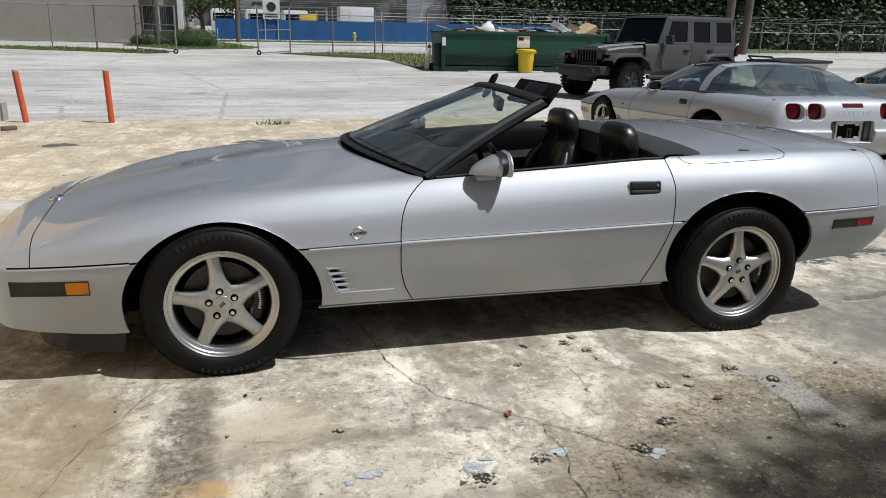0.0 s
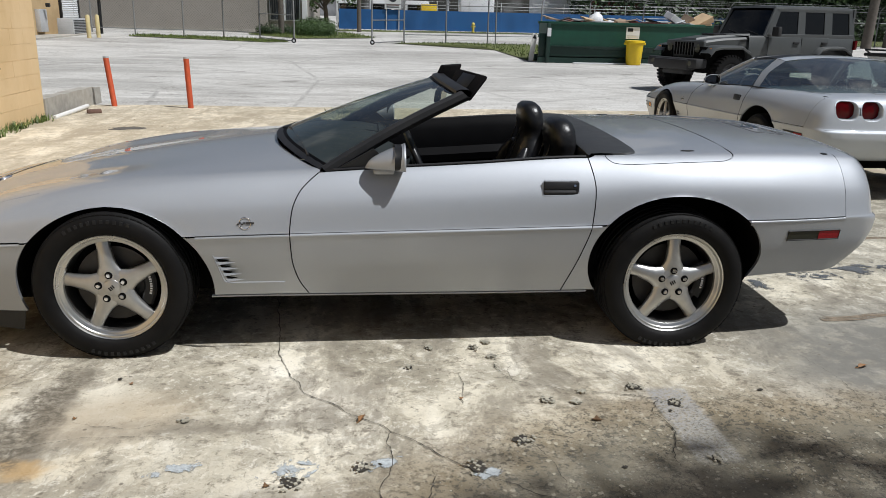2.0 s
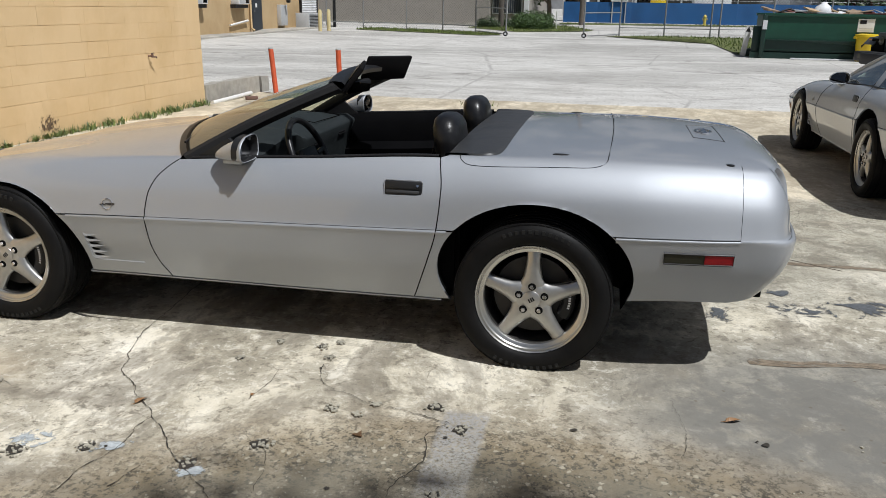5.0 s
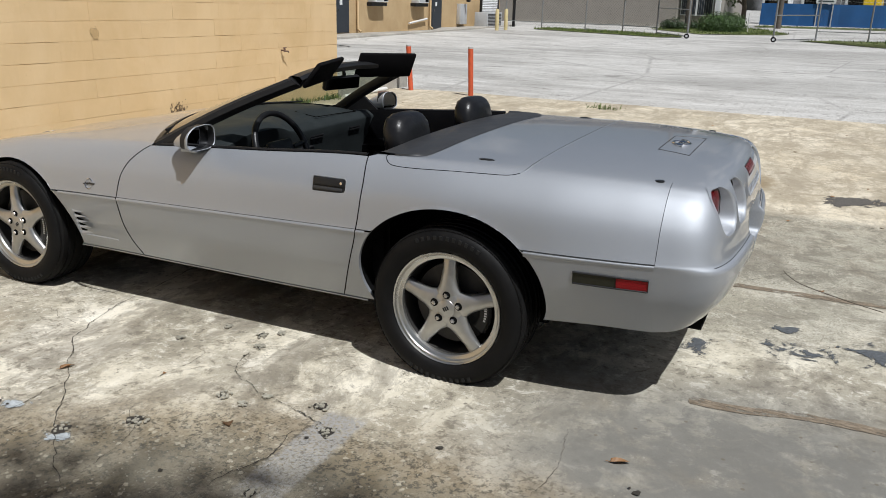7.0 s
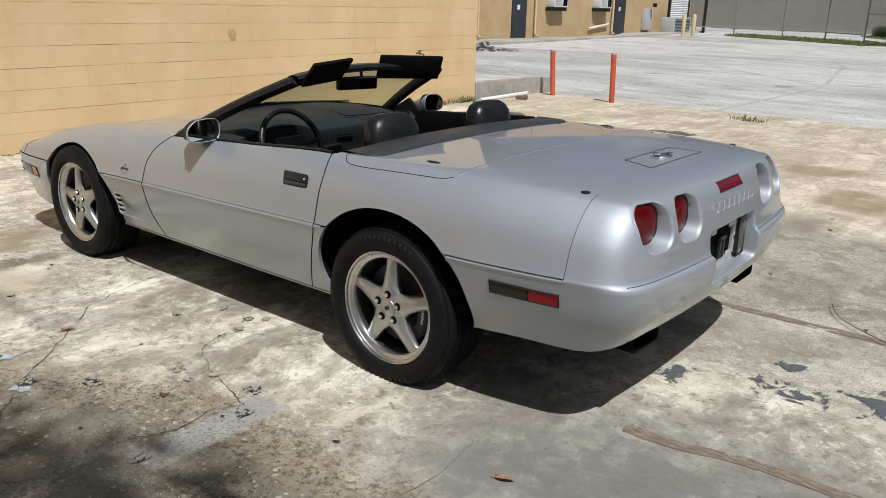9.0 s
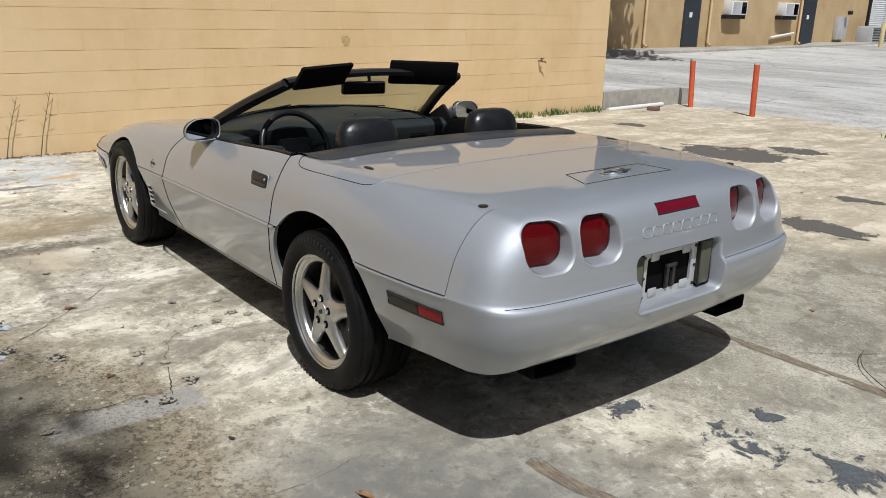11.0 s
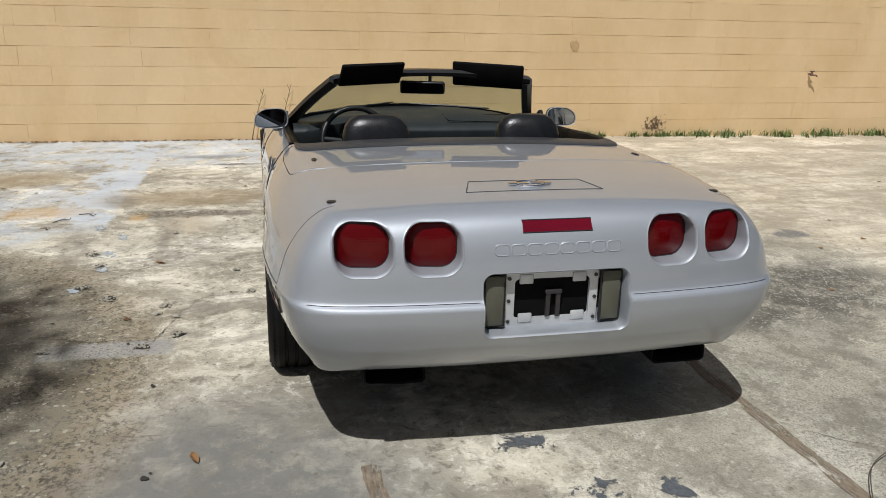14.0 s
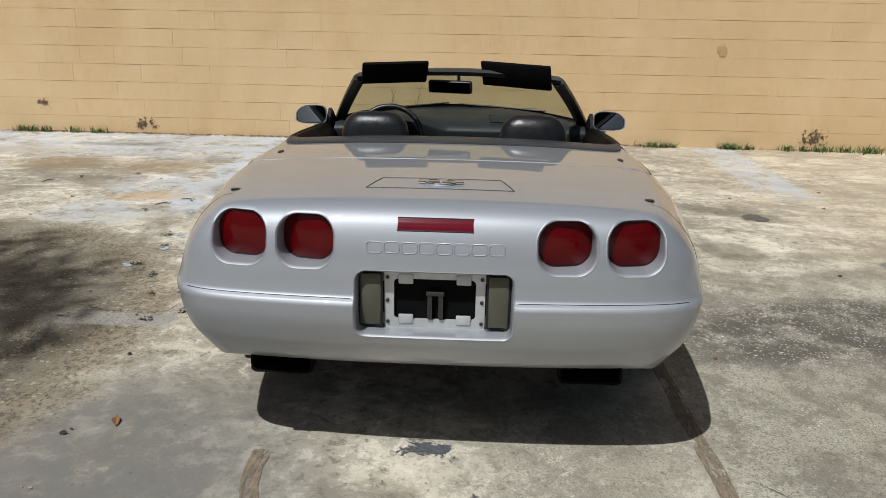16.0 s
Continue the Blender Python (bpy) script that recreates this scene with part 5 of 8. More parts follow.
def concrete_ground():
    m, t, p = material("weathered_concrete")
    v = coords(t, space="World")
    streak = coords(t, (1.5, 0.75, 1), space="World")
    loose, ragged_at = warped(t, v, 2.4, 0.42), warped(t, warped(t, v, 2.4, 0.22), 11.0, 0.12)
    xyz = t.nodes.new("ShaderNodeSeparateXYZ")
    t.links.new(ragged_at, xyz.inputs[0])
    px, py = xyz.outputs["X"], xyz.outputs["Y"]
    big, mid = noise_of(t, v, 0.55, 5, 0.55, 0.5), noise_of(t, streak, 1.5, 6, 0.58, 0.7)
    small, fine = noise_of(t, v, 8, 7, 0.66, 0.3), noise_of(t, v, 80, 5, 0.7)
    speck = noise_of(t, v, 190, 4, 0.8)
    torn = noise_of(t, streak, 1.1, 10, 0.74, 0.3)
    # smooth cream skin with soft clouds of grey and white
    c = ramp(t, mid, [(0.30, (0.36, 0.335, 0.27)), (0.44, (0.54, 0.505, 0.415)), (0.56, (0.66, 0.625, 0.53)), (0.72, (0.74, 0.71, 0.63))])
    c = mix(t, ramp(t, big, [(0.47, 0.0), (0.62, 0.7)]), c, (0.36, 0.34, 0.285))
    c = mix(t, ramp(t, noise_of(t, scaled_vec(t, v), 0.9, 6, 0.6, 0.4), [(0.54, 0.0), (0.70, 0.5)]), c, (0.66, 0.58, 0.43))
    c = mix(t, ramp(t, small, [(0.30, 0.40), (0.45, 0.0)]), c, (0.33, 0.295, 0.225))
    c = mix(t, ramp(t, fine, [(0.30, 0.35), (0.45, 0.0)]), c, (0.24, 0.21, 0.16))
    c = mix(t, ramp(t, speck, [(0.60, 0.0), (0.70, 0.25)]), c, (0.80, 0.78, 0.72))
    # soft blots with torn edges, and scuffs
    blot = noise_of(t, warped(t, v, 1.3, 0.7), 2.1, 11, 0.73, 0.2)
    c = mix(t, ramp(t, blot, [(0.47, 0.0), (0.505, 0.38), (0.60, 0.55), (0.68, 0.85)]), c, (0.23, 0.21, 0.165))
    c = mix(t, ramp(t, blot, [(0.30, 0.55), (0.42, 0.0)]), c, (0.72, 0.69, 0.61))
    scuffs = noise_of(t, coords(t, (5, 1.2, 1), space="World"), 5.0, 9, 0.75, 0.6)
    c = mix(t, ramp(t, scuffs, [(0.58, 0.0), (0.66, 0.55)]), c, (0.22, 0.20, 0.16))
    peel = noise_of(t, v, 22, 9, 0.78, 0.4)
    c = mix(t, ramp(t, peel, [(0.35, 0.8), (0.43, 0.0)]), c, (0.17, 0.155, 0.12))
    c = mix(t, ramp(t, peel, [(0.58, 0.0), (0.66, 0.5)]), c, (0.74, 0.72, 0.65))
    crisp = noise_of(t, v, 13, 12, 0.80, 0.3)
    c = mix(t, times(t, ramp(t, crisp, [(0.42, 0.75), (0.455, 0.0)]), ramp(t, blot, [(0.40, 0.1), (0.52, 1.0)])), c, (0.19, 0.17, 0.135))
    c = mix(t, times(t, ramp(t, crisp, [(0.545, 0.0), (0.58, 0.6)]), ramp(t, blot, [(0.40, 0.2), (0.52, 1.0)])), c, (0.70, 0.675, 0.60))
    # long torn streaks of dark grime, thicker away from the car's own bay
    c = mix(t, ramp(t, torn, [(0.51, 0.0), (0.55, 0.45), (0.68, 0.85)]), c, (0.20, 0.18, 0.145))
    far_off = rise(t, py, 5.4, 7.5)
    thin = ramp(t, noise_of(t, coords(t, (2.6, 0.6, 1), space="World"), 1.6, 9, 0.72, 0.4), [(0.50, 0.0), (0.60, 0.7)])
    c = mix(t, times(t, thin, far_off), c, (0.25, 0.225, 0.18))
    c = mix(t, scaled(t, far_off, 0.35), c, (0.58, 0.50, 0.37))
    # two faded pale-blue bay stripes and blue wash by the wall
    flake = ramp(t, noise_of(t, v, 3.2, 9, 0.72, 0.3), [(0.42, 0.0), (0.50, 0.95)])
    old = times(t, band(t, py, 1.72, 2.13, 0.02), band(t, px, -4.0, 0.1, 0.25))
    wash = times(t, rise(t, px, -1.85, -2.35), rise(t, py, 3.7, 3.2))
    other = times(t, band(t, py, 6.62, 7.08, 0.05), band(t, px, -4.0, -1.0, 0.3))
    spots = math_of(t, "MAXIMUM", blob(t, loose, 0.15, 1.45, 0.35, 0.4, 0.2, 0.4), blob(t, loose, -0.75, 1.5, 0.55, 0.35, 0.2, 0.4))
    blue = times(t, flake, math_of(t, "MAXIMUM", math_of(t, "MAXIMUM", old, scaled(t, wash, 0.8)), math_of(t, "MAXIMUM", scaled(t, other, 0.75), scaled(t, spots, 0.7))))
    c = mix(t, scaled(t, blue, 0.85), c, (0.47, 0.505, 0.54))
    for spots_of, place in ((STAINS_FRONT, ragged_at), (STAINS_WALL, ragged_at), (STAINS_AND_SHADE_REAR, ragged_at), (STAINS_FAR, ragged_at)):
        for x, y, rx, ry, turn, soft, strength, k in spots_of:
            c = mix(t, times(t, scaled(t, blob(t, place, x, y, rx, ry, turn, soft), strength), ramp(t, small, [(0.28, 0.45), (0.52, 1.0)])), c, STAIN_AND_SHADE_COLOURS[k])
    # a scuffed pale strip
    vx = t.nodes.new("ShaderNodeSeparateXYZ")
    t.links.new(warped(t, v, 14.0, 0.03), vx.inputs[0])
    scuff = times(t, band(t, vx.outputs["X"], 2.085, 2.245, 0.012), band(t, vx.outputs["Y"], 2.22, 2.77, 0.03))
    # rotten leaf dirt under the tree, shade in its colour, brown along its rim
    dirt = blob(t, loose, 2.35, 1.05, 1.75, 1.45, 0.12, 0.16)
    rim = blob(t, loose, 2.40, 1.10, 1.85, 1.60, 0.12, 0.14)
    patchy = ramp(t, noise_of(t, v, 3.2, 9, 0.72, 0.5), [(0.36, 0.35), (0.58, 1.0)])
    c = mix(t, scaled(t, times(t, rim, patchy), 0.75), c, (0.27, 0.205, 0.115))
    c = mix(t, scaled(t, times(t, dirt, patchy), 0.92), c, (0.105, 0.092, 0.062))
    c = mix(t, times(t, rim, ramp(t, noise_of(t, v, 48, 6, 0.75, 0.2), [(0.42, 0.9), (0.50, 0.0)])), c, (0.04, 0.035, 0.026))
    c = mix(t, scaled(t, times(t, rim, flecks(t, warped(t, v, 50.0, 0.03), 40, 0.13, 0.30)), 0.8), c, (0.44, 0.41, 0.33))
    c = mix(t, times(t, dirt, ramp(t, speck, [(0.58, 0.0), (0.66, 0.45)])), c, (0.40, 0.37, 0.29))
    c = mix(t, scaled(t, times(t, scuff, ramp(t, fine, [(0.41, 0.1), (0.53, 1.0)])), 0.85), c, (0.33, 0.33, 0.325))
    # where the skin has worn off: dark matrix and white shell chips
    dark_agg = blob(t, loose, 1.95, 5.95, 0.42, 0.95, 0.25, 0.35)
    bare = math_of(t, "MAXIMUM", scaled(t, times(t, band(t, py, 5.02, 6.9, 0.15), band(t, px, 1.1, 7.0, 0.4)), 0.8), dark_agg)
    bare = math_of(t, "MAXIMUM", bare, scaled(t, times(t, band(t, py, 4.2, 5.0, 0.2), band(t, px, 2.6, 5.2, 0.3)), 0.55))
    bare = math_of(t, "MAXIMUM", bare, scaled(t, dirt, 0.35))
    matrix = ramp(t, noise_of(t, v, 2.6, 9, 0.74, 0.4), [(0.38, 0.1), (0.56, 0.9)])
    c = mix(t, times(t, bare, matrix), c, (0.42, 0.405, 0.34))
    grit = noise_of(t, v, 120, 6, 0.8, 0.3)
    c = mix(t, times(t, bare, ramp(t, grit, [(0.44, 0.85), (0.49, 0.0)])), c, (0.15, 0.138, 0.11))
    c = mix(t, times(t, bare, ramp(t, noise_of(t, warped(t, v, 3.0, 0.3), 4.2, 11, 0.78, 0.3), [(0.50, 0.0), (0.54, 0.6), (0.62, 0.85)])), c, (0.19, 0.175, 0.14))
    c = mix(t, scaled(t, times(t, dark_agg, ramp(t, noise_of(t, v, 5, 10, 0.8, 0.4), [(0.40, 0.0), (0.52, 1.0)])), 0.9), c, (0.115, 0.108, 0.09))
    c = mix(t, scaled(t, times(t, bare, flecks(t, v, 58, 0.22, 0.30)), 0.75), c, (0.17, 0.155, 0.125))
    chippy = ramp(t, noise_of(t, v, 7, 6, 0.7), [(0.49, 0.0), (0.60, 1.0)])
    c = mix(t, scaled(t, times(t, times(t, bare, chippy), flecks(t, warped(t, v, 60.0, 0.02), 75, 0.34, 0.33)), 0.6), c, (0.66, 0.64, 0.57))
    c = mix(t, scaled(t, times(t, dark_agg, flecks(t, warped(t, v, 50.0, 0.03), 95, 0.20, 0.30)), 0.7), c, (0.72, 0.70, 0.64))
    # rubbed-in grit before the front wheel
    rub = times(t, blob(t, ragged_at, -0.25, 2.62, 0.09, 0.46, -0.12, 0.4), ramp(t, noise_of(t, v, 34, 6, 0.7, 0.3), [(0.40, 1.0), (0.58, 0.25)]))
    c = mix(t, scaled(t, rub, 0.9), c, (0.125, 0.11, 0.085))
    c = mix(t, scaled(t, flecks(t, v, 26, 0.05, 0.13), 0.7), c, (0.16, 0.14, 0.11))
    gm = node(t, "Gamma", Gamma=1.22)
    t.links.new(c, gm.inputs["Color"])
    c = mix(t, 1.0, gm.outputs["Color"], (1.22, 1.21, 1.21), "MULTIPLY")
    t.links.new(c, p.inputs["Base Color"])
    t.links.new(ramp(t, small, [(0.3, 0.75), (0.7, 0.95)]), p.inputs["Roughness"])
    b1 = node(t, "Bump", Strength=0.25, Distance=0.010)
    t.links.new(small, b1.inputs["Height"])
    b2 = node(t, "Bump", Strength=0.55, Distance=0.003)
    t.links.new(fine, b2.inputs["Height"])
    t.links.new(b1.outputs["Normal"], b2.inputs["Normal"])
    t.links.new(b2.outputs["Normal"], p.inputs["Normal"])
    return m


def lot_paving():
    m, t, p = material("bleached_lot")
    v = coords(t, (1, 2.4, 1), space="World")
    w = coords(t, space="World")
    big, mid, fine = noise_of(t, v, 0.10, 7, 0.62, 0.8), noise_of(t, v, 0.8, 8, 0.68, 0.4), noise_of(t, w, 30, 6, 0.7)
    c = ramp(t, mid, [(0.3, (0.40, 0.385, 0.355)), (0.5, (0.53, 0.515, 0.485)), (0.72, (0.63, 0.62, 0.59))])
    c = mix(t, ramp(t, big, [(0.46, 0.0), (0.62, 0.62)]), c, (0.25, 0.24, 0.22))
    c = mix(t, ramp(t, noise_of(t, v, 0.5, 9, 0.75, 1.2), [(0.56, 0.0), (0.64, 0.7)]), c, (0.17, 0.16, 0.145))
    c = mix(t, ramp(t, fine, [(0.34, 0.4), (0.52, 0.0)]), c, (0.14, 0.13, 0.12))
    c = mix(t, scaled(t, flecks(t, w, 5, 0.16, 0.16), 0.6), c, (0.20, 0.19, 0.17))
    c = mix(t, scaled(t, flecks(t, w, 14, 0.30, 0.24), 0.7), c, (0.24, 0.225, 0.20))
    c = mix(t, scaled(t, flecks(t, scaled_vec(t, w), 22, 0.30, 0.26), 0.6), c, (0.74, 0.73, 0.70))
    # old cracks and tarred seams
    edge = node(t, "TexVoronoi", Scale=0.22)
    edge.feature = "DISTANCE_TO_EDGE"
    t.links.new(coords(t, (1, 0.7, 1), space="World"), edge.inputs["Vector"])
    c = mix(t, times(t, ramp(t, edge.outputs["Distance"], [(0.003, 0.45), (0.010, 0.0)]), ramp(t, mid, [(0.42, 0.0), (0.55, 1.0)])), c, (0.14, 0.13, 0.12))
    t.links.new(c, p.inputs["Base Color"])
    p.inputs["Roughness"].default_value = 0.92
    bump(t, fine, p, 0.3, 0.006)
    return m


def wall_paint(name, lo, hi, fade):
    m, t, p = material(name)
    v = coords(t, space="World")
    tall = coords(t, (1.2, 1.2, 0.8), space="World")
    mid, fine, run = noise_of(t, v, 1.4, 8, 0.7), noise_of(t, v, 110, 5, 0.7), noise_of(t, tall, 0.9, 6, 0.65, 0.4)
    c = ramp(t, mid, [(0.3, lo), (0.7, hi)])
    c = mix(t, ramp(t, run, [(0.40, 0.0), (0.62, 0.75)]), c, fade)
    c = mix(t, ramp(t, noise_of(t, v, 7, 8, 0.75), [(0.66, 0.0), (0.76, 0.35)]), c, tuple(x * 0.62 for x in lo))
    c = mix(t, scaled(t, flecks(t, v, 16, 0.05, 0.10), 0.8), c, (0.16, 0.10, 0.05))
    low = coords(t, (1.0, 1.0, 1.0), space="World")
    c = mix(t, scaled(t, flecks(t, low, 55, 0.03, 0.22), 0.6), c, tuple(x * 0.45 for x in lo))
    info = t.nodes.new("ShaderNodeObjectInfo")
    tone = ramp(t, info.outputs["Random"], [(0.0, 0.0), (1.0, 0.10)])
    c = mix(t, tone, c, tuple(x * 0.7 for x in lo))
    t.links.new(c, p.inputs["Base Color"])
    p.inputs["Roughness"].default_value = 0.72
    b1 = node(t, "Bump", Strength=0.45, Distance=0.010)
    t.links.new(noise_of(t, v, 9, 7, 0.7), b1.inputs["Height"])
    b2 = node(t, "Bump", Strength=0.3, Distance=0.0015)
    t.links.new(fine, b2.inputs["Height"])
    t.links.new(b1.outputs["Normal"], b2.inputs["Normal"])
    t.links.new(b2.outputs["Normal"], p.inputs["Normal"])
    return m


def foliage(name, lo, hi):
    m, t, p = material(name)
    g = t.nodes.new("ShaderNodeNewGeometry")
    c = ramp(t, g.outputs["Random Per Island"], [(0.0, lo), (0.6, hi), (1.0, tuple(x * 1.5 for x in hi))])
    t.links.new(c, p.inputs["Base Color"])
    p.inputs["Roughness"].default_value = 0.55
    p.inputs["Transmission Weight"].default_value = 0.0
    return m


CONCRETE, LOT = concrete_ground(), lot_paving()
OCHRE = wall_paint("ochre_painted_block", (0.60, 0.425, 0.22), (0.67, 0.48, 0.26), (0.71, 0.53, 0.31))
TAN = wall_paint("tan_painted_block", (0.43, 0.30, 0.155), (0.50, 0.355, 0.19), (0.53, 0.39, 0.22))
SOIL = simple("lawn_soil", (0.10, 0.115, 0.035), 0.95, 0, 0.4, 2.0, 0.3, 0, "World")
LEAF = foliage("leaf_green", (0.018, 0.04, 0.010), (0.06, 0.11, 0.025))
LEAF_DARK = foliage("leaf_dark_green", (0.010, 0.024, 0.007), (0.035, 0.065, 0.018))
BLADE = foliage("grass_green", (0.045, 0.075, 0.015), (0.115, 0.155, 0.035))
DRY = foliage("dry_leaf", (0.10, 0.055, 0.025), (0.24, 0.125, 0.05))
BARK = simple("bark", (0.10, 0.08, 0.06), 0.9, 0, 0.4, 9, 0.5)
POLEWOOD = simple("weathered_pole_wood", (0.11, 0.095, 0.08), 0.9, 0, 0.35, 6, 0.4)
CRACK = simple("crack_dirt", (0.035, 0.03, 0.024), 0.95, 0, 0.4, 40, 0.3, 0, "World")
JOINT, _t, _p = material("brown_joint_filler")
_v = coords(_t, (1, 4, 1), space="World")
_t.links.new(ramp(_t, noise_of(_t, _v, 22, 8, 0.78), [(0.32, (0.10, 0.075, 0.05)), (0.7, (0.36, 0.29, 0.21))]), _p.inputs["Base Color"])
_t.links.new(ramp(_t, noise_of(_t, _v, 5.0, 9, 0.78, 0.3), [(0.42, 0.0), (0.50, 0.9)]), _p.inputs["Alpha"])
_p.inputs["Roughness"].default_value = 0.9
GRAVEL = simple("pale_gravel", (0.33, 0.31, 0.25), 0.9, 0, 0.4, 40, 0.3, 0, "World")
OLDCONC = simple("old_cast_concrete", (0.34, 0.32, 0.28), 0.9, 0, 0.35, 7, 0.4, 0, "World")
WHITEPIPE = simple("white_pipe", (0.70, 0.69, 0.66), 0.5, 0, 0.1, 9)
BRICKRED = simple("broken_brick", (0.15, 0.09, 0.07), 0.9, 0, 0.3, 30, 0.3)
ORANGE = simple("orange_post_paint", (0.50, 0.085, 0.03), 0.6, 0, 0.3, 14, 0.1)
GREYWALL = simple("grey_metal_siding", (0.30, 0.277, 0.245), 0.6, 0, 0.1, 1.5)
FENCEPOST = simple("dull_galvanised_tube", (0.24, 0.245, 0.245), 0.6, 0.3, 0.25, 18)
BLUE = simple("blue_fence_screen", (0.015, 0.10, 0.29), 0.65, 0, 0.25, 1.2)
GREEN = simple("dumpster_green", (0.008, 0.060, 0.036), 0.42, 0, 0.35, 2.5, 0.05)
GREEN_DARK = simple("dumpster_frame_green", (0.006, 0.03, 0.022), 0.5, 0, 0.3, 4)
YELLOW = simple("yellow_plastic", (0.72, 0.50, 0.01), 0.45, 0, 0.1, 5)
BOLLARD = simple("faded_yellow_paint", (0.55, 0.46, 0.24), 0.7, 0, 0.25, 6)
SAFETY = simple("yellow_bollard_paint", (0.62, 0.50, 0.10), 0.6, 0, 0.2, 9)
SLATE = simple("dark_door_paint", (0.025, 0.032, 0.042), 0.5, 0, 0.2, 9)
WHITEPAINT = simple("white_sheet_metal", (0.70, 0.71, 0.72), 0.5, 0, 0.12, 2)
RUSTRED = simple("rust_red_container", (0.12, 0.03, 0.022), 0.7, 0, 0.3, 3)
SCRAPWOOD = simple("scrap_wood", (0.26, 0.19, 0.13), 0.85, 0, 0.4, 9)
CARD = simple("cardboard", (0.42, 0.30, 0.18), 0.85, 0, 0.2, 6)
JEEPGREY = simple("grey_solid_paint", (0.052, 0.056, 0.056), 0.5, 0, 0.08, 12, 0, 0.25)
BLACKPLASTIC = simple("black_plastic", (0.016, 0.016, 0.017), 0.6, 0, 0.3, 30, 0.1)


def chain_link():
    """Woven wire, far off: thin crossing strands with clear gaps."""
    m, t, p = material("chain_link_wire")
    p.inputs["Base Color"].default_value, p.inputs["Metallic"].default_value, p.inputs["Roughness"].default_value = (0.10, 0.105, 0.105, 1), 0.3, 0.6
    g = coords(t, space="Object")
    fac = []
    for rot in (45, -45):
        mp = t.nodes.new("ShaderNodeMapping")
        mp.inputs["Rotation"].default_value = (0, radians(rot), 0)
        t.links.new(g, mp.inputs["Vector"])
        w = node(t, "TexWave", Scale=2.9)
        w.bands_direction = "X"
        t.links.new(mp.outputs["Vector"], w.inputs["Vector"])
        fac.append(ramp(t, w.outputs["Fac"], [(0.985, 0.0), (0.995, 0.55)]))
    both = t.nodes.new("ShaderNodeMath")
    both.operation = "MAXIMUM"
    t.links.new(fac[0], both.inputs[0])
    t.links.new(fac[1], both.inputs[1])
    t.links.new(both.outputs["Value"], p.inputs["Alpha"])
    return m


LINK = chain_link()

# ---- ground ----
gx = sorted(set([-900, -300, -120, -60] + list(np.linspace(-40, 60, 101)) + [90, 150, 300, 900]))
gy = sorted(set([-600, -200, -60, -25] + list(np.linspace(-15, 70, 86)) + [85, 100, 120, 200, 500, 1200]))
tagged(part("ground", Soup().grid([[(x, y, float(ground_z(x, y))) for x in gx] for y in gy]), LOT), "bleached grey paved lot running out to the road", "ground", "", "structure")


def lay(outline, dz, step=0.0):
    """A flat patch that follows the ground."""
    return [(x, y, float(ground_z(x, y)) + dz) for x, y in outline]


def sheet(x0, x1, y0, y1, nx, ny, dz):
    xs, ys = np.linspace(x0, x1, nx + 1), np.linspace(y0, y1, ny + 1)
    rows = []
    for j, y in enumerate(ys):
        rows.append([(x, y + (0.10 * noise.noise(Vector((x * 0.7, 3.1, 0))) if j == ny else 0), float(ground_z(x, y)) + dz) for x in xs])
    return Soup().grid(rows)


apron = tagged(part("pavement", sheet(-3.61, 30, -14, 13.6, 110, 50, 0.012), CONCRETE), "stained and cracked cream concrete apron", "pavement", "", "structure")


def ragged(centre, r, seed, squash=1.0, n=26, turn=0.0, rough=0.45):
    """An uneven closed outline round a centre."""
    out = []
    for k in range(n):
        a = 2 * math.pi * k / n
        q = r * (1 + rough * noise.noise(Vector((math.cos(a) * 1.3 + seed * 7.7, math.sin(a) * 1.3, seed))) + rough * 0.6 * noise.noise(Vector((math.cos(a) * 4 + seed, math.sin(a) * 4, seed * 3.3))))
        x, y = q * math.cos(a), q * squash * math.sin(a)
        out.append((centre[0] + x * math.cos(turn) - y * math.sin(turn), centre[1] + x * math.sin(turn) + y * math.cos(turn)))
    return out


def worn(name, colour, hole=0.5, fine=9.0, rough=0.85, grip=0.42, warp=0.6):
    """A flat mark whose edge and middle are eaten away unevenly; the object's own space is one unit in radius."""
    m, t, p = material(name)
    o = coords(t)
    w = coords(t, space="World")
    ln = t.nodes.new("ShaderNodeVectorMath")
    ln.operation = "LENGTH"
    t.links.new(o, ln.inputs[0])
    n1, n2 = noise_of(t, w, fine, 9, 0.72, warp), noise_of(t, w, 60, 5, 0.7)
    add = t.nodes.new("ShaderNodeMath")
    add.operation = "MULTIPLY_ADD"
    add.inputs[1].default_value = grip
    t.links.new(ln.outputs["Value"], add.inputs[0])
    t.links.new(n1, add.inputs[2])
    t.links.new(ramp(t, add.outputs["Value"], [(hole + 0.20, 1.0), (hole + 0.25, 0.0)]), p.inputs["Alpha"])
    t.links.new(ramp(t, n2, [(0.3, tuple(c * 0.6 for c in colour)), (0.7, tuple(c * 1.3 for c in colour))]), p.inputs["Base Color"])
    p.inputs["Roughness"].default_value = rough
    return m


def mark(name, label, mat, x, y, rx, ry, turn, dz, group):
    """One worn mark, a thin disc on the ground."""
    v, f = [(0, 0, 0)], []
    for k in range(28):
        v.append((1.25 * math.cos(2 * math.pi * k / 28), 1.25 * math.sin(2 * math.pi * k / 28), 0))
        f.append((0, k + 1, (k + 1) % 28 + 1))
    ob = part(name, mesh_of(name, v, f), mat, m=Matrix.Translation((x, y, float(ground_z(x, y)) + dz)) @ Matrix.Rotation(turn, 4, "Z") @ Matrix.Diagonal((rx, ry, 1, 1)))
    return tagged(ob, label, "stain", group, "stuff")


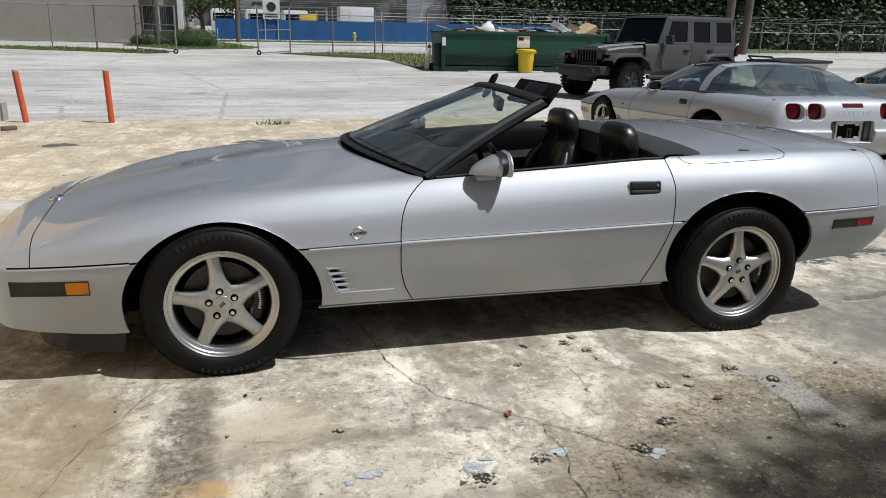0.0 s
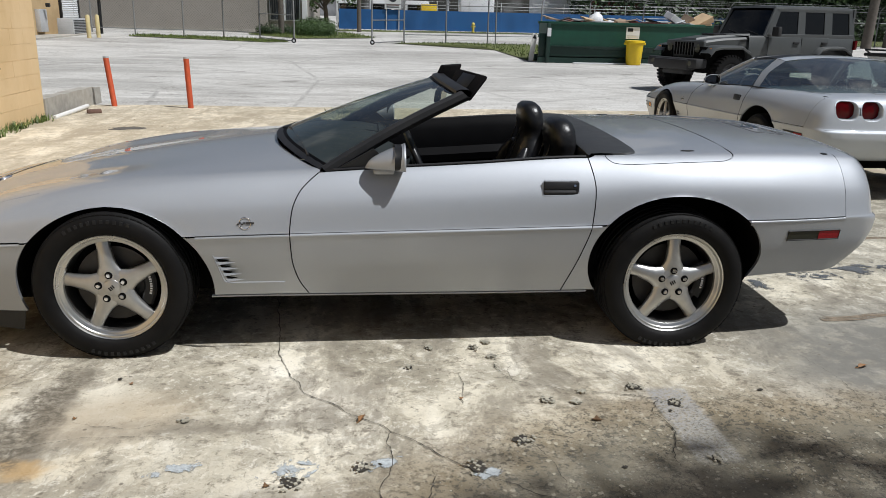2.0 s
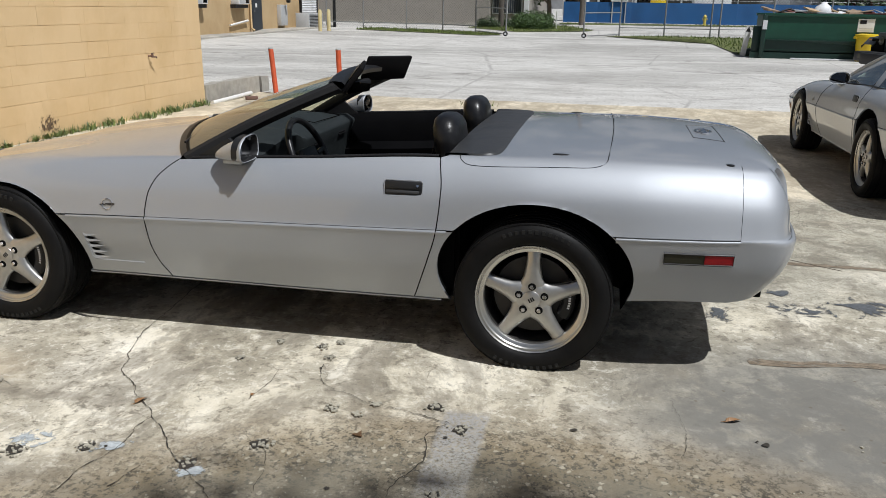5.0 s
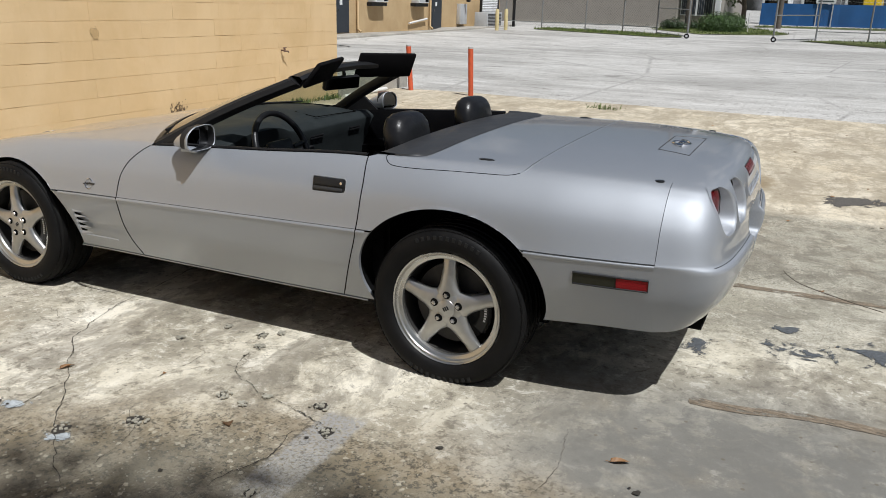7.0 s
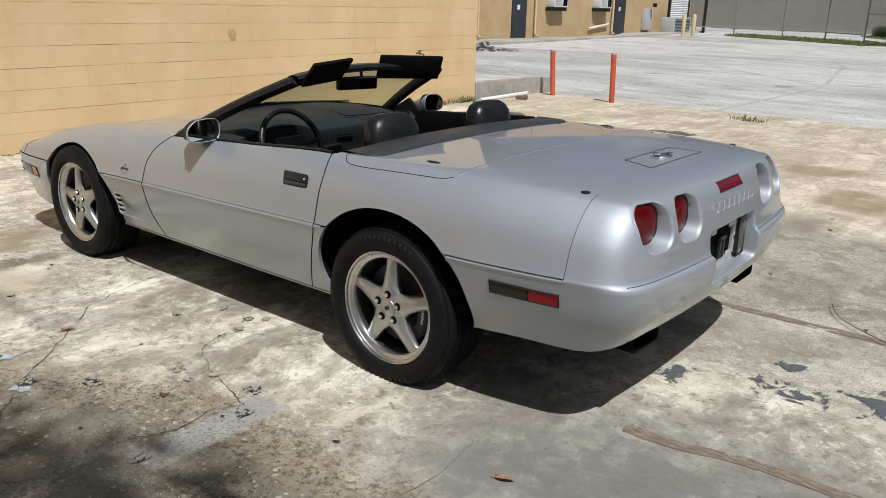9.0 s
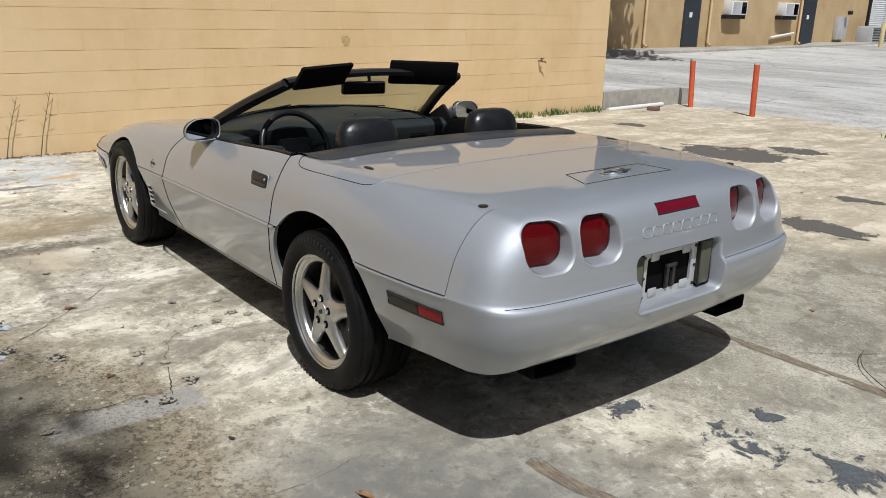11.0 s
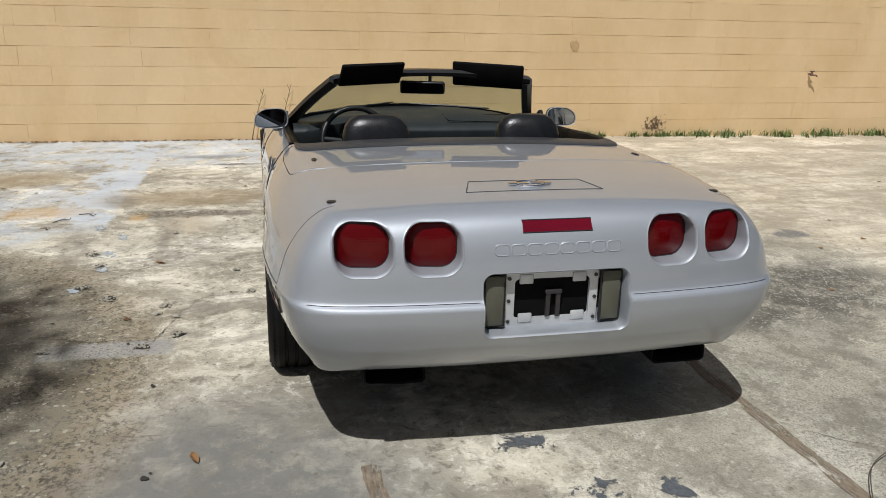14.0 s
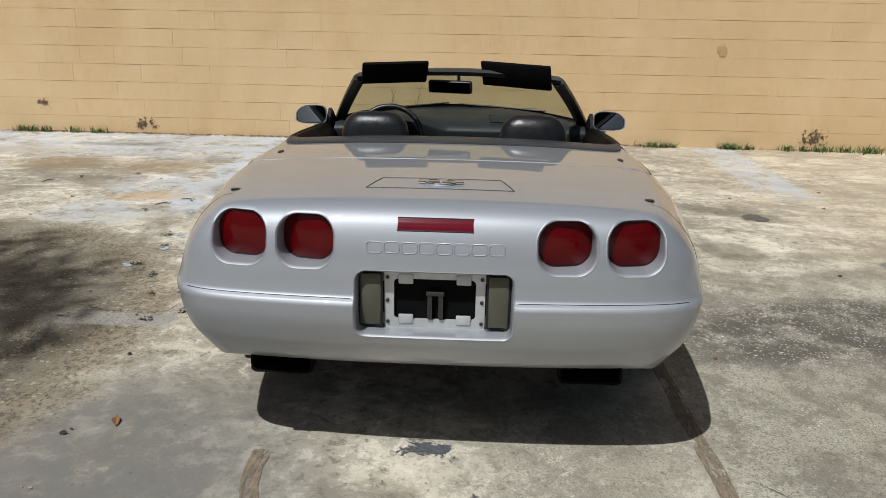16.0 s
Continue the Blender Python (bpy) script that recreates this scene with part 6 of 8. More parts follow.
def stain(name, outlines, mat, label, dz=0.016):
    s = Soup()
    for o in outlines:
        c = (sum(p[0] for p in o) / len(o), sum(p[1] for p in o) / len(o))
        pts = lay([c] + list(o), dz)
        s.add(pts, [(0, i + 1, (i + 1) % len(o) + 1) for i in range(len(o))])
    return tagged(part(name, s, mat), label, "stain", "", "stuff")


def crack_path(points, seed, wob=0.018):
    pts = catmull([(x, y, 0) for x, y in points], 16)
    return [(p.x + wob * noise.noise(Vector((p.x * 9, p.y * 9, seed))) + 0.4 * wob * noise.noise(Vector((p.x * 40, p.y * 40, seed))), p.y + wob * noise.noise(Vector((p.x * 9, p.y * 9, seed + 5))) + 0.4 * wob * noise.noise(Vector((p.x * 40, p.y * 40, seed + 5)))) for p in pts]


def ribbon(path, width, seed, dz=0.0165, even=False):
    rows = []
    for i, (x, y) in enumerate(path):
        a, b = path[max(0, i - 1)], path[min(len(path) - 1, i + 1)]
        d = Vector((b[0] - a[0], b[1] - a[1], 0)).normalized()
        n = Vector((-d.y, d.x, 0))
        w = width * (0.35 + 2.2 * abs(noise.noise(Vector((x * 22, y * 22, seed)))))
        if even:
            w = width * (0.9 + 0.2 * noise.noise(Vector((x * 9, y * 9, seed))))
        if i in (0, len(path) - 1):
            w *= 0.2
        rows.append([(x + n.x * w, y + n.y * w, float(ground_z(x, y)) + dz), (x - n.x * w, y - n.y * w, float(ground_z(x, y)) + dz)])
    return rows


CRACKS = (
    ([(0.50, 3.9), (0.56, 3.39), (0.59, 3.14), (0.68, 2.91), (0.77, 2.75), (0.94, 2.59), (1.05, 2.48), (1.15, 2.40), (1.25, 2.27), (1.37, 2.17), (1.60, 2.0)], 0.0032),
    ([(1.50, 3.02), (1.57, 2.86), (1.76, 2.77), (2.0, 2.71), (2.1, 2.67)], 0.0028),
    ([(1.05, 2.48), (1.04, 2.23), (0.98, 1.9)], 0.003),
    ([(1.35, 2.95), (1.34, 2.68)], 0.002),
    ([(2.1, 2.67), (2.06, 2.55), (2.07, 2.42), (2.0, 2.2)], 0.0035),
    ([(1.42, 2.45), (1.58, 2.30), (1.60, 2.12)], 0.0015),
    ([(0.94, 2.59), (0.55, 2.45), (0.1, 2.5), (-0.3, 2.42)], 0.0012),
    ([(-0.3, 3.2), (-0.6, 2.6), (-0.9, 1.4)], 0.0015),
    ([(3.3, 5.1), (3.9, 6.0), (4.1, 6.6)], 0.002),
    ([(2.9, 3.05), (2.95, 2.8), (2.92, 2.6)], 0.0014),
    ([(2.95, 4.62), (3.02, 4.72), (3.18, 4.78)], 0.002),
    ([(1.9, 3.3), (0.9, 2.9), (0.3, 3.0)], 0.001),
    ([(1.18, 2.23), (1.17, 2.14), (1.15, 2.06)], 0.002),
    ([(1.57, 2.86), (1.55, 2.96), (1.60, 3.05)], 0.0012),
    ([(0.45, 2.56), (0.30, 2.60), (0.09, 2.56), (-0.1, 2.62)], 0.0012),
)
cr = Soup()
for k, (pts, w) in enumerate(CRACKS):
    cr.grid(ribbon(crack_path(pts, k * 1.7, 0.024), w * 0.5, k))
tagged(part("cracks", cr, CRACK), "dark dirt-filled cracks in the concrete", "crack", "", "stuff")
PITS = [(1.51, 2.39, 0.045), (1.66, 2.68, 0.03), (1.33, 2.23, 0.05), (0.72, 2.18, 0.05), (0.95, 2.25, 0.035), (1.24, 3.21, 0.022), (1.44, 3.2, 0.03), (1.51, 3.1, 0.022), (2.04, 2.78, 0.04), (1.14, 3.01, 0.02), (2.15, 2.23, 0.03), (1.5, 3.26, 0.02), (1.77, 2.66, 0.02), (1.82, 2.75, 0.02), (2.16, 2.64, 0.05), (0.3, 2.6, 0.02), (3.05, 2.3, 0.03)]
rng = random.Random(4)
for _ in range(60):
    PITS.append((rng.uniform(-2.5, 6), rng.uniform(1.0, 3.0) if rng.random() < 0.5 else rng.uniform(5.2, 12), rng.uniform(0.006, 0.022)))
stain("pits", [ragged((x, y), r * 0.72, i * 0.37, 0.8, 14, i, 0.7) for i, (x, y, r) in enumerate(PITS)], CRACK, "small dark broken-out pits in the concrete", 0.0175)
chips = Soup()
for x, y, r in PITS[:17]:
    for _ in range(22):
        a, q = rng.uniform(0, 6.28), rng.uniform(0, 1.1) * r
        px, py, e = x + q * math.cos(a), y + q * math.sin(a), rng.uniform(0.002, 0.006)
        chips.box((-e, -e, 0), (e, e * rng.uniform(0.6, 1), e * 0.8), Matrix.Translation((px, py, float(ground_z(px, py)) + 0.0175)) @ Matrix.Rotation(rng.uniform(0, 3), 4, "Z"))
for _ in range(2400):
    px, py, e = rng.gauss(2.65, 0.75), rng.gauss(1.75, 0.42), rng.uniform(0.001, 0.003) * (2 if rng.random() < 0.06 else 1)
    chips.box((-e, -e, 0), (e, e * 0.8, e * 0.8), Matrix.Translation((px, py, float(ground_z(px, py)) + 0.012)) @ Matrix.Rotation(rng.uniform(0, 3), 4, "Z"))
for _ in range(1100):
    px, py, e = rng.gauss(1.7, 0.7), rng.gauss(6.15, 0.42), rng.uniform(0.0015, 0.0045)
    if py > 5.25:
        chips.box((-e, -e, 0), (e, e * 0.8, e * 0.7), Matrix.Translation((px, py, float(ground_z(px, py)) + 0.012)) @ Matrix.Rotation(rng.uniform(0, 3), 4, "Z"))
tagged(part("gravel_chips", chips, GRAVEL), "loose pale gravel chips on the concrete", "gravel", "", "stuff")
TARWORN, PALEWORN, OILSHADEWORN = worn("flaking_tar_paint", (0.095, 0.102, 0.11), 0.36, 7.0, 0.8, 0.27, 1.0), worn("flaking_pale_paint", (0.40, 0.43, 0.44), 0.40, 18.0), worn("oiled_concrete", (0.11, 0.10, 0.088), 0.50, 3.2)
for x, y, rx, ry, tn in ((3.20, 4.04, 0.20, 0.10, 1.4), (3.66, 4.20, 0.30, 0.20, 0.4), (3.95, 4.32, 0.28, 0.22, 0.2), (4.25, 4.35, 0.25, 0.2, 0.2), (4.1, 4.0, 0.16, 0.1, 0.2), (3.55, 4.45, 0.12, 0.08, 0.4)):
    mark("tar_patch", "flaking dark paint patch on the concrete", TARWORN, x, y, rx, ry, tn, 0.016, "dark paint patches")
for x, y, rx, ry, tn in ((0.72, 2.25, 0.22, 0.10, 0.1), (0.35, 2.28, 0.16, 0.08, 0.4), (1.02, 2.28, 0.14, 0.07, 0.4), (1.36, 2.19, 0.12, 0.08, 0.2), (0.1, 2.1, 0.2, 0.08, 0.2)):
    mark("pale_paint", "flakes of pale blue paint on the concrete", PALEWORN, x, y, rx, ry, tn, 0.0158, "pale paint flakes")
# the broad patch at (0, 9.75) is a soft shadow put into the colour
for x, y, rx, ry, tn in ((-0.25, 6.3, 0.28, 0.13, 0.3), (0.0, 9.75, 0.95, 0.85, 0.3), (0.25, 10.6, 0.5, 0.4, 0.2), (-2.2, 10.6, 0.4, 0.25, 0.3), (2.2, 7.4, 0.6, 0.28, 0.1), (3.9, 7.7, 0.45, 0.3, 0.6), (1.9, 8.6, 0.35, 0.2, 0.2)):
    mark("oil_patch", "dark oily patch on the concrete", OILSHADEWORN, x, y, rx, ry, tn, 0.0156, "oily patches")
jt = Soup()
for pts, w in (([(2.0, 5.0), (2.5, 5.0), (3.0, 5.01), (3.5, 5.03), (4.4, 5.05), (6, 5.1)], 0.034), ([(3.25, 3.50), (3.45, 3.51), (3.7, 3.57), (4.2, 3.58), (5.5, 3.6)], 0.032), ([(-3.5, 5.1), (-1, 5.05), (0, 5.02)], 0.02)):
    jt.grid(ribbon(crack_path(pts, 3.3, 0.006), w, 7, 0.0152, True))
tagged(part("slab_joints", jt, JOINT), "brown filled joints between concrete slabs", "joint", "", "stuff")
litter = Soup()
for _ in range(140):
    px, py = (rng.uniform(-3.4, 8), rng.uniform(0.8, 12.5))
    if -1.2 < px < 3.6 and 3.1 < py < 5.0:
        continue
    a, e = rng.uniform(0, 6.28), rng.uniform(0.008, 0.028)
    z = float(ground_z(px, py)) + 0.016
    litter.add([(px + e * math.cos(a + k) * (1 if k % 2 else 0.45), py + e * math.sin(a + k) * (1 if k % 2 else 0.45), z + 0.004 * (k % 2)) for k in range(6)], [(0, 1, 2, 3, 4, 5)])
tagged(part("leaf_litter", litter, DRY), "scattered dry brown leaves and bits", "leaves", "", "stuff")


def fallen_leaf(x, y, r, turn):
    s = Soup()
    rows = []
    for i in range(7):
        q = i / 6
        w = r * 0.42 * math.sin(math.pi * min(1, q * 0.95 + 0.03)) ** 0.8
        rows.append([(-r + 2 * r * q, -w, 0.004 + 0.010 * math.sin(3 * q)), (-r + 2 * r * q, 0, 0.002 + 0.004 * q), (-r + 2 * r * q, w, 0.006 + 0.008 * math.cos(2 * q))])
    s.grid(rows)
    s.tube([(-r, 0, 0.003), (-r * 1.5, 0.004, 0.004)], 0.0012, 5)
    tagged(part("fallen_leaf", s, DRY, m=Matrix.Translation((x, y, float(ground_z(x, y)) + 0.014)) @ Matrix.Rotation(turn, 4, "Z")), "curled orange-brown fallen leaf on the concrete", "leaf", "fallen leaves")


fallen_leaf(0.945, 2.58, 0.028, 1.2)
fallen_leaf(3.12, 2.93, 0.032, 0.4)

tagged(part("wire_piece", Soup().tube(catmull([(3.49, 5.36, 0.018), (3.53, 5.25, 0.020), (3.61, 5.14, 0.018), (3.81, 4.99, 0.020), (3.98, 4.90, 0.018)], 6), 0.002, 6), BARK), "thin dark bent wire lying on the concrete", "wire")
for x, y, a, l in ((-1.0, 0.72, 0.5, 0.13), (-0.8, 0.55, 2.2, 0.10), (-0.25, 1.95, 1.0, 0.14), (-0.1, 1.82, 1.9, 0.12), (0.1, 1.75, 0.6, 0.10)):
    tagged(part("twig", Soup().tube([(-l / 2, 0, 0.004), (0, 0.02, 0.012), (l * 0.4, 0.0, 0.010), (l / 2, 0.025, 0.02)], [0.003, 0.004, 0.003, 0.0015], 6).tube([(0, 0.02, 0.012), (l * 0.25, 0.035, 0.018)], [0.002, 0.001], 5), BARK, m=Matrix.Translation((x, y, float(ground_z(x, y)) + 0.013)) @ Matrix.Rotation(a, 4, "Z")), "small dry forked twig on the concrete", "twig", "fallen twigs")
drift = Soup()
for _ in range(900):
    py, px = rng.uniform(-1.5, 6.4), -3.59 + abs(rng.gauss(0, 0.035))
    a, e, z = rng.uniform(0, 6.28), rng.uniform(0.008, 0.022), float(ground_z(px, py)) + 0.014
    drift.add([(px + e * math.cos(a + k) * (1 if k % 2 else 0.45), py + e * math.sin(a + k) * (1 if k % 2 else 0.45), z + rng.uniform(0, 0.016)) for k in range(6)], [(0, 1, 2, 3, 4, 5)])
tagged(part("leaf_drift", drift, DRY), "dry brown leaves swept against the foot of the wall", "leaves", "", "stuff")

# ---- yellow building: carcass, and the wall's blocks further down ----
WALL_X, WALL_END = -3.61, 11.6
wall = tagged(part("wall_west", Soup().box((WALL_X - 9, -13, -0.4), (WALL_X - 0.012, WALL_END - 0.012, 4.4)), OCHRE), "ochre painted concrete block wall", "wall", "", "structure")
tagged(part("roof_west", Soup().box((WALL_X - 9.0, -13.0, 4.4), (WALL_X - 0.02, WALL_END - 0.02, 4.5)), OLDCONC), "flat roof of the yellow building", "roof", "", "structure")
tap = thing("wall_tap", "brass hose tap on a short pipe on the wall", "tap", Matrix.Translation((WALL_X + 0.004, 10.13, 0.74)))
part("pipe", Soup().tube([(0, 0, 0), (0.05, 0, 0), (0.07, 0.01, -0.005)], 0.011, 10), BRICKRED, tap, "", 50)
part("valve", Soup().tube([(0.06, 0.0, -0.02), (0.06, 0.0, 0.03)], 0.016, 10).tube([(0.065, -0.035, 0.038), (0.065, 0.035, 0.038)], 0.007, 8).tube([(0.065, 0.01, -0.01), (0.085, 0.05, -0.012), (0.09, 0.06, -0.03)], 0.010, 8), BRICKRED, tap, "", 50)

# low concrete kerb wall that carries on from the corner, with a pipe at its foot
kz = float(ground_z(-3.6, 12.8))
kerb = Soup()
krows = []
for i in range(13):
    y = 11.6 + 2.35 * i / 12
    hgt = 0.30 + 0.02 * noise.noise(Vector((0, y * 3, 0))) - 0.03 * (i > 10)
    krows.append([(-3.58 + 0.012 * noise.noise(Vector((1, y * 4, 0))), y, kz - 0.1), (-3.585 + 0.012 * noise.noise(Vector((2, y * 4, 0))), y, kz + hgt), (-3.80, y, kz + hgt - 0.01), (-3.82, y, kz - 0.1)])
kerb.grid(krows)
kerb.f += [(0, 1, 2, 3), tuple(reversed(range(48, 52)))]
tagged(part("kerb_wall", kerb, OLDCONC, smooth=30), "low crumbling cast concrete kerb wall at the corner", "kerb", "", "structure")
tagged(part("pipe", Soup().tube([(-3.5, 11.62, kz + 0.03), (-3.48, 12.3, kz + 0.045), (-3.50, 13.0, kz + 0.05)], 0.035, 12), WHITEPIPE, smooth=50), "white plastic pipe lying at the kerb wall", "pipe")
tagged(part("brick_lump", Soup().box((-0.10, -0.05, 0), (0.10, 0.05, 0.06), None, 0.012), BRICKRED, m=Matrix.Translation((-3.19, 12.37, float(ground_z(-3.2, 12.4)) + 0.012)) @ Matrix.Rotation(0.5, 4, "Z"), smooth=40), "broken dark brick lying on the concrete", "brick")
for (x0, y0), (x1, y1), tp in (((-3.18, 13.36), (-3.28, 13.42), 0.715), ((-1.94, 13.22), (-1.965, 13.2), 0.74)):
    ps = thing("bollard", "orange painted steel post leaning slightly, grey cap", "post", group="posts by the drive")
    part("post", Soup().tube([(x0, y0, -0.2), (x1, y1, tp - 0.02)], 0.044, 18), ORANGE, ps, "", 50)
    part("cap", Soup().tube([(x1, y1, tp - 0.025), (x1, y1, tp)], 0.046, 18), GALV, ps, "grey cap", 50)


# ---- plants ----
def blades(centres, hgt, count, seed, spread, name, label, mat=None):
    rr, s = random.Random(seed), Soup()
    for cx, cy in centres:
        for _ in range(count):
            x, y = cx + rr.gauss(0, spread[0]), cy + rr.gauss(0, spread[1])
            a, l, h2 = rr.uniform(0, 6.28), rr.uniform(0.02, 0.10), hgt * rr.uniform(0.4, 1.2)
            w = rr.uniform(0.004, 0.009)
            z = float(ground_z(x, y)) + 0.008
            dx, dy = math.cos(a), math.sin(a)
            s.add([(x - dy * w, y + dx * w, z), (x + dy * w, y - dx * w, z), (x + dx * l * 0.4 + dy * w * 0.8, y + dy * l * 0.4 - dx * w * 0.8, z + h2 * 0.6), (x + dx * l * 0.4 - dy * w * 0.8, y + dy * l * 0.4 + dx * w * 0.8, z + h2 * 0.6), (x + dx * l, y + dy * l, z + h2)], [(0, 1, 2, 3), (3, 2, 4)])
    return tagged(part(name, s, mat or BLADE), label, "grass", "", "stuff")


rg = random.Random(8)
blades([(WALL_X + rg.uniform(0.02, 0.18), rg.uniform(8.2, 11.5)) for i in range(34)], 0.10, 16, 3, (0.035, 0.05), "wall_grass", "green weeds and grass along the foot of the wall")
blades([(WALL_X + rg.uniform(0.02, 0.07), y + rg.uniform(-0.06, 0.06)) for y in (6.1, 6.3, 6.45, 7.0, 7.05, 7.1, 7.2, 7.3, 7.7, 7.95, 8.1, 8.25, 8.4, 8.6, -1.0, -1.1, -1.2, -1.3, -2.0, -0.55, -0.3)], 0.075, 34, 5, (0.03, 0.05), "wall_weeds", "low green weeds at the foot of the wall")
blades([(0.52, 12.72), (0.40, 12.75), (0.62, 12.70)], 0.09, 22, 6, (0.10, 0.05), "grass_tuft", "tuft of grass growing from a joint")
tall = Soup()
for y, top in ((3.05, 0.55), (3.35, 0.60)):
    tall.tube([(WALL_X + 0.06, y, -0.05), (WALL_X + 0.05, y + 0.05, 0.2), (WALL_X + 0.04, y + 0.16, top)], [0.006, 0.004, 0.002], 6)
    for k in range(5):
        q = 0.4 + 0.12 * k
        tall.tube([(WALL_X + 0.05, y + 0.16 * q, top * q), (WALL_X + 0.08, y + 0.16 * q + (0.05 if k % 2 else -0.03), top * q + 0.07)], [0.003, 0.001], 5)
tagged(part("dry_weeds", tall, BARK), "tall dry weed stalks against the wall", "weeds")


def leaf_cloud(lobes, count, size, seed):
    rr, s = random.Random(seed), Soup()
    v, f = [], []
    for _ in range(count):
        c, r = rr.choices(lobes, [l[1] ** 2 for l in lobes])[0]
        d = Vector((rr.gauss(0, 1), rr.gauss(0, 1), rr.gauss(0, 1) * 0.8)).normalized()
        p = Vector(c) + d * r * (rr.uniform(0.55, 1.08))
        n = (d + Vector((rr.uniform(-0.9, 0.9), rr.uniform(-0.9, 0.9), rr.uniform(-0.4, 0.9)))).normalized()
        a = n.cross(Vector((0.3, 0.8, 0.5))).normalized() * size * rr.uniform(0.5, 1.3)
        b = n.cross(a).normalized() * size * rr.uniform(0.3, 0.7)
        k = len(v)
        v += [tuple(p - a), tuple(p + b * 0.9 + n * size * 0.1), tuple(p + a), tuple(p - b)]
        f.append((k, k + 1, k + 2, k + 3))
    s.v, s.f = v, f
    return s


def tree_kind(seed, hgt, count, size, low=0.25, spread=1.0):
    rr = random.Random(seed)
    trunk, lobes = Soup(), []
    lean = [(0, 0, -0.3), (0.1, 0.05, hgt * 0.22), (0.05, 0.2, hgt * 0.45), (0.2, 0.1, hgt * 0.75)]
    trunk.tube(catmull(lean, 4), [0.26 * (1 - 0.75 * i / 12) for i in range(13)], 10)
    for k in range(9):
        a = k * 2.4 + rr.uniform(0, 0.6)
        z0 = hgt * rr.uniform(low, low + 0.3)
        r = hgt * rr.uniform(0.22, 0.36) * spread
        end = (r * math.cos(a), r * math.sin(a), z0 + hgt * rr.uniform(0.12, 0.35))
        trunk.tube([(0.05, 0.1, z0), (end[0] * 0.5, end[1] * 0.5, (z0 + end[2]) / 2 + 0.2), end], [0.10, 0.07, 0.03], 7)
        lobes.append((end, hgt * rr.uniform(0.13, 0.2)))
        lobes.append(((end[0] * 1.2, end[1] * 1.2, end[2] - hgt * 0.12), hgt * rr.uniform(0.09, 0.15)))
    lobes.append(((0.2, 0.1, hgt * 0.82), hgt * 0.18))
    tm = auto_smooth(trunk.mesh("trunk"), 60)
    tm.materials.append(BARK)
    return tm, leaf_cloud(lobes, count, size, seed + 1).mesh("crown")


KINDS = [tree_kind(11, 8.0, 5200, 0.16), tree_kind(23, 9.5, 6000, 0.18), tree_kind(37, 7.0, 4200, 0.15)]
for k, (a, b) in enumerate(KINDS):
    b.materials.append((LEAF, LEAF_DARK, LEAF)[k])


def tree(x, y, k, turn, size=1.0, label="leafy broad tree with a spreading crown"):
    t0 = thing("tree", label, "tree", Matrix.Translation((x, y, float(ground_z(x, y)))) @ Matrix.Rotation(turn, 4, "Z") @ Matrix.Diagonal((size, size, size, 1)), "trees round the lot")
    part("trunk", KINDS[k][0], None, t0)
    part("crown", KINDS[k][1], None, t0)


# tall ones behind the ochre wall
tree(-13.0, 4.0, 1, 0.4, 1.3)
tree(-12.0, 12.0, 0, 2.0, 1.35)
tree(-15.0, 19.0, 1, 3.0, 1.5)
# the one that shades the apron, its crown over the drive
shade = thing("tree", "tall leafy tree shading the concrete apron", "tree", Matrix.Translation((7.6, -2.8, -0.02)), "trees round the lot")
rr = random.Random(64)
lobes, limb = [], Soup()
limb.tube(catmull([(0, 0, -0.2), (-0.05, 0.06, 2.2), (0.04, 0.0, 4.4), (-0.1, 0.1, 6.6)], 4), [0.22 * (1 - 0.05 * i) for i in range(13)], 10)
for dx, dy, r in ((-1.65, 2.2, 0.5), (-1.0, 2.35, 0.5), (-0.4, 2.25, 0.5), (0.05, 1.95, 0.5), (-1.95, 1.55, 0.6), (-1.2, 1.55, 0.8), (-0.3, 1.35, 0.8), (-2.2, 0.8, 0.7), (0.4, 0.9, 0.8), (-0.9, 0.25, 0.9), (0.3, -0.2, 0.9)):
    end = (dx, dy, 8.3 + rr.uniform(-0.3, 0.5))
    lobes.append((end, r))
    limb.tube([(-0.05, 0.05, 5.0 + rr.uniform(0, 1.2)), (dx * 0.45, dy * 0.45, 7.2), end], [0.08, 0.05, 0.015], 7)
part("trunk", limb, BARK, shade, "", 60)
part("crown", leaf_cloud(lobes, 4600, 0.085, 65), LEAF, shade)
# beyond the fences
rr = random.Random(9)
for i in range(15):
    tree(24 + i * 4.3 + rr.uniform(-1, 1), 74 + rr.uniform(-3, 5) - i * 0.7, 1 if i % 3 else 0, rr.uniform(0, 6), rr.uniform(1.3, 2.0), "dark leafy tree in the belt beyond the fence")
tree(-2.3, 61, 2, 1.0, 0.8)
under = Soup()
lob = [((20 + i * 2.4, 69 + 1.5 * noise.noise(Vector((i, k, 0))) - i * 0.42 + k * 0.8, 1.2 + 2.3 * k), 2.0 + 0.7 * noise.noise(Vector((i, 5, k)))) for i in range(28) for k in range(3)]
tagged(part("undergrowth", leaf_cloud(lob, 90000, 0.25, 77), LEAF_DARK), "dense dark undergrowth along the fence", "bushes", "", "stuff")
hedge = thing("hedge_bush", "clipped round green bush on the verge", "bush", Matrix.Translation((-2.42, 51.0, 0.12)))
part("foliage", leaf_cloud([((-0.80, 0, 0.45), 0.62), ((0.70, 0, 0.45), 0.66), ((0, 0.1, 0.52), 0.70), ((-0.4, 0.1, 0.55), 0.62), ((0.4, 0.1, 0.55), 0.62), ((-0.2, -0.3, 0.35), 0.6), ((0.35, -0.3, 0.35), 0.6)], 15000, 0.05, 5), LEAF, hedge)
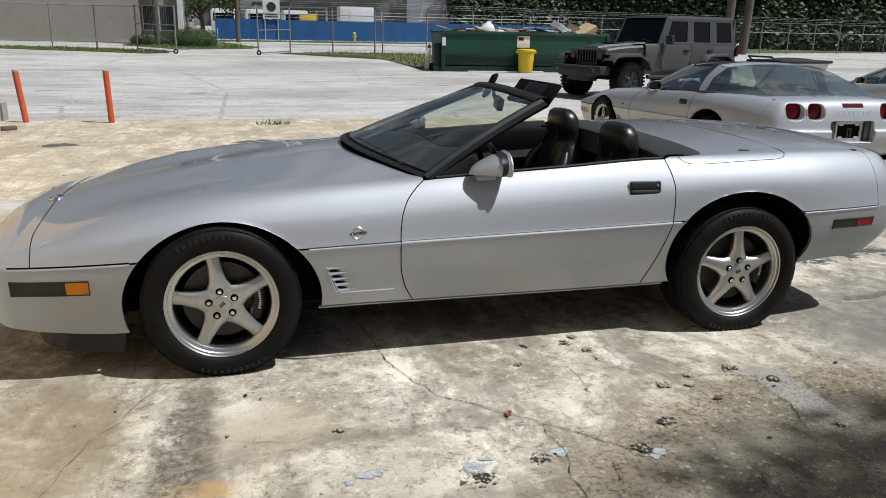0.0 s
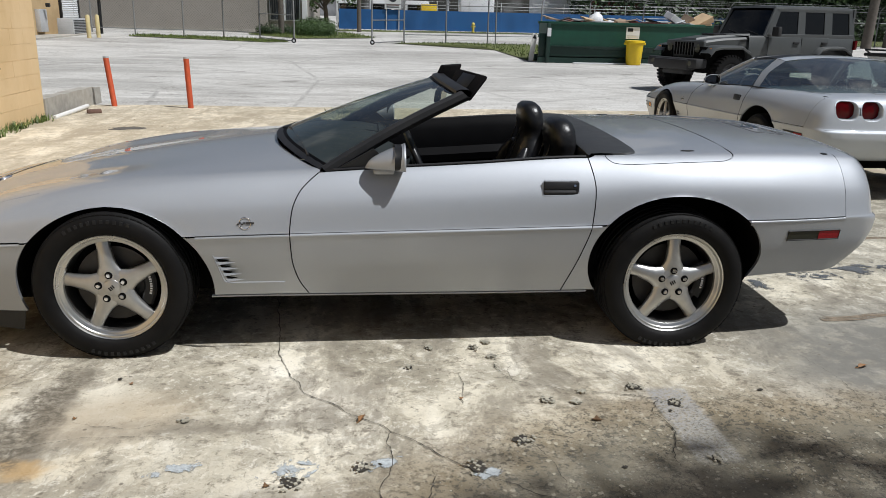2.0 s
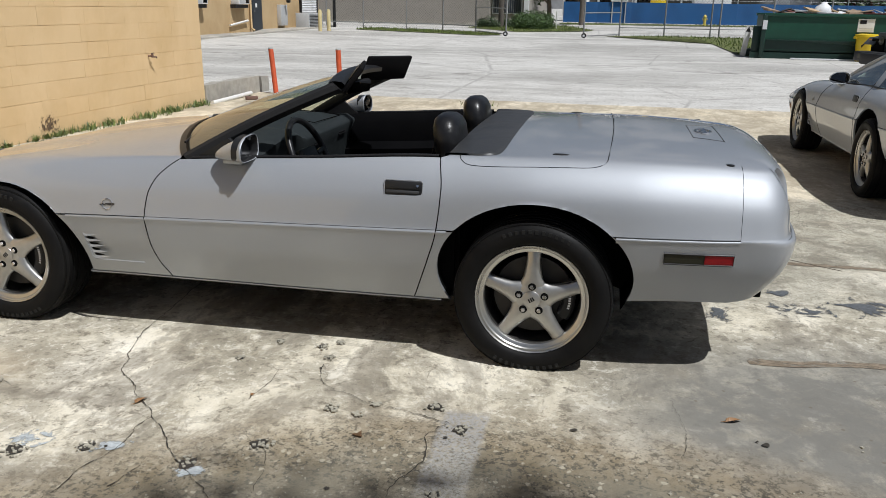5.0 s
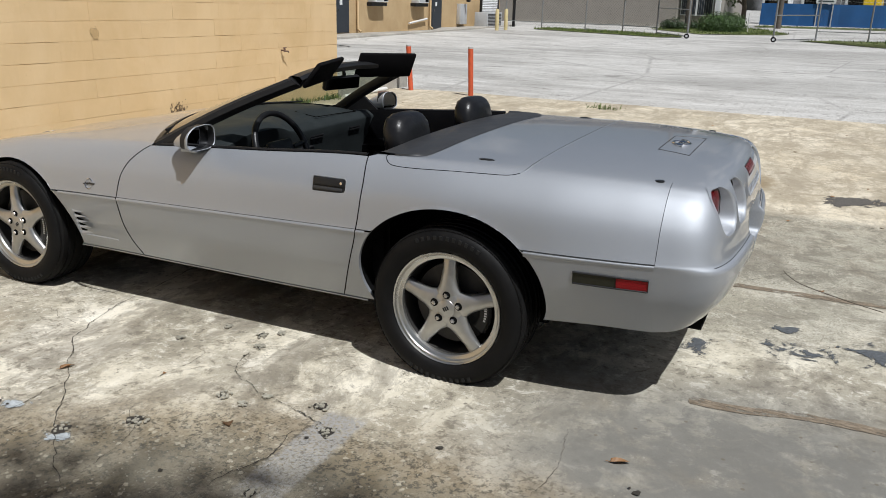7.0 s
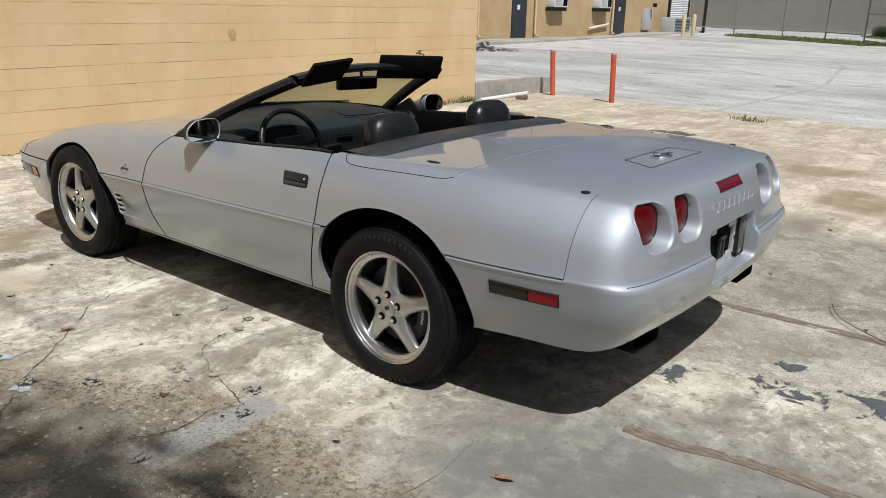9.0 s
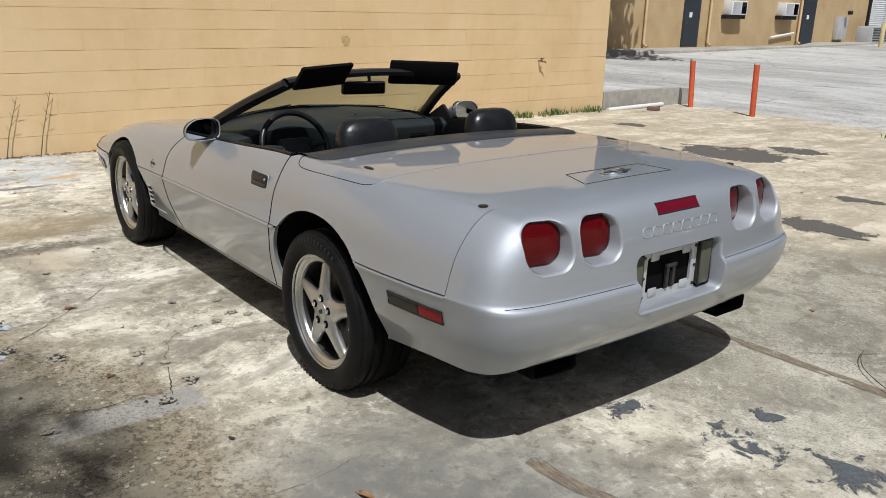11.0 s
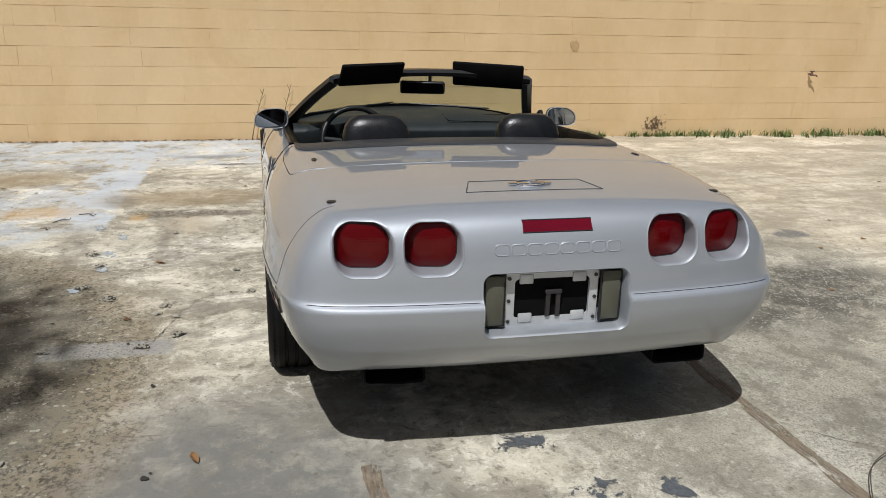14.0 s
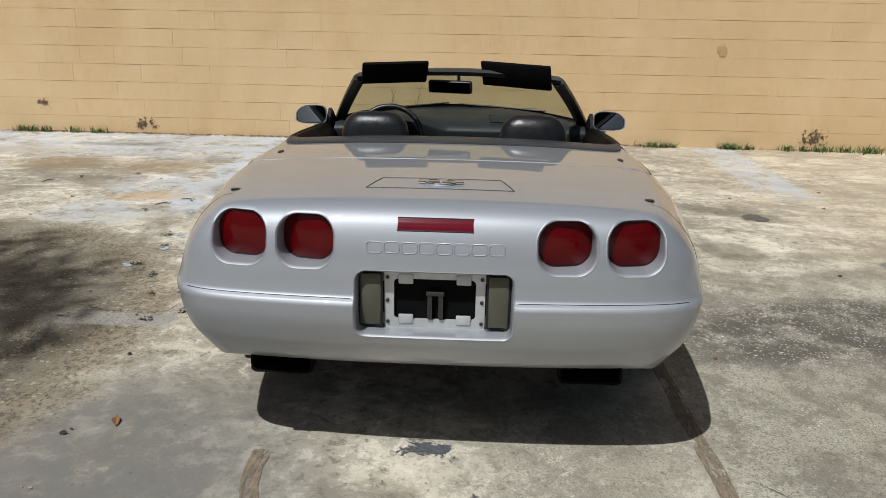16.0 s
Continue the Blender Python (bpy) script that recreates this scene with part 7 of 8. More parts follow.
for x, y, r in ((-5.3, 52.0, 0.45), (-4.5, 53.1, 0.4), (-5.9, 52.3, 0.35)):
    sb = thing("shrub", "low dark shrub beside the fence", "bush", Matrix.Translation((x, y, 0.18)), "shrubs by the fence")
    part("foliage", leaf_cloud([((0, 0, r * 0.7), r), ((0.3, 0.1, r * 0.5), r * 0.8)], 1300, 0.05, int(r * 100)), LEAF_DARK, sb)


def lawn(outline, name, label):
    c = (sum(p[0] for p in outline) / len(outline), sum(p[1] for p in outline) / len(outline))
    pts = lay([c] + outline, 0.03)
    s = Soup().add(pts, [(0, i + 1, (i + 1) % len(outline) + 1) for i in range(len(outline))])
    tagged(part(name, s, SOIL), label, "lawn", "", "structure")
    rr, b = random.Random(len(outline)), Soup()
    xs, ys = [p[0] for p in outline], [p[1] for p in outline]
    made = 0
    while made < 2600:
        x, y = rr.uniform(min(xs), max(xs)), rr.uniform(min(ys), max(ys))
        inside = False
        for (ax, ay), (bx, by) in zip(outline, outline[1:] + outline[:1]):
            if (ay > y) != (by > y) and x < (bx - ax) * (y - ay) / (by - ay) + ax:
                inside = not inside
        if inside:
            z, w, h2, a = float(ground_z(x, y)) + 0.02, 0.03, rr.uniform(0.05, 0.15), rr.uniform(0, 3.1)
            b.add([(x - w * math.cos(a), y - w * math.sin(a), z), (x + w * math.cos(a), y + w * math.sin(a), z), (x + rr.uniform(-0.05, 0.05), y, z + h2)], [(0, 1, 2)])
        made += 1
    tagged(part("grass", b, BLADE), "short green grass of the verge", "grass", "", "stuff")


lawn([(-11.9, 44.6), (-7, 42.6), (-4.2, 41.2), (-3.2, 42.0), (-3.6, 44), (-7, 46.2), (-12, 47)], "verge_strip", "strip of grass under the fence")
lawn([(-6.5, 51.0), (-3.0, 46.5), (0.8, 49.0), (1.3, 50.5), (0.6, 53), (-0.8, 58), (-6.5, 58)], "verge_island", "green verge with bushes and a pole")
lawn([(2.0, 43.3), (6.8, 42.0), (6.9, 36.0), (7.0, 30.6), (7.6, 29.9), (9.2, 33.5), (10.5, 44.5), (5, 45)], "verge_corner", "green grass wedge beside the dumpster")
lawn([(-1.5, 60.5), (3, 62.5), (14, 63.0), (30, 62), (30, 64.4), (10, 65.2), (-1.5, 64)], "verge_road", "grass verge before the blue fence")
lawn([(28, 50), (60, 62), (75, 75), (40, 72), (26, 62)], "verge_far", "rough grass beyond the wire fence")
tagged(part("road", sheet(-20, 45, 57.5, 61.5, 20, 4, 0.02), LOT), "pale concrete side road", "road", "", "structure")

# ---- long tan shed ----
SHED_X = -15.6
tagged(part("wall_north", Soup().box((-27, 18.4, -0.2), (SHED_X, 48.6, 5.2)), TAN), "tan painted block wall of the long shed", "wall", "", "structure")
walk_rows = []
for i in range(31):
    y = 18.5 + 29.5 * i / 30
    z = float(ground_z(-14.3, y))
    walk_rows.append([(SHED_X, y, 0.06 + 0.1 * (y > 40)), (-14.25, y, max(0.06, z + 0.10)), (-14.2, y, max(0.03, z + 0.07)), (-14.18, y, z - 0.1)])
tagged(part("shed_walk", Soup().grid(walk_rows), OLDCONC), "raised concrete walk along the shed", "pavement", "", "structure")
for y0, y1 in ((29.85, 30.95), (39.05, 40.2), (24.2, 25.3)):
    dr = thing("shed_door", "dark slate painted steel door", "door", group="doors of the shed", kind="structure")
    part("leaf", Soup().box((SHED_X + 0.01, y0 + 0.06, 0.10), (SHED_X + 0.05, y1 - 0.06, 2.12), None, 0.008), SLATE, dr)
    part("frame", Soup().box((SHED_X, y0, 0.08), (SHED_X + 0.04, y0 + 0.06, 2.2)).box((SHED_X, y1 - 0.06, 0.08), (SHED_X + 0.04, y1, 2.2)).box((SHED_X, y0, 2.12), (SHED_X + 0.04, y1, 2.2)), SLATE, dr)
    part("knob", Soup().tube([(SHED_X + 0.05, y0 + 0.16, 1.05), (SHED_X + 0.11, y0 + 0.16, 1.05)], 0.03, 10), CHROME, dr, "", 50)
    part("notice", Soup().box((SHED_X + 0.05, y0 + 0.35, 1.25), (SHED_X + 0.056, y0 + 0.55, 1.45)), WHITEPAINT, dr, "small white notice")
for y in (32.5, 36.7, 21.6):
    ac = thing("window_air_conditioner", "white window air conditioner over a dark ledge", "air conditioner", Matrix.Translation((SHED_X, y, 1.36)), "air conditioners of the shed")
    part("body", Soup().box((-0.1, 0.1, 0.03), (0.42, 1.25, 0.60), None, 0.02), WHITEPAINT, ac, "", 40)
    part("grille", Soup().box((0.42, 0.18, 0.08), (0.425, 0.75, 0.55)), GALV, ac)
    part("side_pane", Soup().box((0.42, 0.82, 0.08), (0.425, 1.18, 0.55)), GLASS_DARK, ac)
    part("ledge", Soup().box((0.0, 0.0, -0.14), (0.30, 1.35, 0.02), None, 0.01), TRIM, ac)
for y in (31.6, 38.75, 27.4):
    tagged(part("downpipe", Soup().tube([(SHED_X + 0.08, y, 5.0), (SHED_X + 0.08, y, 0.25), (SHED_X + 0.25, y, 0.12)], 0.06, 10), TAN, smooth=50), "tan painted downpipe on the shed", "pipe", "downpipes of the shed")
tagged(part("vent_pipe", Soup().tube([(SHED_X + 0.1, 36.4, 0.42), (SHED_X + 0.12, 38.3, 0.62)], 0.05, 10), WHITEPIPE, smooth=50), "white pipe slanting along the shed wall", "pipe")
mb = thing("meter_box", "grey metal meter cabinet on the shed", "cabinet", Matrix.Translation((SHED_X, 42.2, 0.3)))
part("body", Soup().box((0, 0, 0), (0.25, 0.9, 1.1), None, 0.02), GALV, mb, "", 40)
part("meter", Soup().lathe([(0, 0.4), (0.1, 0.38), (0.1, 0.2)], Matrix.Translation((0.2, 0.5, 1.3)) @ Matrix.Rotation(radians(-90), 4, "Z"), 14), TRIM, mb, "", 50)
cu = thing("condenser_unit", "grey outdoor condenser unit on the walk", "air conditioner", Matrix.Translation((SHED_X + 0.5, 43.6, 0.12)))
part("case", Soup().box((0, 0, 0), (0.8, 2.2, 0.85), None, 0.02), GALV, cu, "", 40)
for i in range(9):
    part("louvre", Soup().box((0.8, 0.1, 0.08 + i * 0.08), (0.812, 2.1, 0.12 + i * 0.08)), TRIM, cu)
rd = thing("roller_door", "white corrugated roller door", "door", kind="structure")
for i in range(24):
    part("slat", Soup().tube([(SHED_X + 0.03, 45.6, 0.2 + i * 0.1), (SHED_X + 0.03, 48.1, 0.2 + i * 0.1)], 0.052, 6), WHITEPAINT, rd)
part("frame", Soup().box((SHED_X, 45.45, 0), (SHED_X + 0.12, 45.6, 2.7)).box((SHED_X, 48.1, 0), (SHED_X + 0.12, 48.25, 2.7)), TRIM, rd)
for x, y in ((-12.86, 41.5), (-12.7, 42.4)):
    yb = thing("bollard", "pale yellow concrete-filled bollard", "post", Matrix.Translation((x, y, float(ground_z(x, y)))), "yellow bollards")
    part("tube", Soup().lathe([(0.0, 1.12), (0.06, 1.11), (0.1, 1.05), (0.1, -0.1)], None, 16, "Z"), BOLLARD, yb, "", 40)
tagged(part("post", Soup().tube([(-14.0, 47.0, 0.0), (-14.0, 47.0, 2.4)], 0.09, 10), TRIM, smooth=50), "black steel post by the gate", "post")

# ---- far grey shed ----
far = thing("far_shed", "grey metal-sided shed across the fence", "building", kind="structure")
part("wall", Soup().box((-34, 56.0, 0.0), (-6.0, 72, 6.0)), GREYWALL, far)
part("plinth", Soup().box((-34, 55.9, 0.0), (-6.0, 56.0, 0.42)), OLDCONC, far)
part("porch_wall", Soup().box((-6.0, 57.0, 0.0), (-3.4, 72, 6.0)), GREYWALL, far)
win = part("window", Soup().box((-5.92, 56.93, 1.0), (-3.82, 57.0, 2.62)), WHITEPAINT, far, "barred dark window in a pale frame")
for x0, x1 in ((-5.84, -4.94), (-4.80, -3.90)):
    part("pane", Soup().box((x0, 56.915, 1.06), (x1, 56.935, 2.56)), SLATE, win)
    for k in range(6):
        part("bar", Soup().tube([(x0 + (x1 - x0) * (k + 0.5) / 6, 56.90, 1.06), (x0 + (x1 - x0) * (k + 0.5) / 6, 56.90, 2.56)], 0.012, 6), FENCEPOST, win)
part("porch_column", Soup().box((-3.68, 56.5, 0.2), (-3.34, 56.9, 6.0), None, 0.02), WHITEPAINT, far, "white porch column")
part("roof", Soup().box((-34.5, 55.3, 6.0), (-3.3, 72.5, 6.3)), GALV, far)


# ---- wire fences ----
def fence(name, label, posts, hgt, rails, barbed=False, link=True, group="wire fences"):
    """Posts at (x, y), rails at the given heights, wire between."""
    f = thing(name, label, "fence", group=group)
    zs = [float(ground_z(x, y)) for x, y in posts]
    for (x, y), z in zip(posts, zs):
        part("post", Soup().tube([(x, y, z - 0.2), (x, y, z + hgt)], 0.04, 8), FENCEPOST, f, "", 50)
        if barbed:
            part("barb_arm", Soup().tube([(x, y, z + hgt), (x + 0.2, y - 0.12, z + hgt + 0.32)], 0.018, 6), FENCEPOST, f)
    for r in rails:
        for i in range(len(posts) - 1):
            part("rail", Soup().tube([(*posts[i], zs[i] + r), (*posts[i + 1], zs[i + 1] + r)], 0.028, 6), FENCEPOST, f, "", 50)
    if barbed:
        for k in range(3):
            q = (k + 1) / 3
            part("barbed_wire", Soup().tube([(x + 0.2 * q, y - 0.12 * q, z + hgt + 0.32 * q) for (x, y), z in zip(posts, zs)], 0.007, 4), FENCEPOST, f)
    if link:
        for i in range(len(posts) - 1):
            a, b = Vector((*posts[i], zs[i])), Vector((*posts[i + 1], zs[i + 1]))
            d = b - a
            m = Matrix.Translation(a) @ Matrix.Rotation(math.atan2(d.y, d.x), 4, "Z")
            part("wire_panel", Soup().add([(0, 0, 0.05), (d.length, 0, 0.05), (d.length, 0, hgt - 0.03), (0, 0, hgt - 0.03)], [(0, 1, 2, 3)]), LINK, f, m=m)
    return f


fence("wire_fence", "galvanised chain-link fence before the grey shed", [(-17, 47.5), (-14.5, 47.0), (-12.0, 46.4), (-9.4, 46.5), (-7.2, 46.4), (-5.0, 44.8)], 2.25, (2.2, 0.35))
fence("wire_gate", "open galvanised chain-link gate on a wheel", [(-5.0, 44.8), (-2.85, 41.4)], 2.3, (2.25, 1.35, 0.1))
fence("wire_gate", "open galvanised gate leaf on a wheel", [(1.05, 41.3), (2.8, 44.2)], 2.3, (2.0, 1.2, 0.1), link=False)
fence("wire_fence", "galvanised fence behind the grass wedge", [(2.8, 44.3), (5.1, 44.4), (7.4, 44.3), (7.85, 44.4), (10.5, 45.0), (13.5, 46.0), (17, 47)], 2.35, (2.0, 0.45), True)
fence("wire_fence", "tall chain-link fence with barbed wire", [(17 + 3.0 * i, 47 + 0.85 * i) for i in range(14)], 2.3, (2.25, 1.55), True)
for x, y in ((-2.87, 41.35), (1.07, 41.25)):
    gw = thing("gate_wheel", "small black rubber gate wheel", "wheel", Matrix.Translation((x, y, float(ground_z(x, y)) + 0.12)), "gate wheels")
    part("tyre", Soup().lathe([(0.06, -0.03), (0.11, -0.03), (0.12, -0.015), (0.12, 0.015), (0.11, 0.03), (0.06, 0.03)], None, 20), RUBBER, gw, "", 40)
    part("hub", Soup().lathe([(0.0, -0.035), (0.06, -0.035), (0.06, 0.035), (0.0, 0.035)], None, 14), GALV, gw, "", 40)

# ---- blue screened fence and what stands behind it ----
bf = thing("screen_fence", "long blue fabric-covered fence along the road", "fence", kind="structure")
for i in range(14):
    x0 = -1.5 + i * 2.6
    s = Soup()
    rows = []
    for j in range(9):
        x = x0 + 2.6 * j / 8
        y = 65.2 + 0.03 * x + 0.05 * noise.noise(Vector((x * 1.2, 0, 4)))
        rows.append([(x, y, 0.42), (x, y + 0.04 * noise.noise(Vector((x * 2, 3, 0))), 1.1), (x, y, 1.95)])
    part("screen_panel", s.grid(rows), BLUE, bf, "", 60)
    part("post", Soup().tube([(x0, 65.3 + 0.03 * x0, 0.2), (x0, 65.3 + 0.03 * x0, 2.7)], 0.035, 6), GALV, bf)
for z in (2.15, 2.4, 2.65):
    part("strand", Soup().tube([(-1.5, 65.25, z), (35, 66.3, z)], 0.008, 4), GALV, bf)
sg = thing("sign_board", "white board with dark bars and a round emblem on the fence", "sign", Matrix.Translation((2.1, 65.15, 2.0)))
part("legs", Soup().box((0.1, 0.04, -1.8), (0.18, 0.08, 0.3)).box((1.1, 0.04, -1.8), (1.18, 0.08, 0.3)), GALV, sg)
part("board", Soup().box((0, 0, 0), (1.3, 0.045, 2.0)), WHITEPAINT, sg)
part("emblem", Soup().lathe([(0.0, -0.01), (0.36, -0.01), (0.36, 0.0)], Matrix.Translation((0.65, 0, 0.9)), 20), SLATE, sg)
part("bar", Soup().box((0.2, -0.012, 1.55), (1.1, 0.0, 1.8)), SLATE, sg)
part("bar", Soup().box((0.15, -0.012, 0.28), (1.15, 0.0, 0.36)), RUSTRED, sg)
part("bar", Soup().box((0.15, -0.012, 0.12), (1.15, 0.0, 0.20)), SLATE, sg)
sh = thing("white_shed", "white metal shed with horizontal siding", "building", kind="structure")
part("wall", Soup().box((16.6, 73, 0.4), (26.5, 80, 6)), WHITEPAINT, sh)
for i in range(17):
    part("siding_lap", Soup().box((16.6, 72.95, 1.2 + i * 0.25), (26.5, 73.0, 1.23 + i * 0.25)), GALV, sh)
part("roof", Soup().box((16.2, 72.4, 6), (26.9, 80.5, 6.2)), GALV, sh)
ct = thing("container", "rust-red ribbed shipping container", "container")
part("shell", Soup().box((19.6, 68.5, 0.5), (25.4, 70.9, 3.1), None, 0.04), RUSTRED, ct, "", 40)
for i in range(20):
    part("rib", Soup().box((19.75 + i * 0.28, 68.44, 0.7), (19.85 + i * 0.28, 68.5, 2.95)), RUSTRED, ct)
tagged(part("storage_box", Soup().box((8.7, 70.0, 0.5), (11.6, 72.3, 3.2), None, 0.06), WHITEPAINT, smooth=40), "white box container behind the blue fence", "container")
tagged(part("skip", Soup().box((5.2, 68.2, 0.5), (6.5, 69.2, 2.5), None, 0.04), YELLOW, smooth=40), "yellow bin behind the blue fence", "bin")
cn = thing("canopy", "dark open-sided canopy behind the blue fence", "building", kind="structure")
part("roof", Soup().box((1.5, 74, 3.2), (8.3, 80, 3.5)), SLATE, cn)
for x in (1.8, 8.0):
    part("post", Soup().tube([(x, 74.2, 0.4), (x, 74.2, 3.2)], 0.08, 8), GALV, cn)
for x, lab in ((-2.0, "white box truck behind the fence"), (0.9, "white van behind the fence"), (4.0, "white lorry cab behind the fence")):
    vn = thing("van", lab, "van", Matrix.Translation((x, 71.5, 0.45)), "vans behind the fence")
    part("body", Soup().box((0, 0, 0.4), (2.1, 4.5, 2.35), None, 0.15), WHITEPAINT, vn, "", 40)
    part("windscreen", Soup().box((0.2, -0.02, 1.35), (1.9, 0.02, 2.0), None, 0.01), GLASS_DARK, vn)
    for wx in (0.1, 1.75):
        part("wheel", Soup().tube([(wx, 0.8, 0.36), (wx + 0.25, 0.8, 0.36)], 0.36, 16), RUBBER, vn, "", 40)
hy = thing("hydrant", "pale yellow fire hydrant on the verge", "hydrant", Matrix.Translation((9.1, 64.3, 0.36)))
part("barrel", Soup().lathe([(0.0, 0.78), (0.06, 0.76), (0.13, 0.66), (0.14, 0.6), (0.10, 0.58), (0.10, 0.08), (0.16, 0.06), (0.16, 0.0)], None, 14, "Z"), SAFETY, hy, "", 40)
part("outlet", Soup().tube([(-0.2, 0, 0.45), (0.2, 0, 0.45)], 0.06, 10), SAFETY, hy, "", 40)
up = thing("utility_pole", "brown wooden utility pole on the verge", "pole", Matrix.Translation((0.15, 59.5, 0.2)), "utility poles")
part("shaft", Soup().tube([(0, 0, -0.3), (0, 0, 9)], [0.17, 0.12], 12), POLEWOOD, up, "", 50)
up = thing("utility_pole", "grey wooden pole behind the wire fence", "pole", Matrix.Translation((-4.7, 52.8, 0.1)), "utility poles")
part("shaft", Soup().tube([(0, 0, -0.3), (0, 0, 9)], [0.19, 0.13], 12), POLEWOOD, up, "", 50)
for x, y in ((32.7, 49.5), (35.5, 51.5)):
    up = thing("utility_pole", "thick leaning wooden pole at the fence", "pole", Matrix.Translation((x, y, 0.1)), "utility poles")
    part("shaft", Soup().tube([(0, 0, -0.3), (0.5, 0.1, 9)], [0.32, 0.22], 12), POLEWOOD, up, "", 50)
for x, y in ((-2.3, 52.6), (-1.1, 52.2)):
    tagged(part("stake", Soup().tube([(x, y, 0.1), (x - 0.25 * (x < -2), y, 1.25)], 0.03, 6), WHITEPIPE), "pale marker stake on the verge", "stake", "marker stakes")

# ---- roll-off dumpster with scrap, and the bin ----
DUMP_AT = Matrix.Translation((7.35, 29.45, -0.08)) @ Matrix.Rotation(radians(-2), 4, "Z")
dp = thing("dumpster", "dark green open-top roll-off dumpster heaped with scrap", "dumpster", DUMP_AT)
L, W, H = 6.75, 2.35, 1.42
part("side_panel", Soup().box((0.25, 0.0, 0.28), (L, 0.05, H)), GREEN, dp)
part("side_panel", Soup().box((0.25, W - 0.05, 0.28), (L, W, H)), GREEN, dp)
part("end_panel", Soup().box((0.2, 0.0, 0.28), (0.25, W, H)), GREEN, dp)
part("end_panel", Soup().box((L - 0.05, 0.0, 0.28), (L, W, H)), GREEN, dp)
part("floor", Soup().box((0.2, 0, 0.24), (L, W, 0.28)), GREEN_DARK, dp)
part("lower_skirt", Soup().add([(0.25, -0.005, 0.30), (L, -0.005, 0.30), (L, -0.10, 0.62), (0.55, -0.10, 0.62), (0.25, -0.005, 0.62)], [(0, 1, 2, 3, 4)]).box((0.3, -0.10, 0.60), (L, 0.0, 0.63)), GREEN_DARK, dp)
part("top_rail", Soup().box((0.15, -0.06, H - 0.04), (L + 0.03, 0.06, H + 0.06), None, 0.015).box((0.15, W - 0.06, H - 0.04), (L + 0.03, W + 0.06, H + 0.06), None, 0.015), GREEN, dp, "", 40)
part("main_rail", Soup().box((-0.25, 0.6, 0.06), (L, 0.75, 0.24)).box((-0.25, W - 0.75, 0.06), (L, W - 0.6, 0.24)).box((-0.2, 0.0, 0.0), (L, 0.10, 0.2)), GREEN_DARK, dp)
for x in (0.15, L):
    part("corner_post", Soup().box((x - 0.07, -0.07, 0.02), (x + 0.07, 0.07, H), None, 0.01), GREEN_DARK, dp, "", 40)
part("end_hook", Soup().box((-0.14, 0.3, 0.9), (0.15, 0.55, 1.0), None, 0.01).box((-0.16, 0.1, 0.0), (0.1, 0.2, 1.05), None, 0.01), GREEN_DARK, dp, "", 40)
for x in (0.5, L - 0.8):
    part("roller", Soup().tube([(x, 0.05, 0.10), (x, 0.3, 0.10)], 0.10, 12), TRIM, dp, "", 40)
plq = part("plate", Soup().box((3.05, -0.012, 0.92), (3.55, 0.0, 1.34)), WHITEPAINT, dp, "white plate with grey bars")
part("plate_bar", Soup().box((3.1, -0.016, 1.18), (3.3, -0.012, 1.30)), TRIM, plq)
part("plate_bar", Soup().box((3.1, -0.016, 1.02), (3.5, -0.012, 1.05)), GALV, plq)
part("plate_bar", Soup().box((3.1, -0.016, 0.96), (3.5, -0.012, 0.98)), GALV, plq)
part("plate", Soup().box((0.1, -0.084, 0.95), (0.24, -0.07, 1.25)), WHITEPAINT, dp, "small white plate")
rr = random.Random(21)
for i in range(46):
    mt = rr.choice((SCRAPWOOD, SCRAPWOOD, CARD, GALV, TRIM, RUSTRED, WHITEPAINT))
    lx, ly, lz = rr.uniform(0.3, 1.6), rr.uniform(0.05, 0.25), rr.uniform(0.02, 0.06)
    m = DUMP_AT @ Matrix.Translation((rr.uniform(0.9, L - 0.9), rr.uniform(0.3, W - 0.4), H + rr.uniform(-0.04, 0.14))) @ Euler((rr.uniform(-0.3, 0.3), rr.uniform(-0.25, 0.25), rr.uniform(-0.8, 0.8))).to_matrix().to_4x4()
    tagged(part("scrap_board", Soup().box((-lx / 2, -ly, -lz / 2), (lx / 2, ly, lz / 2), None, 0.004), mt, m=m), "broken scrap board heaped in the dumpster", "scrap", "scrap in the dumpster")
for (x, y, z), a, w, mt, lab in (((5.1, 0.7, 1.62), 0.5, 0.75, WHITEPAINT, "grey-white box lid on the scrap heap"), ((6.0, 0.6, 1.58), -0.45, 0.8, CARD, "torn brown cardboard box on the scrap heap"), ((5.75, 0.9, 1.6), 0.5, 0.5, SCRAPWOOD, "plywood offcut on the scrap heap")):
    m = DUMP_AT @ Matrix.Translation((x, y, z)) @ Euler((0.25, a, 0.3)).to_matrix().to_4x4()
    tagged(part("scrap_box", Soup().box((-w / 2, -0.3, -0.12), (w / 2, 0.3, 0.12), None, 0.01), mt, m=m), lab, "scrap", "scrap in the dumpster")
bag = superloft([((0, 0, 0), 0.2, 0.2), ((0, 0, 0.12), 0.3, 0.28), ((0.03, 0, 0.3), 0.22, 0.2), ((0.05, 0, 0.4), 0.08, 0.08), ((0.1, 0, 0.44), 0.1, 0.05)], 16)
tagged(part("rubbish_bag", bag, WHITEPAINT, m=DUMP_AT @ Matrix.Translation((2.0, 0.6, 1.42)), smooth=60), "white knotted rubbish bag on the scrap", "bag")
plaster = Soup().tube([(-0.6, 0, 0.0), (0, 0, 0.22), (0.6, 0.1, 0.05)], 0.03, 8).tube([(-0.4, 0.2, 0.0), (0.1, 0.2, 0.25)], 0.02, 8)
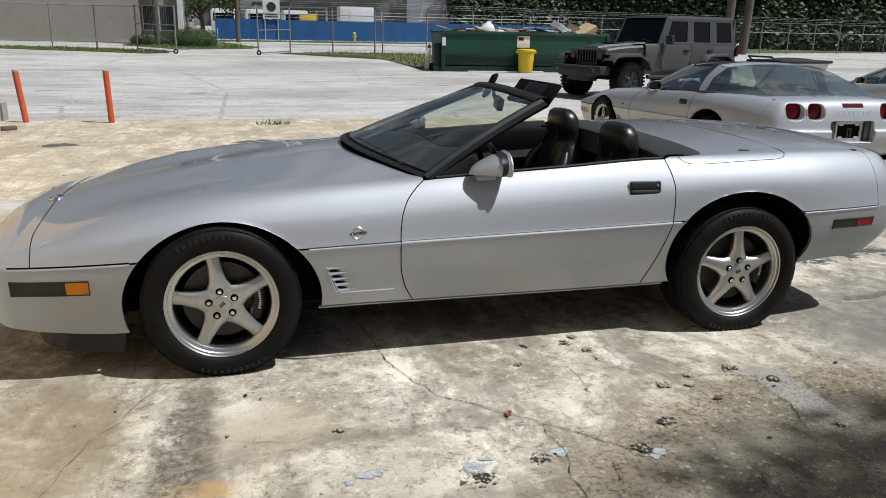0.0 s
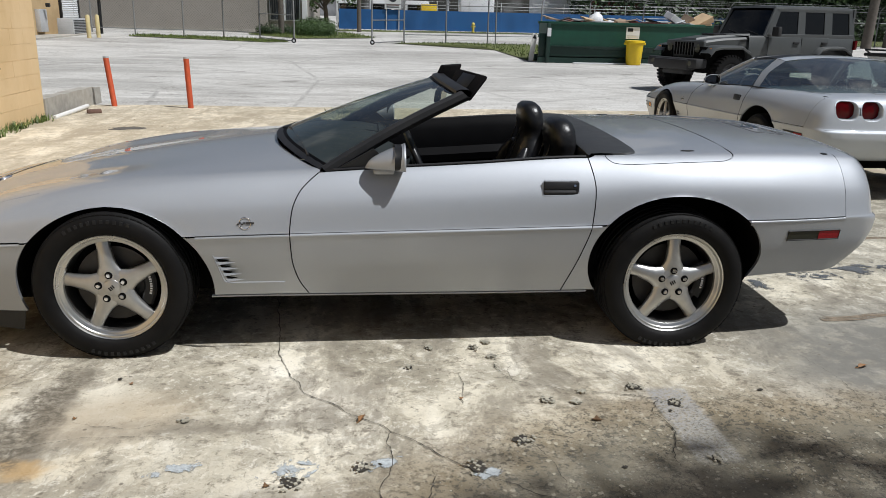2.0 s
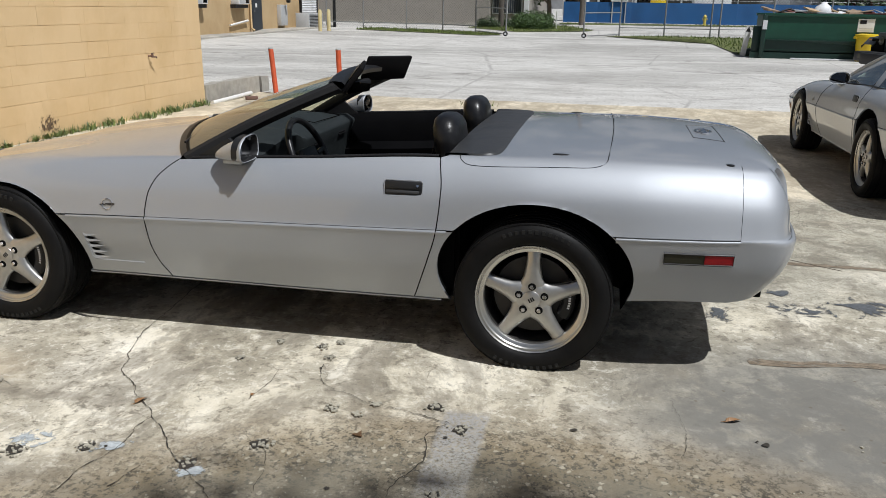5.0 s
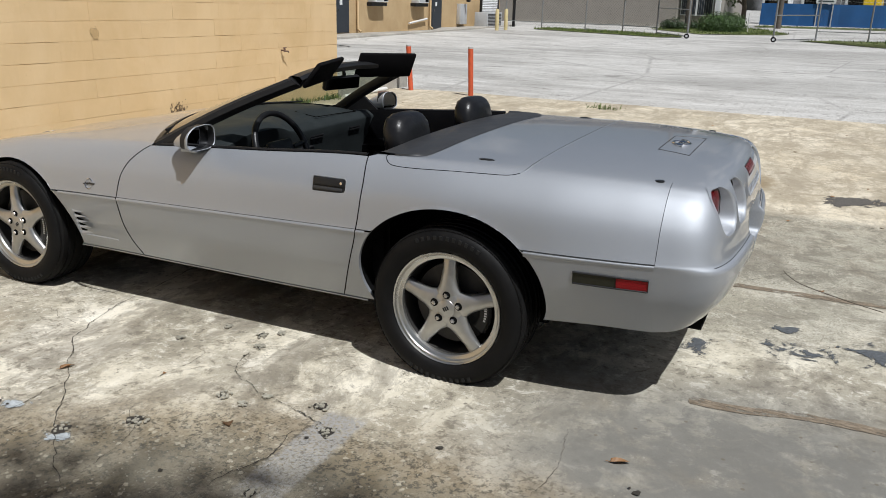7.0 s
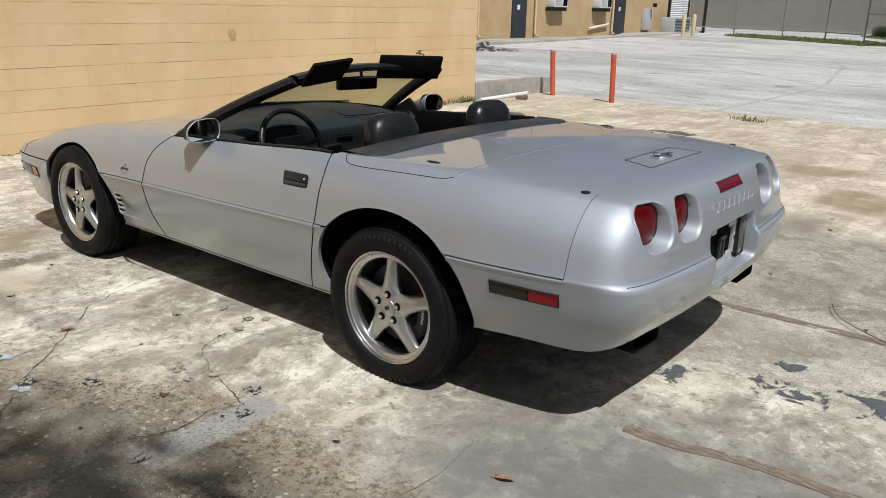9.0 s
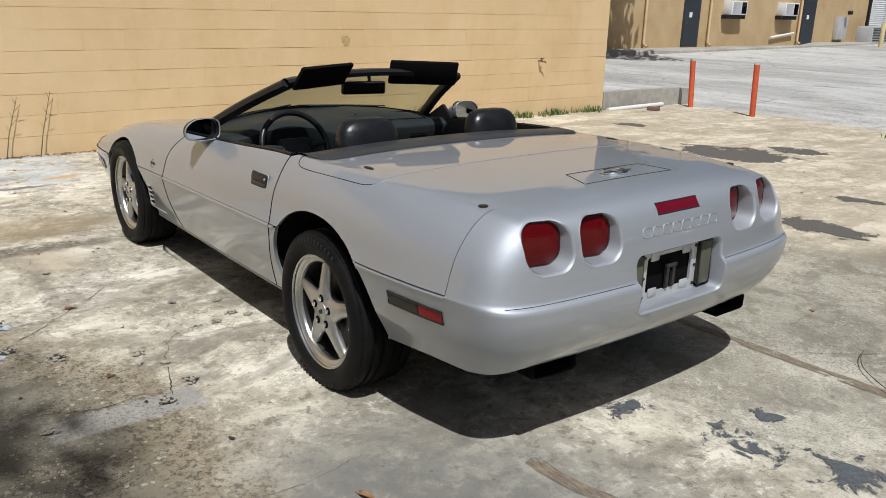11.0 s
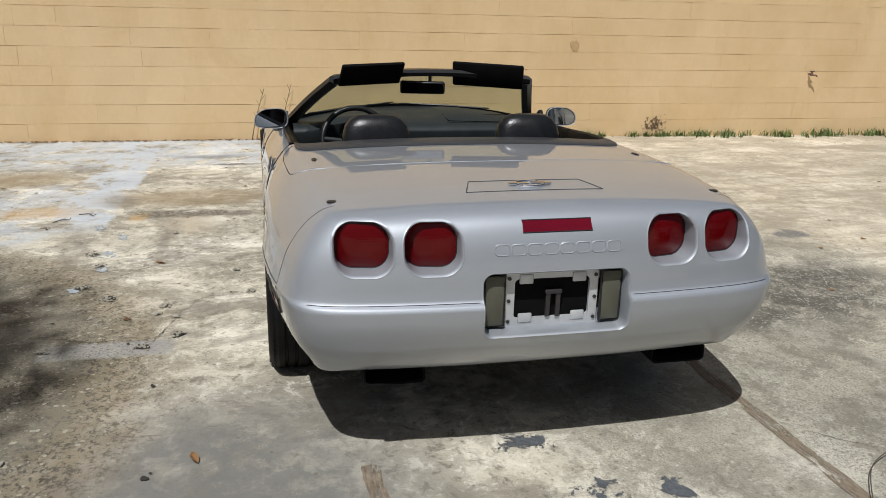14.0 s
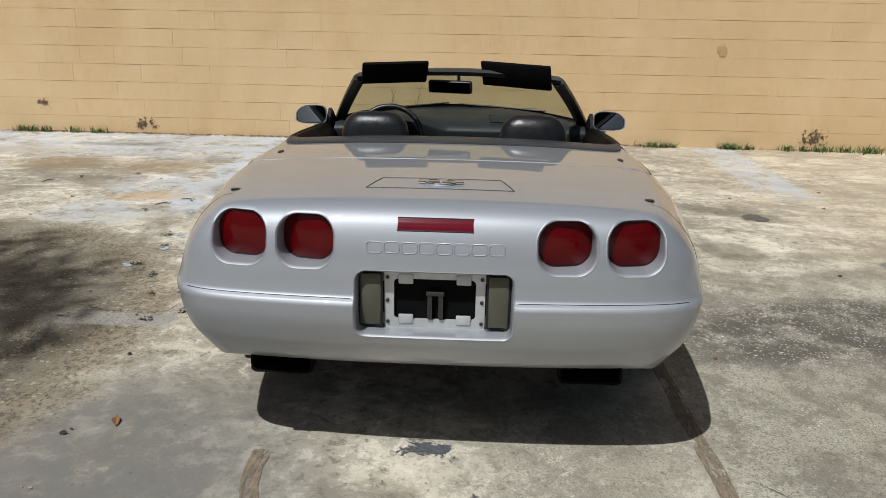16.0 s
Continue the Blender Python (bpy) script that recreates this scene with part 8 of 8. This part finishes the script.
tagged(part("scrap_tube", plaster, TRIM, m=DUMP_AT @ Matrix.Translation((0.95, 0.5, 1.4)), smooth=60), "bent black tubes sticking out of the scrap", "scrap", "scrap in the dumpster")
bn = thing("wheelie_bin", "yellow plastic round bin with a wide lid rim", "bin", Matrix.Translation((10.63, 28.95, float(ground_z(10.6, 28.9)))))
part("tub", Soup().lathe([(0.0, 0.0), (0.25, 0.0), (0.27, 0.03), (0.315, 0.74), (0.30, 0.74), (0.0, 0.72)], None, 24, "Z"), YELLOW, bn, "", 40)
part("lid", Soup().lathe([(0.0, 0.885), (0.2, 0.88), (0.36, 0.86), (0.37, 0.80), (0.33, 0.78), (0.33, 0.72)], None, 24, "Z"), YELLOW, bn, "", 40)
for x in (-0.35, 0.35):
    part("side_grip", Soup().box((x - 0.05, -0.08, 0.72), (x + 0.05, 0.08, 0.80), None, 0.02), YELLOW, bn, "", 40)
tagged(part("lost_plank", Soup().box((8.4, 29.0, -0.07), (11.4, 29.12, -0.03), None, 0.005), WHITEPAINT), "white-washed plank along the foot of the dumpster", "plank")
mk = thing("marker_post", "white marker board leaning by the dumpster", "sign", Matrix.Translation((7.0, 30.0, -0.05)) @ Matrix.Rotation(0.12, 4, "Y"))
part("board", Soup().box((-0.09, 0, 0), (0.09, 0.03, 1.0)), WHITEPIPE, mk)
part("triangle", Soup().prism([(-0.08, 0.82), (0.08, 0.82), (0, 1.0)], -0.006, Matrix.Identity(4)), TRIM, mk)


# ---- the off-roader ----
def off_roader(m):
    j = thing("off_roader", "solid grey four-door off-roader with wide flares", "car", m)
    part("tub", Soup().grid([[(u, -w, 0.62), (u, -w - 0.02, 0.9), (u, -w, 1.18), (u, -w + 0.03, 1.22), (u, w - 0.03, 1.22), (u, w, 1.18), (u, w + 0.02, 0.9), (u, w, 0.62)] for u, w in ((0.62, 0.70), (1.0, 0.745), (2.2, 0.755), (3.6, 0.75), (3.68, 0.73))], flip=True).box((3.64, -0.74, 0.62), (3.70, 0.74, 1.22)).box((0.6, -0.7, 0.55), (3.68, 0.7, 0.66)), JEEPGREY, j, "", 35)
    hood = []
    for u, z, w in ((-0.44, 1.06, 0.54), (-0.40, 1.115, 0.56), (0.0, 1.165, 0.60), (0.6, 1.20, 0.66), (1.02, 1.225, 0.70)):
        hood.append([(u, -w, 0.85), (u, -w, z - 0.05), (u, -w + 0.04, z - 0.01), (u, -w * 0.45, z), (u, -w * 0.40, z + 0.035), (u, w * 0.40, z + 0.035), (u, w * 0.45, z), (u, w - 0.04, z - 0.01), (u, w, z - 0.05), (u, w, 0.85)])
    part("hood", Soup().grid(hood, flip=True), JEEPGREY, j, "", 30)
    part("hood_scoop", Soup().box((0.1, -0.2, 1.20), (0.45, 0.2, 1.25), None, 0.02), TRIM, j, "", 40)
    gr = part("grille", Soup().box((-0.50, -0.60, 0.74), (-0.42, 0.60, 1.10), None, 0.03), JEEPGREY, j, "grey grille with seven slots", 40)
    for k in range(7):
        v = -0.27 + k * 0.09
        part("slot", Soup().box((-0.508, v - 0.03, 0.80), (-0.49, v + 0.03, 1.06), None, 0.008), DARK, gr, "", 40)
    for v in (-0.44, 0.44):
        hl = part("headlight", Soup().lathe([(0.0, -0.03), (0.07, -0.025), (0.085, -0.01), (0.09, 0.0)], Matrix.Translation((-0.505, v, 0.94)) @ Matrix.Rotation(radians(-90), 4, "Z"), 24), LENS_CLEAR, gr, "round headlight", 50)
    part("bumper", Soup().box((-0.82, -0.80, 0.55), (-0.52, 0.80, 0.74), None, 0.04).box((-0.86, -0.55, 0.50), (-0.6, 0.55, 0.72), None, 0.04), BLACKPLASTIC, j, "black steel front bumper", 40)
    part("skid_plate", Soup().box((-0.75, -0.35, 0.40), (-0.45, 0.35, 0.55), None, 0.03), BLACKPLASTIC, j, "", 40)
    for v in (-0.6, 0.6):
        part("fog_lamp", Soup().lathe([(0.0, -0.012), (0.05, -0.01), (0.055, 0.01)], Matrix.Translation((-0.82, v, 0.645)) @ Matrix.Rotation(radians(-90), 4, "Z"), 16), LENS_CLEAR, j, "", 50)
    for sg in (-1, 1):
        for uc, lo, hi, zt in ((0.0, -0.58, 0.68, 1.02), (3.0, 2.42, 3.62, 1.02)):
            path = [(lo, 0.86), (lo + 0.12, zt - 0.03), (lo + 0.3, zt), (hi - 0.42, zt), (hi - 0.18, zt - 0.12), (hi, 0.64)]
            rows = []
            for u, z in path:
                rows.append([(u, sg * 0.60, z - 0.05), (u, sg * 0.60, z), (u, sg * 0.90, z + 0.0), (u, sg * 0.95, z - 0.035), (u, sg * 0.94, z - 0.075)])
            part("fender_flare", Soup().grid(rows, flip=sg < 0), JEEPGREY, j, "", 35)
            part("wheel_house", Soup().box((uc - 0.52, min(sg * 0.35, sg * 0.72), 0.45), (uc + 0.52, max(sg * 0.35, sg * 0.72), 0.98)), DARK, j)
            w = part("wheel", Soup().lathe([(0.0, -0.10), (0.07, -0.11), (0.10, -0.085), (0.19, -0.09), (0.225, -0.12), (0.235, -0.13), (0.24, -0.12), (0.235, 0.1)], None, 32), BLACKPLASTIC, j, "dark off-road alloy wheel", 35, Matrix.Translation((uc, sg * 0.80, 0.415)) @ (Matrix.Identity(4) if sg < 0 else Matrix.Rotation(math.pi, 4, "Z")))
            ty = Soup().lathe([(0.235, -0.115), (0.26, -0.14), (0.33, -0.148), (0.375, -0.14), (0.40, -0.12), (0.405, 0.12), (0.375, 0.14), (0.33, 0.148), (0.235, 0.12)], None, 48)
            for k in range(32):
                mm = Matrix.Rotation(2 * math.pi * k / 32, 4, "Y")
                for y0 in (-0.12, -0.04, 0.045):
                    ty.box((0.398, y0, -0.026), (0.422, y0 + 0.07, 0.020), mm)
                ty.box((0.375, -0.152, -0.025), (0.418, -0.115, 0.02), mm)
            part("tyre", ty, RUBBER, w, "knobbly mud tyre", 30)
            for k in range(5):
                mm = Matrix.Rotation(radians(72 * k), 4, "Y")
                part("wheel_spoke", Soup().box((0.07, -0.115, -0.03), (0.215, -0.09, 0.03), mm, 0.006), BLACKPLASTIC, w, "", 40)
        part("turn_lamp", Soup().box((-0.50, min(sg * 0.78, sg * 0.86), 0.90), (-0.46, max(sg * 0.78, sg * 0.86), 0.96), None, 0.01), LENS_AMBER, j, "", 40)
        part("mirror", Soup().box((1.12, min(sg * 0.80, sg * 1.0), 1.22), (1.22, max(sg * 0.80, sg * 1.0), 1.42), None, 0.03), BLACKPLASTIC, j, "", 40)
        part("side_step", Soup().tube([(0.65, sg * 0.78, 0.50), (2.4, sg * 0.78, 0.50)], 0.045, 8), BLACKPLASTIC, j, "", 40)
        for u0, u1 in ((1.10, 2.02), (2.06, 2.86)):
            yy = sg * 0.775
            d = part("door", Soup().box((u0, min(yy, sg * 0.72), 0.66), (u1, max(yy, sg * 0.72), 1.20), None, 0.012), JEEPGREY, j, "", 40)
            part("handle", Soup().box((u1 - 0.22, min(sg * 0.775, sg * 0.81), 1.06), (u1 - 0.06, max(sg * 0.775, sg * 0.81), 1.11), None, 0.01), BLACKPLASTIC, d, "", 40)
            part("hinge", Soup().box((u0 - 0.03, min(sg * 0.775, sg * 0.80), 0.80), (u0 + 0.06, max(sg * 0.775, sg * 0.80), 0.85)), JEEPGREY, d)
        # pillars and side glass, leaning in
        lean = lambda z: 0.745 - (z - 1.2) * 0.13
        for u0, u1, ut0, ut1 in ((1.02, 1.20, 1.30, 1.46), (1.94, 2.16, 1.96, 2.16), (2.74, 2.98, 2.74, 2.96), (3.52, 3.68, 3.48, 3.62)):
            part("roof_pillar", Soup().add([(u0, sg * lean(1.2), 1.2), (u1, sg * lean(1.2), 1.2), (ut1, sg * lean(1.80), 1.80), (ut0, sg * lean(1.80), 1.80), (u0, sg * (lean(1.2) - 0.05), 1.2), (u1, sg * (lean(1.2) - 0.05), 1.2), (ut1, sg * (lean(1.80) - 0.05), 1.80), (ut0, sg * (lean(1.80) - 0.05), 1.80)], [(0, 1, 2, 3), (4, 7, 6, 5), (0, 3, 7, 4), (1, 5, 6, 2)]), JEEPGREY, j)
        for u0, u1, ut0, ut1 in ((1.20, 1.94, 1.46, 1.96), (2.16, 2.74, 2.16, 2.74), (2.98, 3.52, 2.96, 3.48)):
            part("side_window", Soup().add([(u0, sg * (lean(1.22) - 0.015), 1.22), (u1, sg * (lean(1.22) - 0.015), 1.22), (ut1, sg * (lean(1.78) - 0.015), 1.78), (ut0, sg * (lean(1.78) - 0.015), 1.78)], [(0, 1, 2, 3)]), GLASS_DARK, j)
    for sg in (-1, 1):
        part("window_rail", Soup().box((1.06, min(sg * 0.70, sg * 0.745), 1.19), (3.64, max(sg * 0.70, sg * 0.745), 1.27), None, 0.01), JEEPGREY, j)
        part("window_rail", Soup().box((1.36, min(sg * 0.63, sg * 0.678), 1.73), (3.60, max(sg * 0.63, sg * 0.678), 1.80), None, 0.01), JEEPGREY, j)
    part("windscreen", Soup().add([(1.03, -0.66, 1.23), (1.03, 0.66, 1.23), (1.31, 0.61, 1.77), (1.31, -0.61, 1.77)], [(0, 1, 2, 3)]), GLASS_DARK, j)
    part("windscreen_frame", Soup().tube([(1.02, -0.70, 1.21), (1.02, 0.70, 1.21)], 0.03, 8).tube([(1.02, -0.70, 1.21), (1.31, -0.64, 1.80)], 0.035, 8).tube([(1.02, 0.70, 1.21), (1.31, 0.64, 1.80)], 0.035, 8), JEEPGREY, j, "", 50)
    roof = [[(u, -0.66 + i, z - d) for i, d in ((-0.015, 0.06), (0.0, 0.02), (0.06, 0.0), (0.66, -0.01), (1.26, 0.0), (1.32, 0.02), (1.335, 0.06))] for u, z in ((1.27, 1.80), (1.31, 1.845), (1.6, 1.86), (3.4, 1.86), (3.6, 1.845), (3.64, 1.80))]
    part("hard_top", Soup().grid(roof, flip=True), JEEPGREY, j, "grey hard top", 35)
    part("rear_wall", Soup().box((3.60, -0.70, 1.2), (3.66, 0.70, 1.82)), JEEPGREY, j)
    part("tail_lamp", Soup().box((3.66, -0.80, 0.95), (3.74, -0.70, 1.15), None, 0.01), LENS_RED, j, "", 40)
    for k in range(2):
        part("wiper", Soup().tube([(1.02, -0.5 + k * 0.55, 1.26), (1.08, -0.1 + k * 0.55, 1.33)], 0.012, 6), TRIM, j)
    nm = Soup()
    for k in range(7):
        nm.box((0.42 + 0.055 * k, -0.672, 1.10), (0.46 + 0.055 * k, -0.664, 1.14))
    part("hood_print", nm, TRIM, j)
    return j


off_roader(Matrix.Translation((8.58, 17.98, -0.085)) @ Matrix.Rotation(radians(18.3), 4, "Z") @ Matrix.Scale(1.055, 4))

# ---- scars on the wall, and a cart beyond the cars ----
SCAR, BLOTCH = worn("bare_broken_block", (0.13, 0.085, 0.05), 0.34, 26.0, 0.9, 0.22, 0.4), worn("brown_blotch", (0.50, 0.345, 0.17), 0.66, 9.0)


def wall_scar(name, label, mat, y, z, ry, rz):
    v, f = [(0, 0, 0)], []
    for k in range(24):
        v.append((1.2 * math.cos(2 * math.pi * k / 24), 1.2 * math.sin(2 * math.pi * k / 24), 0))
        f.append((0, k + 1, (k + 1) % 24 + 1))
    m = Matrix.Translation((WALL_X + 0.006, y, z)) @ Matrix(((0, 0, 1, 0), (1, 0, 0, 0), (0, 1, 0, 0), (0, 0, 0, 1))) @ Matrix.Diagonal((ry, rz, 1, 1))
    return tagged(part(name, mesh_of(name, v, f), mat, m=m), label, "stain", "scars on the wall", "stuff")


wall_scar("broken_patch", "crumbled bare patch low on the block wall", SCAR, 8.0, 0.10, 0.24, 0.16)
wall_scar("broken_patch", "crumbled bare patch low on the block wall", SCAR, 0.2, 0.08, 0.22, 0.11)
wall_scar("broken_patch", "chipped paint on the block wall", SCAR, -1.0, 0.30, 0.14, 0.07)
wall_scar("wall_blotch", "faint brown blotch on the painted wall", BLOTCH, 6.87, 1.06, 0.055, 0.065)
cart = thing("tipping_cart", "grey plastic tipping cart with a black rim", "cart", Matrix.Translation((13.0, 16.9, float(ground_z(13.0, 16.9)))) @ Matrix.Rotation(radians(12), 4, "Z"))
tub = Soup().grid([[(sx * (0.62 + 0.22 * q), sy * (0.32 + 0.16 * q), 0.35 + 0.60 * q) for sx, sy in ((-1, -1), (1, -1), (1, 1), (-1, 1))] for q in (0.0, 0.5, 1.0)], closed=True)
tub.f.append((3, 2, 1, 0))
part("tub", tub, GALV, cart, "", 30)
part("rim", Soup().tube([(-0.86, -0.50, 0.95), (0.86, -0.50, 0.95), (0.86, 0.50, 0.95), (-0.86, 0.50, 0.95)], 0.035, 8, True), BLACKPLASTIC, cart, "black rim", 40)
part("lid", Soup().grid([[(x, y, 0.97 + 0.07 * (1 - (x / 0.84) ** 2) * (1 - (y / 0.48) ** 2)) for y in np.linspace(-0.48, 0.48, 7)] for x in np.linspace(-0.84, 0.84, 9)]), BLACKPLASTIC, cart, "black lid", 50)
part("handle_bar", Soup().tube([(-0.84, -0.35, 0.95), (-1.02, -0.35, 1.06), (-1.02, 0.35, 1.06), (-0.84, 0.35, 0.95)], 0.022, 8), BLACKPLASTIC, cart, "", 40)
for sx in (-0.45, 0.45):
    for sy in (-0.33, 0.33):
        part("wheel", Soup().lathe([(0.0, -0.03), (0.13, -0.03), (0.15, -0.015), (0.15, 0.015), (0.13, 0.03), (0.0, 0.03)], Matrix.Translation((sx, sy, 0.15)), 20), RUBBER, cart, "", 40)
part("chassis", Soup().box((-0.6, -0.28, 0.22), (0.6, 0.28, 0.36), None, 0.02), BLACKPLASTIC, cart)

# ---- blocks of the yellow wall ----
BH, BL = 0.2032, 0.4064
TOP_JOINT = 0.975


def block_mesh(n):
    """One block's face, a little uneven, its edges eased."""
    rr = random.Random(n)
    bm = bmesh.new()
    bmesh.ops.create_cube(bm, size=1)
    e = [rr.uniform(-0.0012, 0.0012) for _ in range(4)]
    for v in bm.verts:
        v.co = Vector((v.co.x * 0.03, v.co.y * BL, v.co.z * (BH - 0.0006) + e[1]))
    front = [ed for ed in bm.edges if all(v.co.x > 0 for v in ed.verts) and abs(ed.verts[0].co.z - ed.verts[1].co.z) < 0.01]
    side = [ed for ed in bm.edges if all(v.co.x > 0 for v in ed.verts) and ed not in front]
    bmesh.ops.bevel(bm, geom=front + (side[:1] if n % 3 == 0 else []), offset=0.0009 + 0.0007 * (n % 4), segments=2, affect="EDGES")
    me = bpy.data.meshes.new("block")
    bm.to_mesh(me)
    bm.free()
    me.materials.append(OCHRE)
    return me


BLOCKS = [block_mesh(i) for i in range(8)]
rr = random.Random(5)
rest = Soup()
count = 0
z_low = TOP_JOINT - 6 * BH
for row in range(0, 22):
    zc = z_low + (row + 0.5) * BH
    if zc > 4.4 - BH / 2:
        break
    off = (row % 2) * BL / 2
    k = 0
    while True:
        y = WALL_END - BL / 2 - k * BL + (BL / 4 if row % 2 else 0)
        k += 1
        if y < -9:
            break
        if y + BL / 2 > WALL_END + 0.01:
            y -= BL / 4
        depth = rr.gauss(0, 0.0006)
        if row < 9 and count < 300 and -1.0 < y < 12:
            ob = part("block", BLOCKS[rr.randrange(8)], None, wall, m=Matrix.Translation((WALL_X - 0.015 + depth, y, zc)) @ Euler((0, rr.gauss(0, 0.0012), rr.gauss(0, 0.0004))).to_matrix().to_4x4())
            count += 1
        else:
            rest.box((WALL_X - 0.03, y - BL / 2, zc - BH / 2 + 0.0008), (WALL_X + depth, y + BL / 2, zc + BH / 2 - 0.0008))
rb = part("upper_blocks", rest, OCHRE, wall)
rb["kind"] = "stuff"
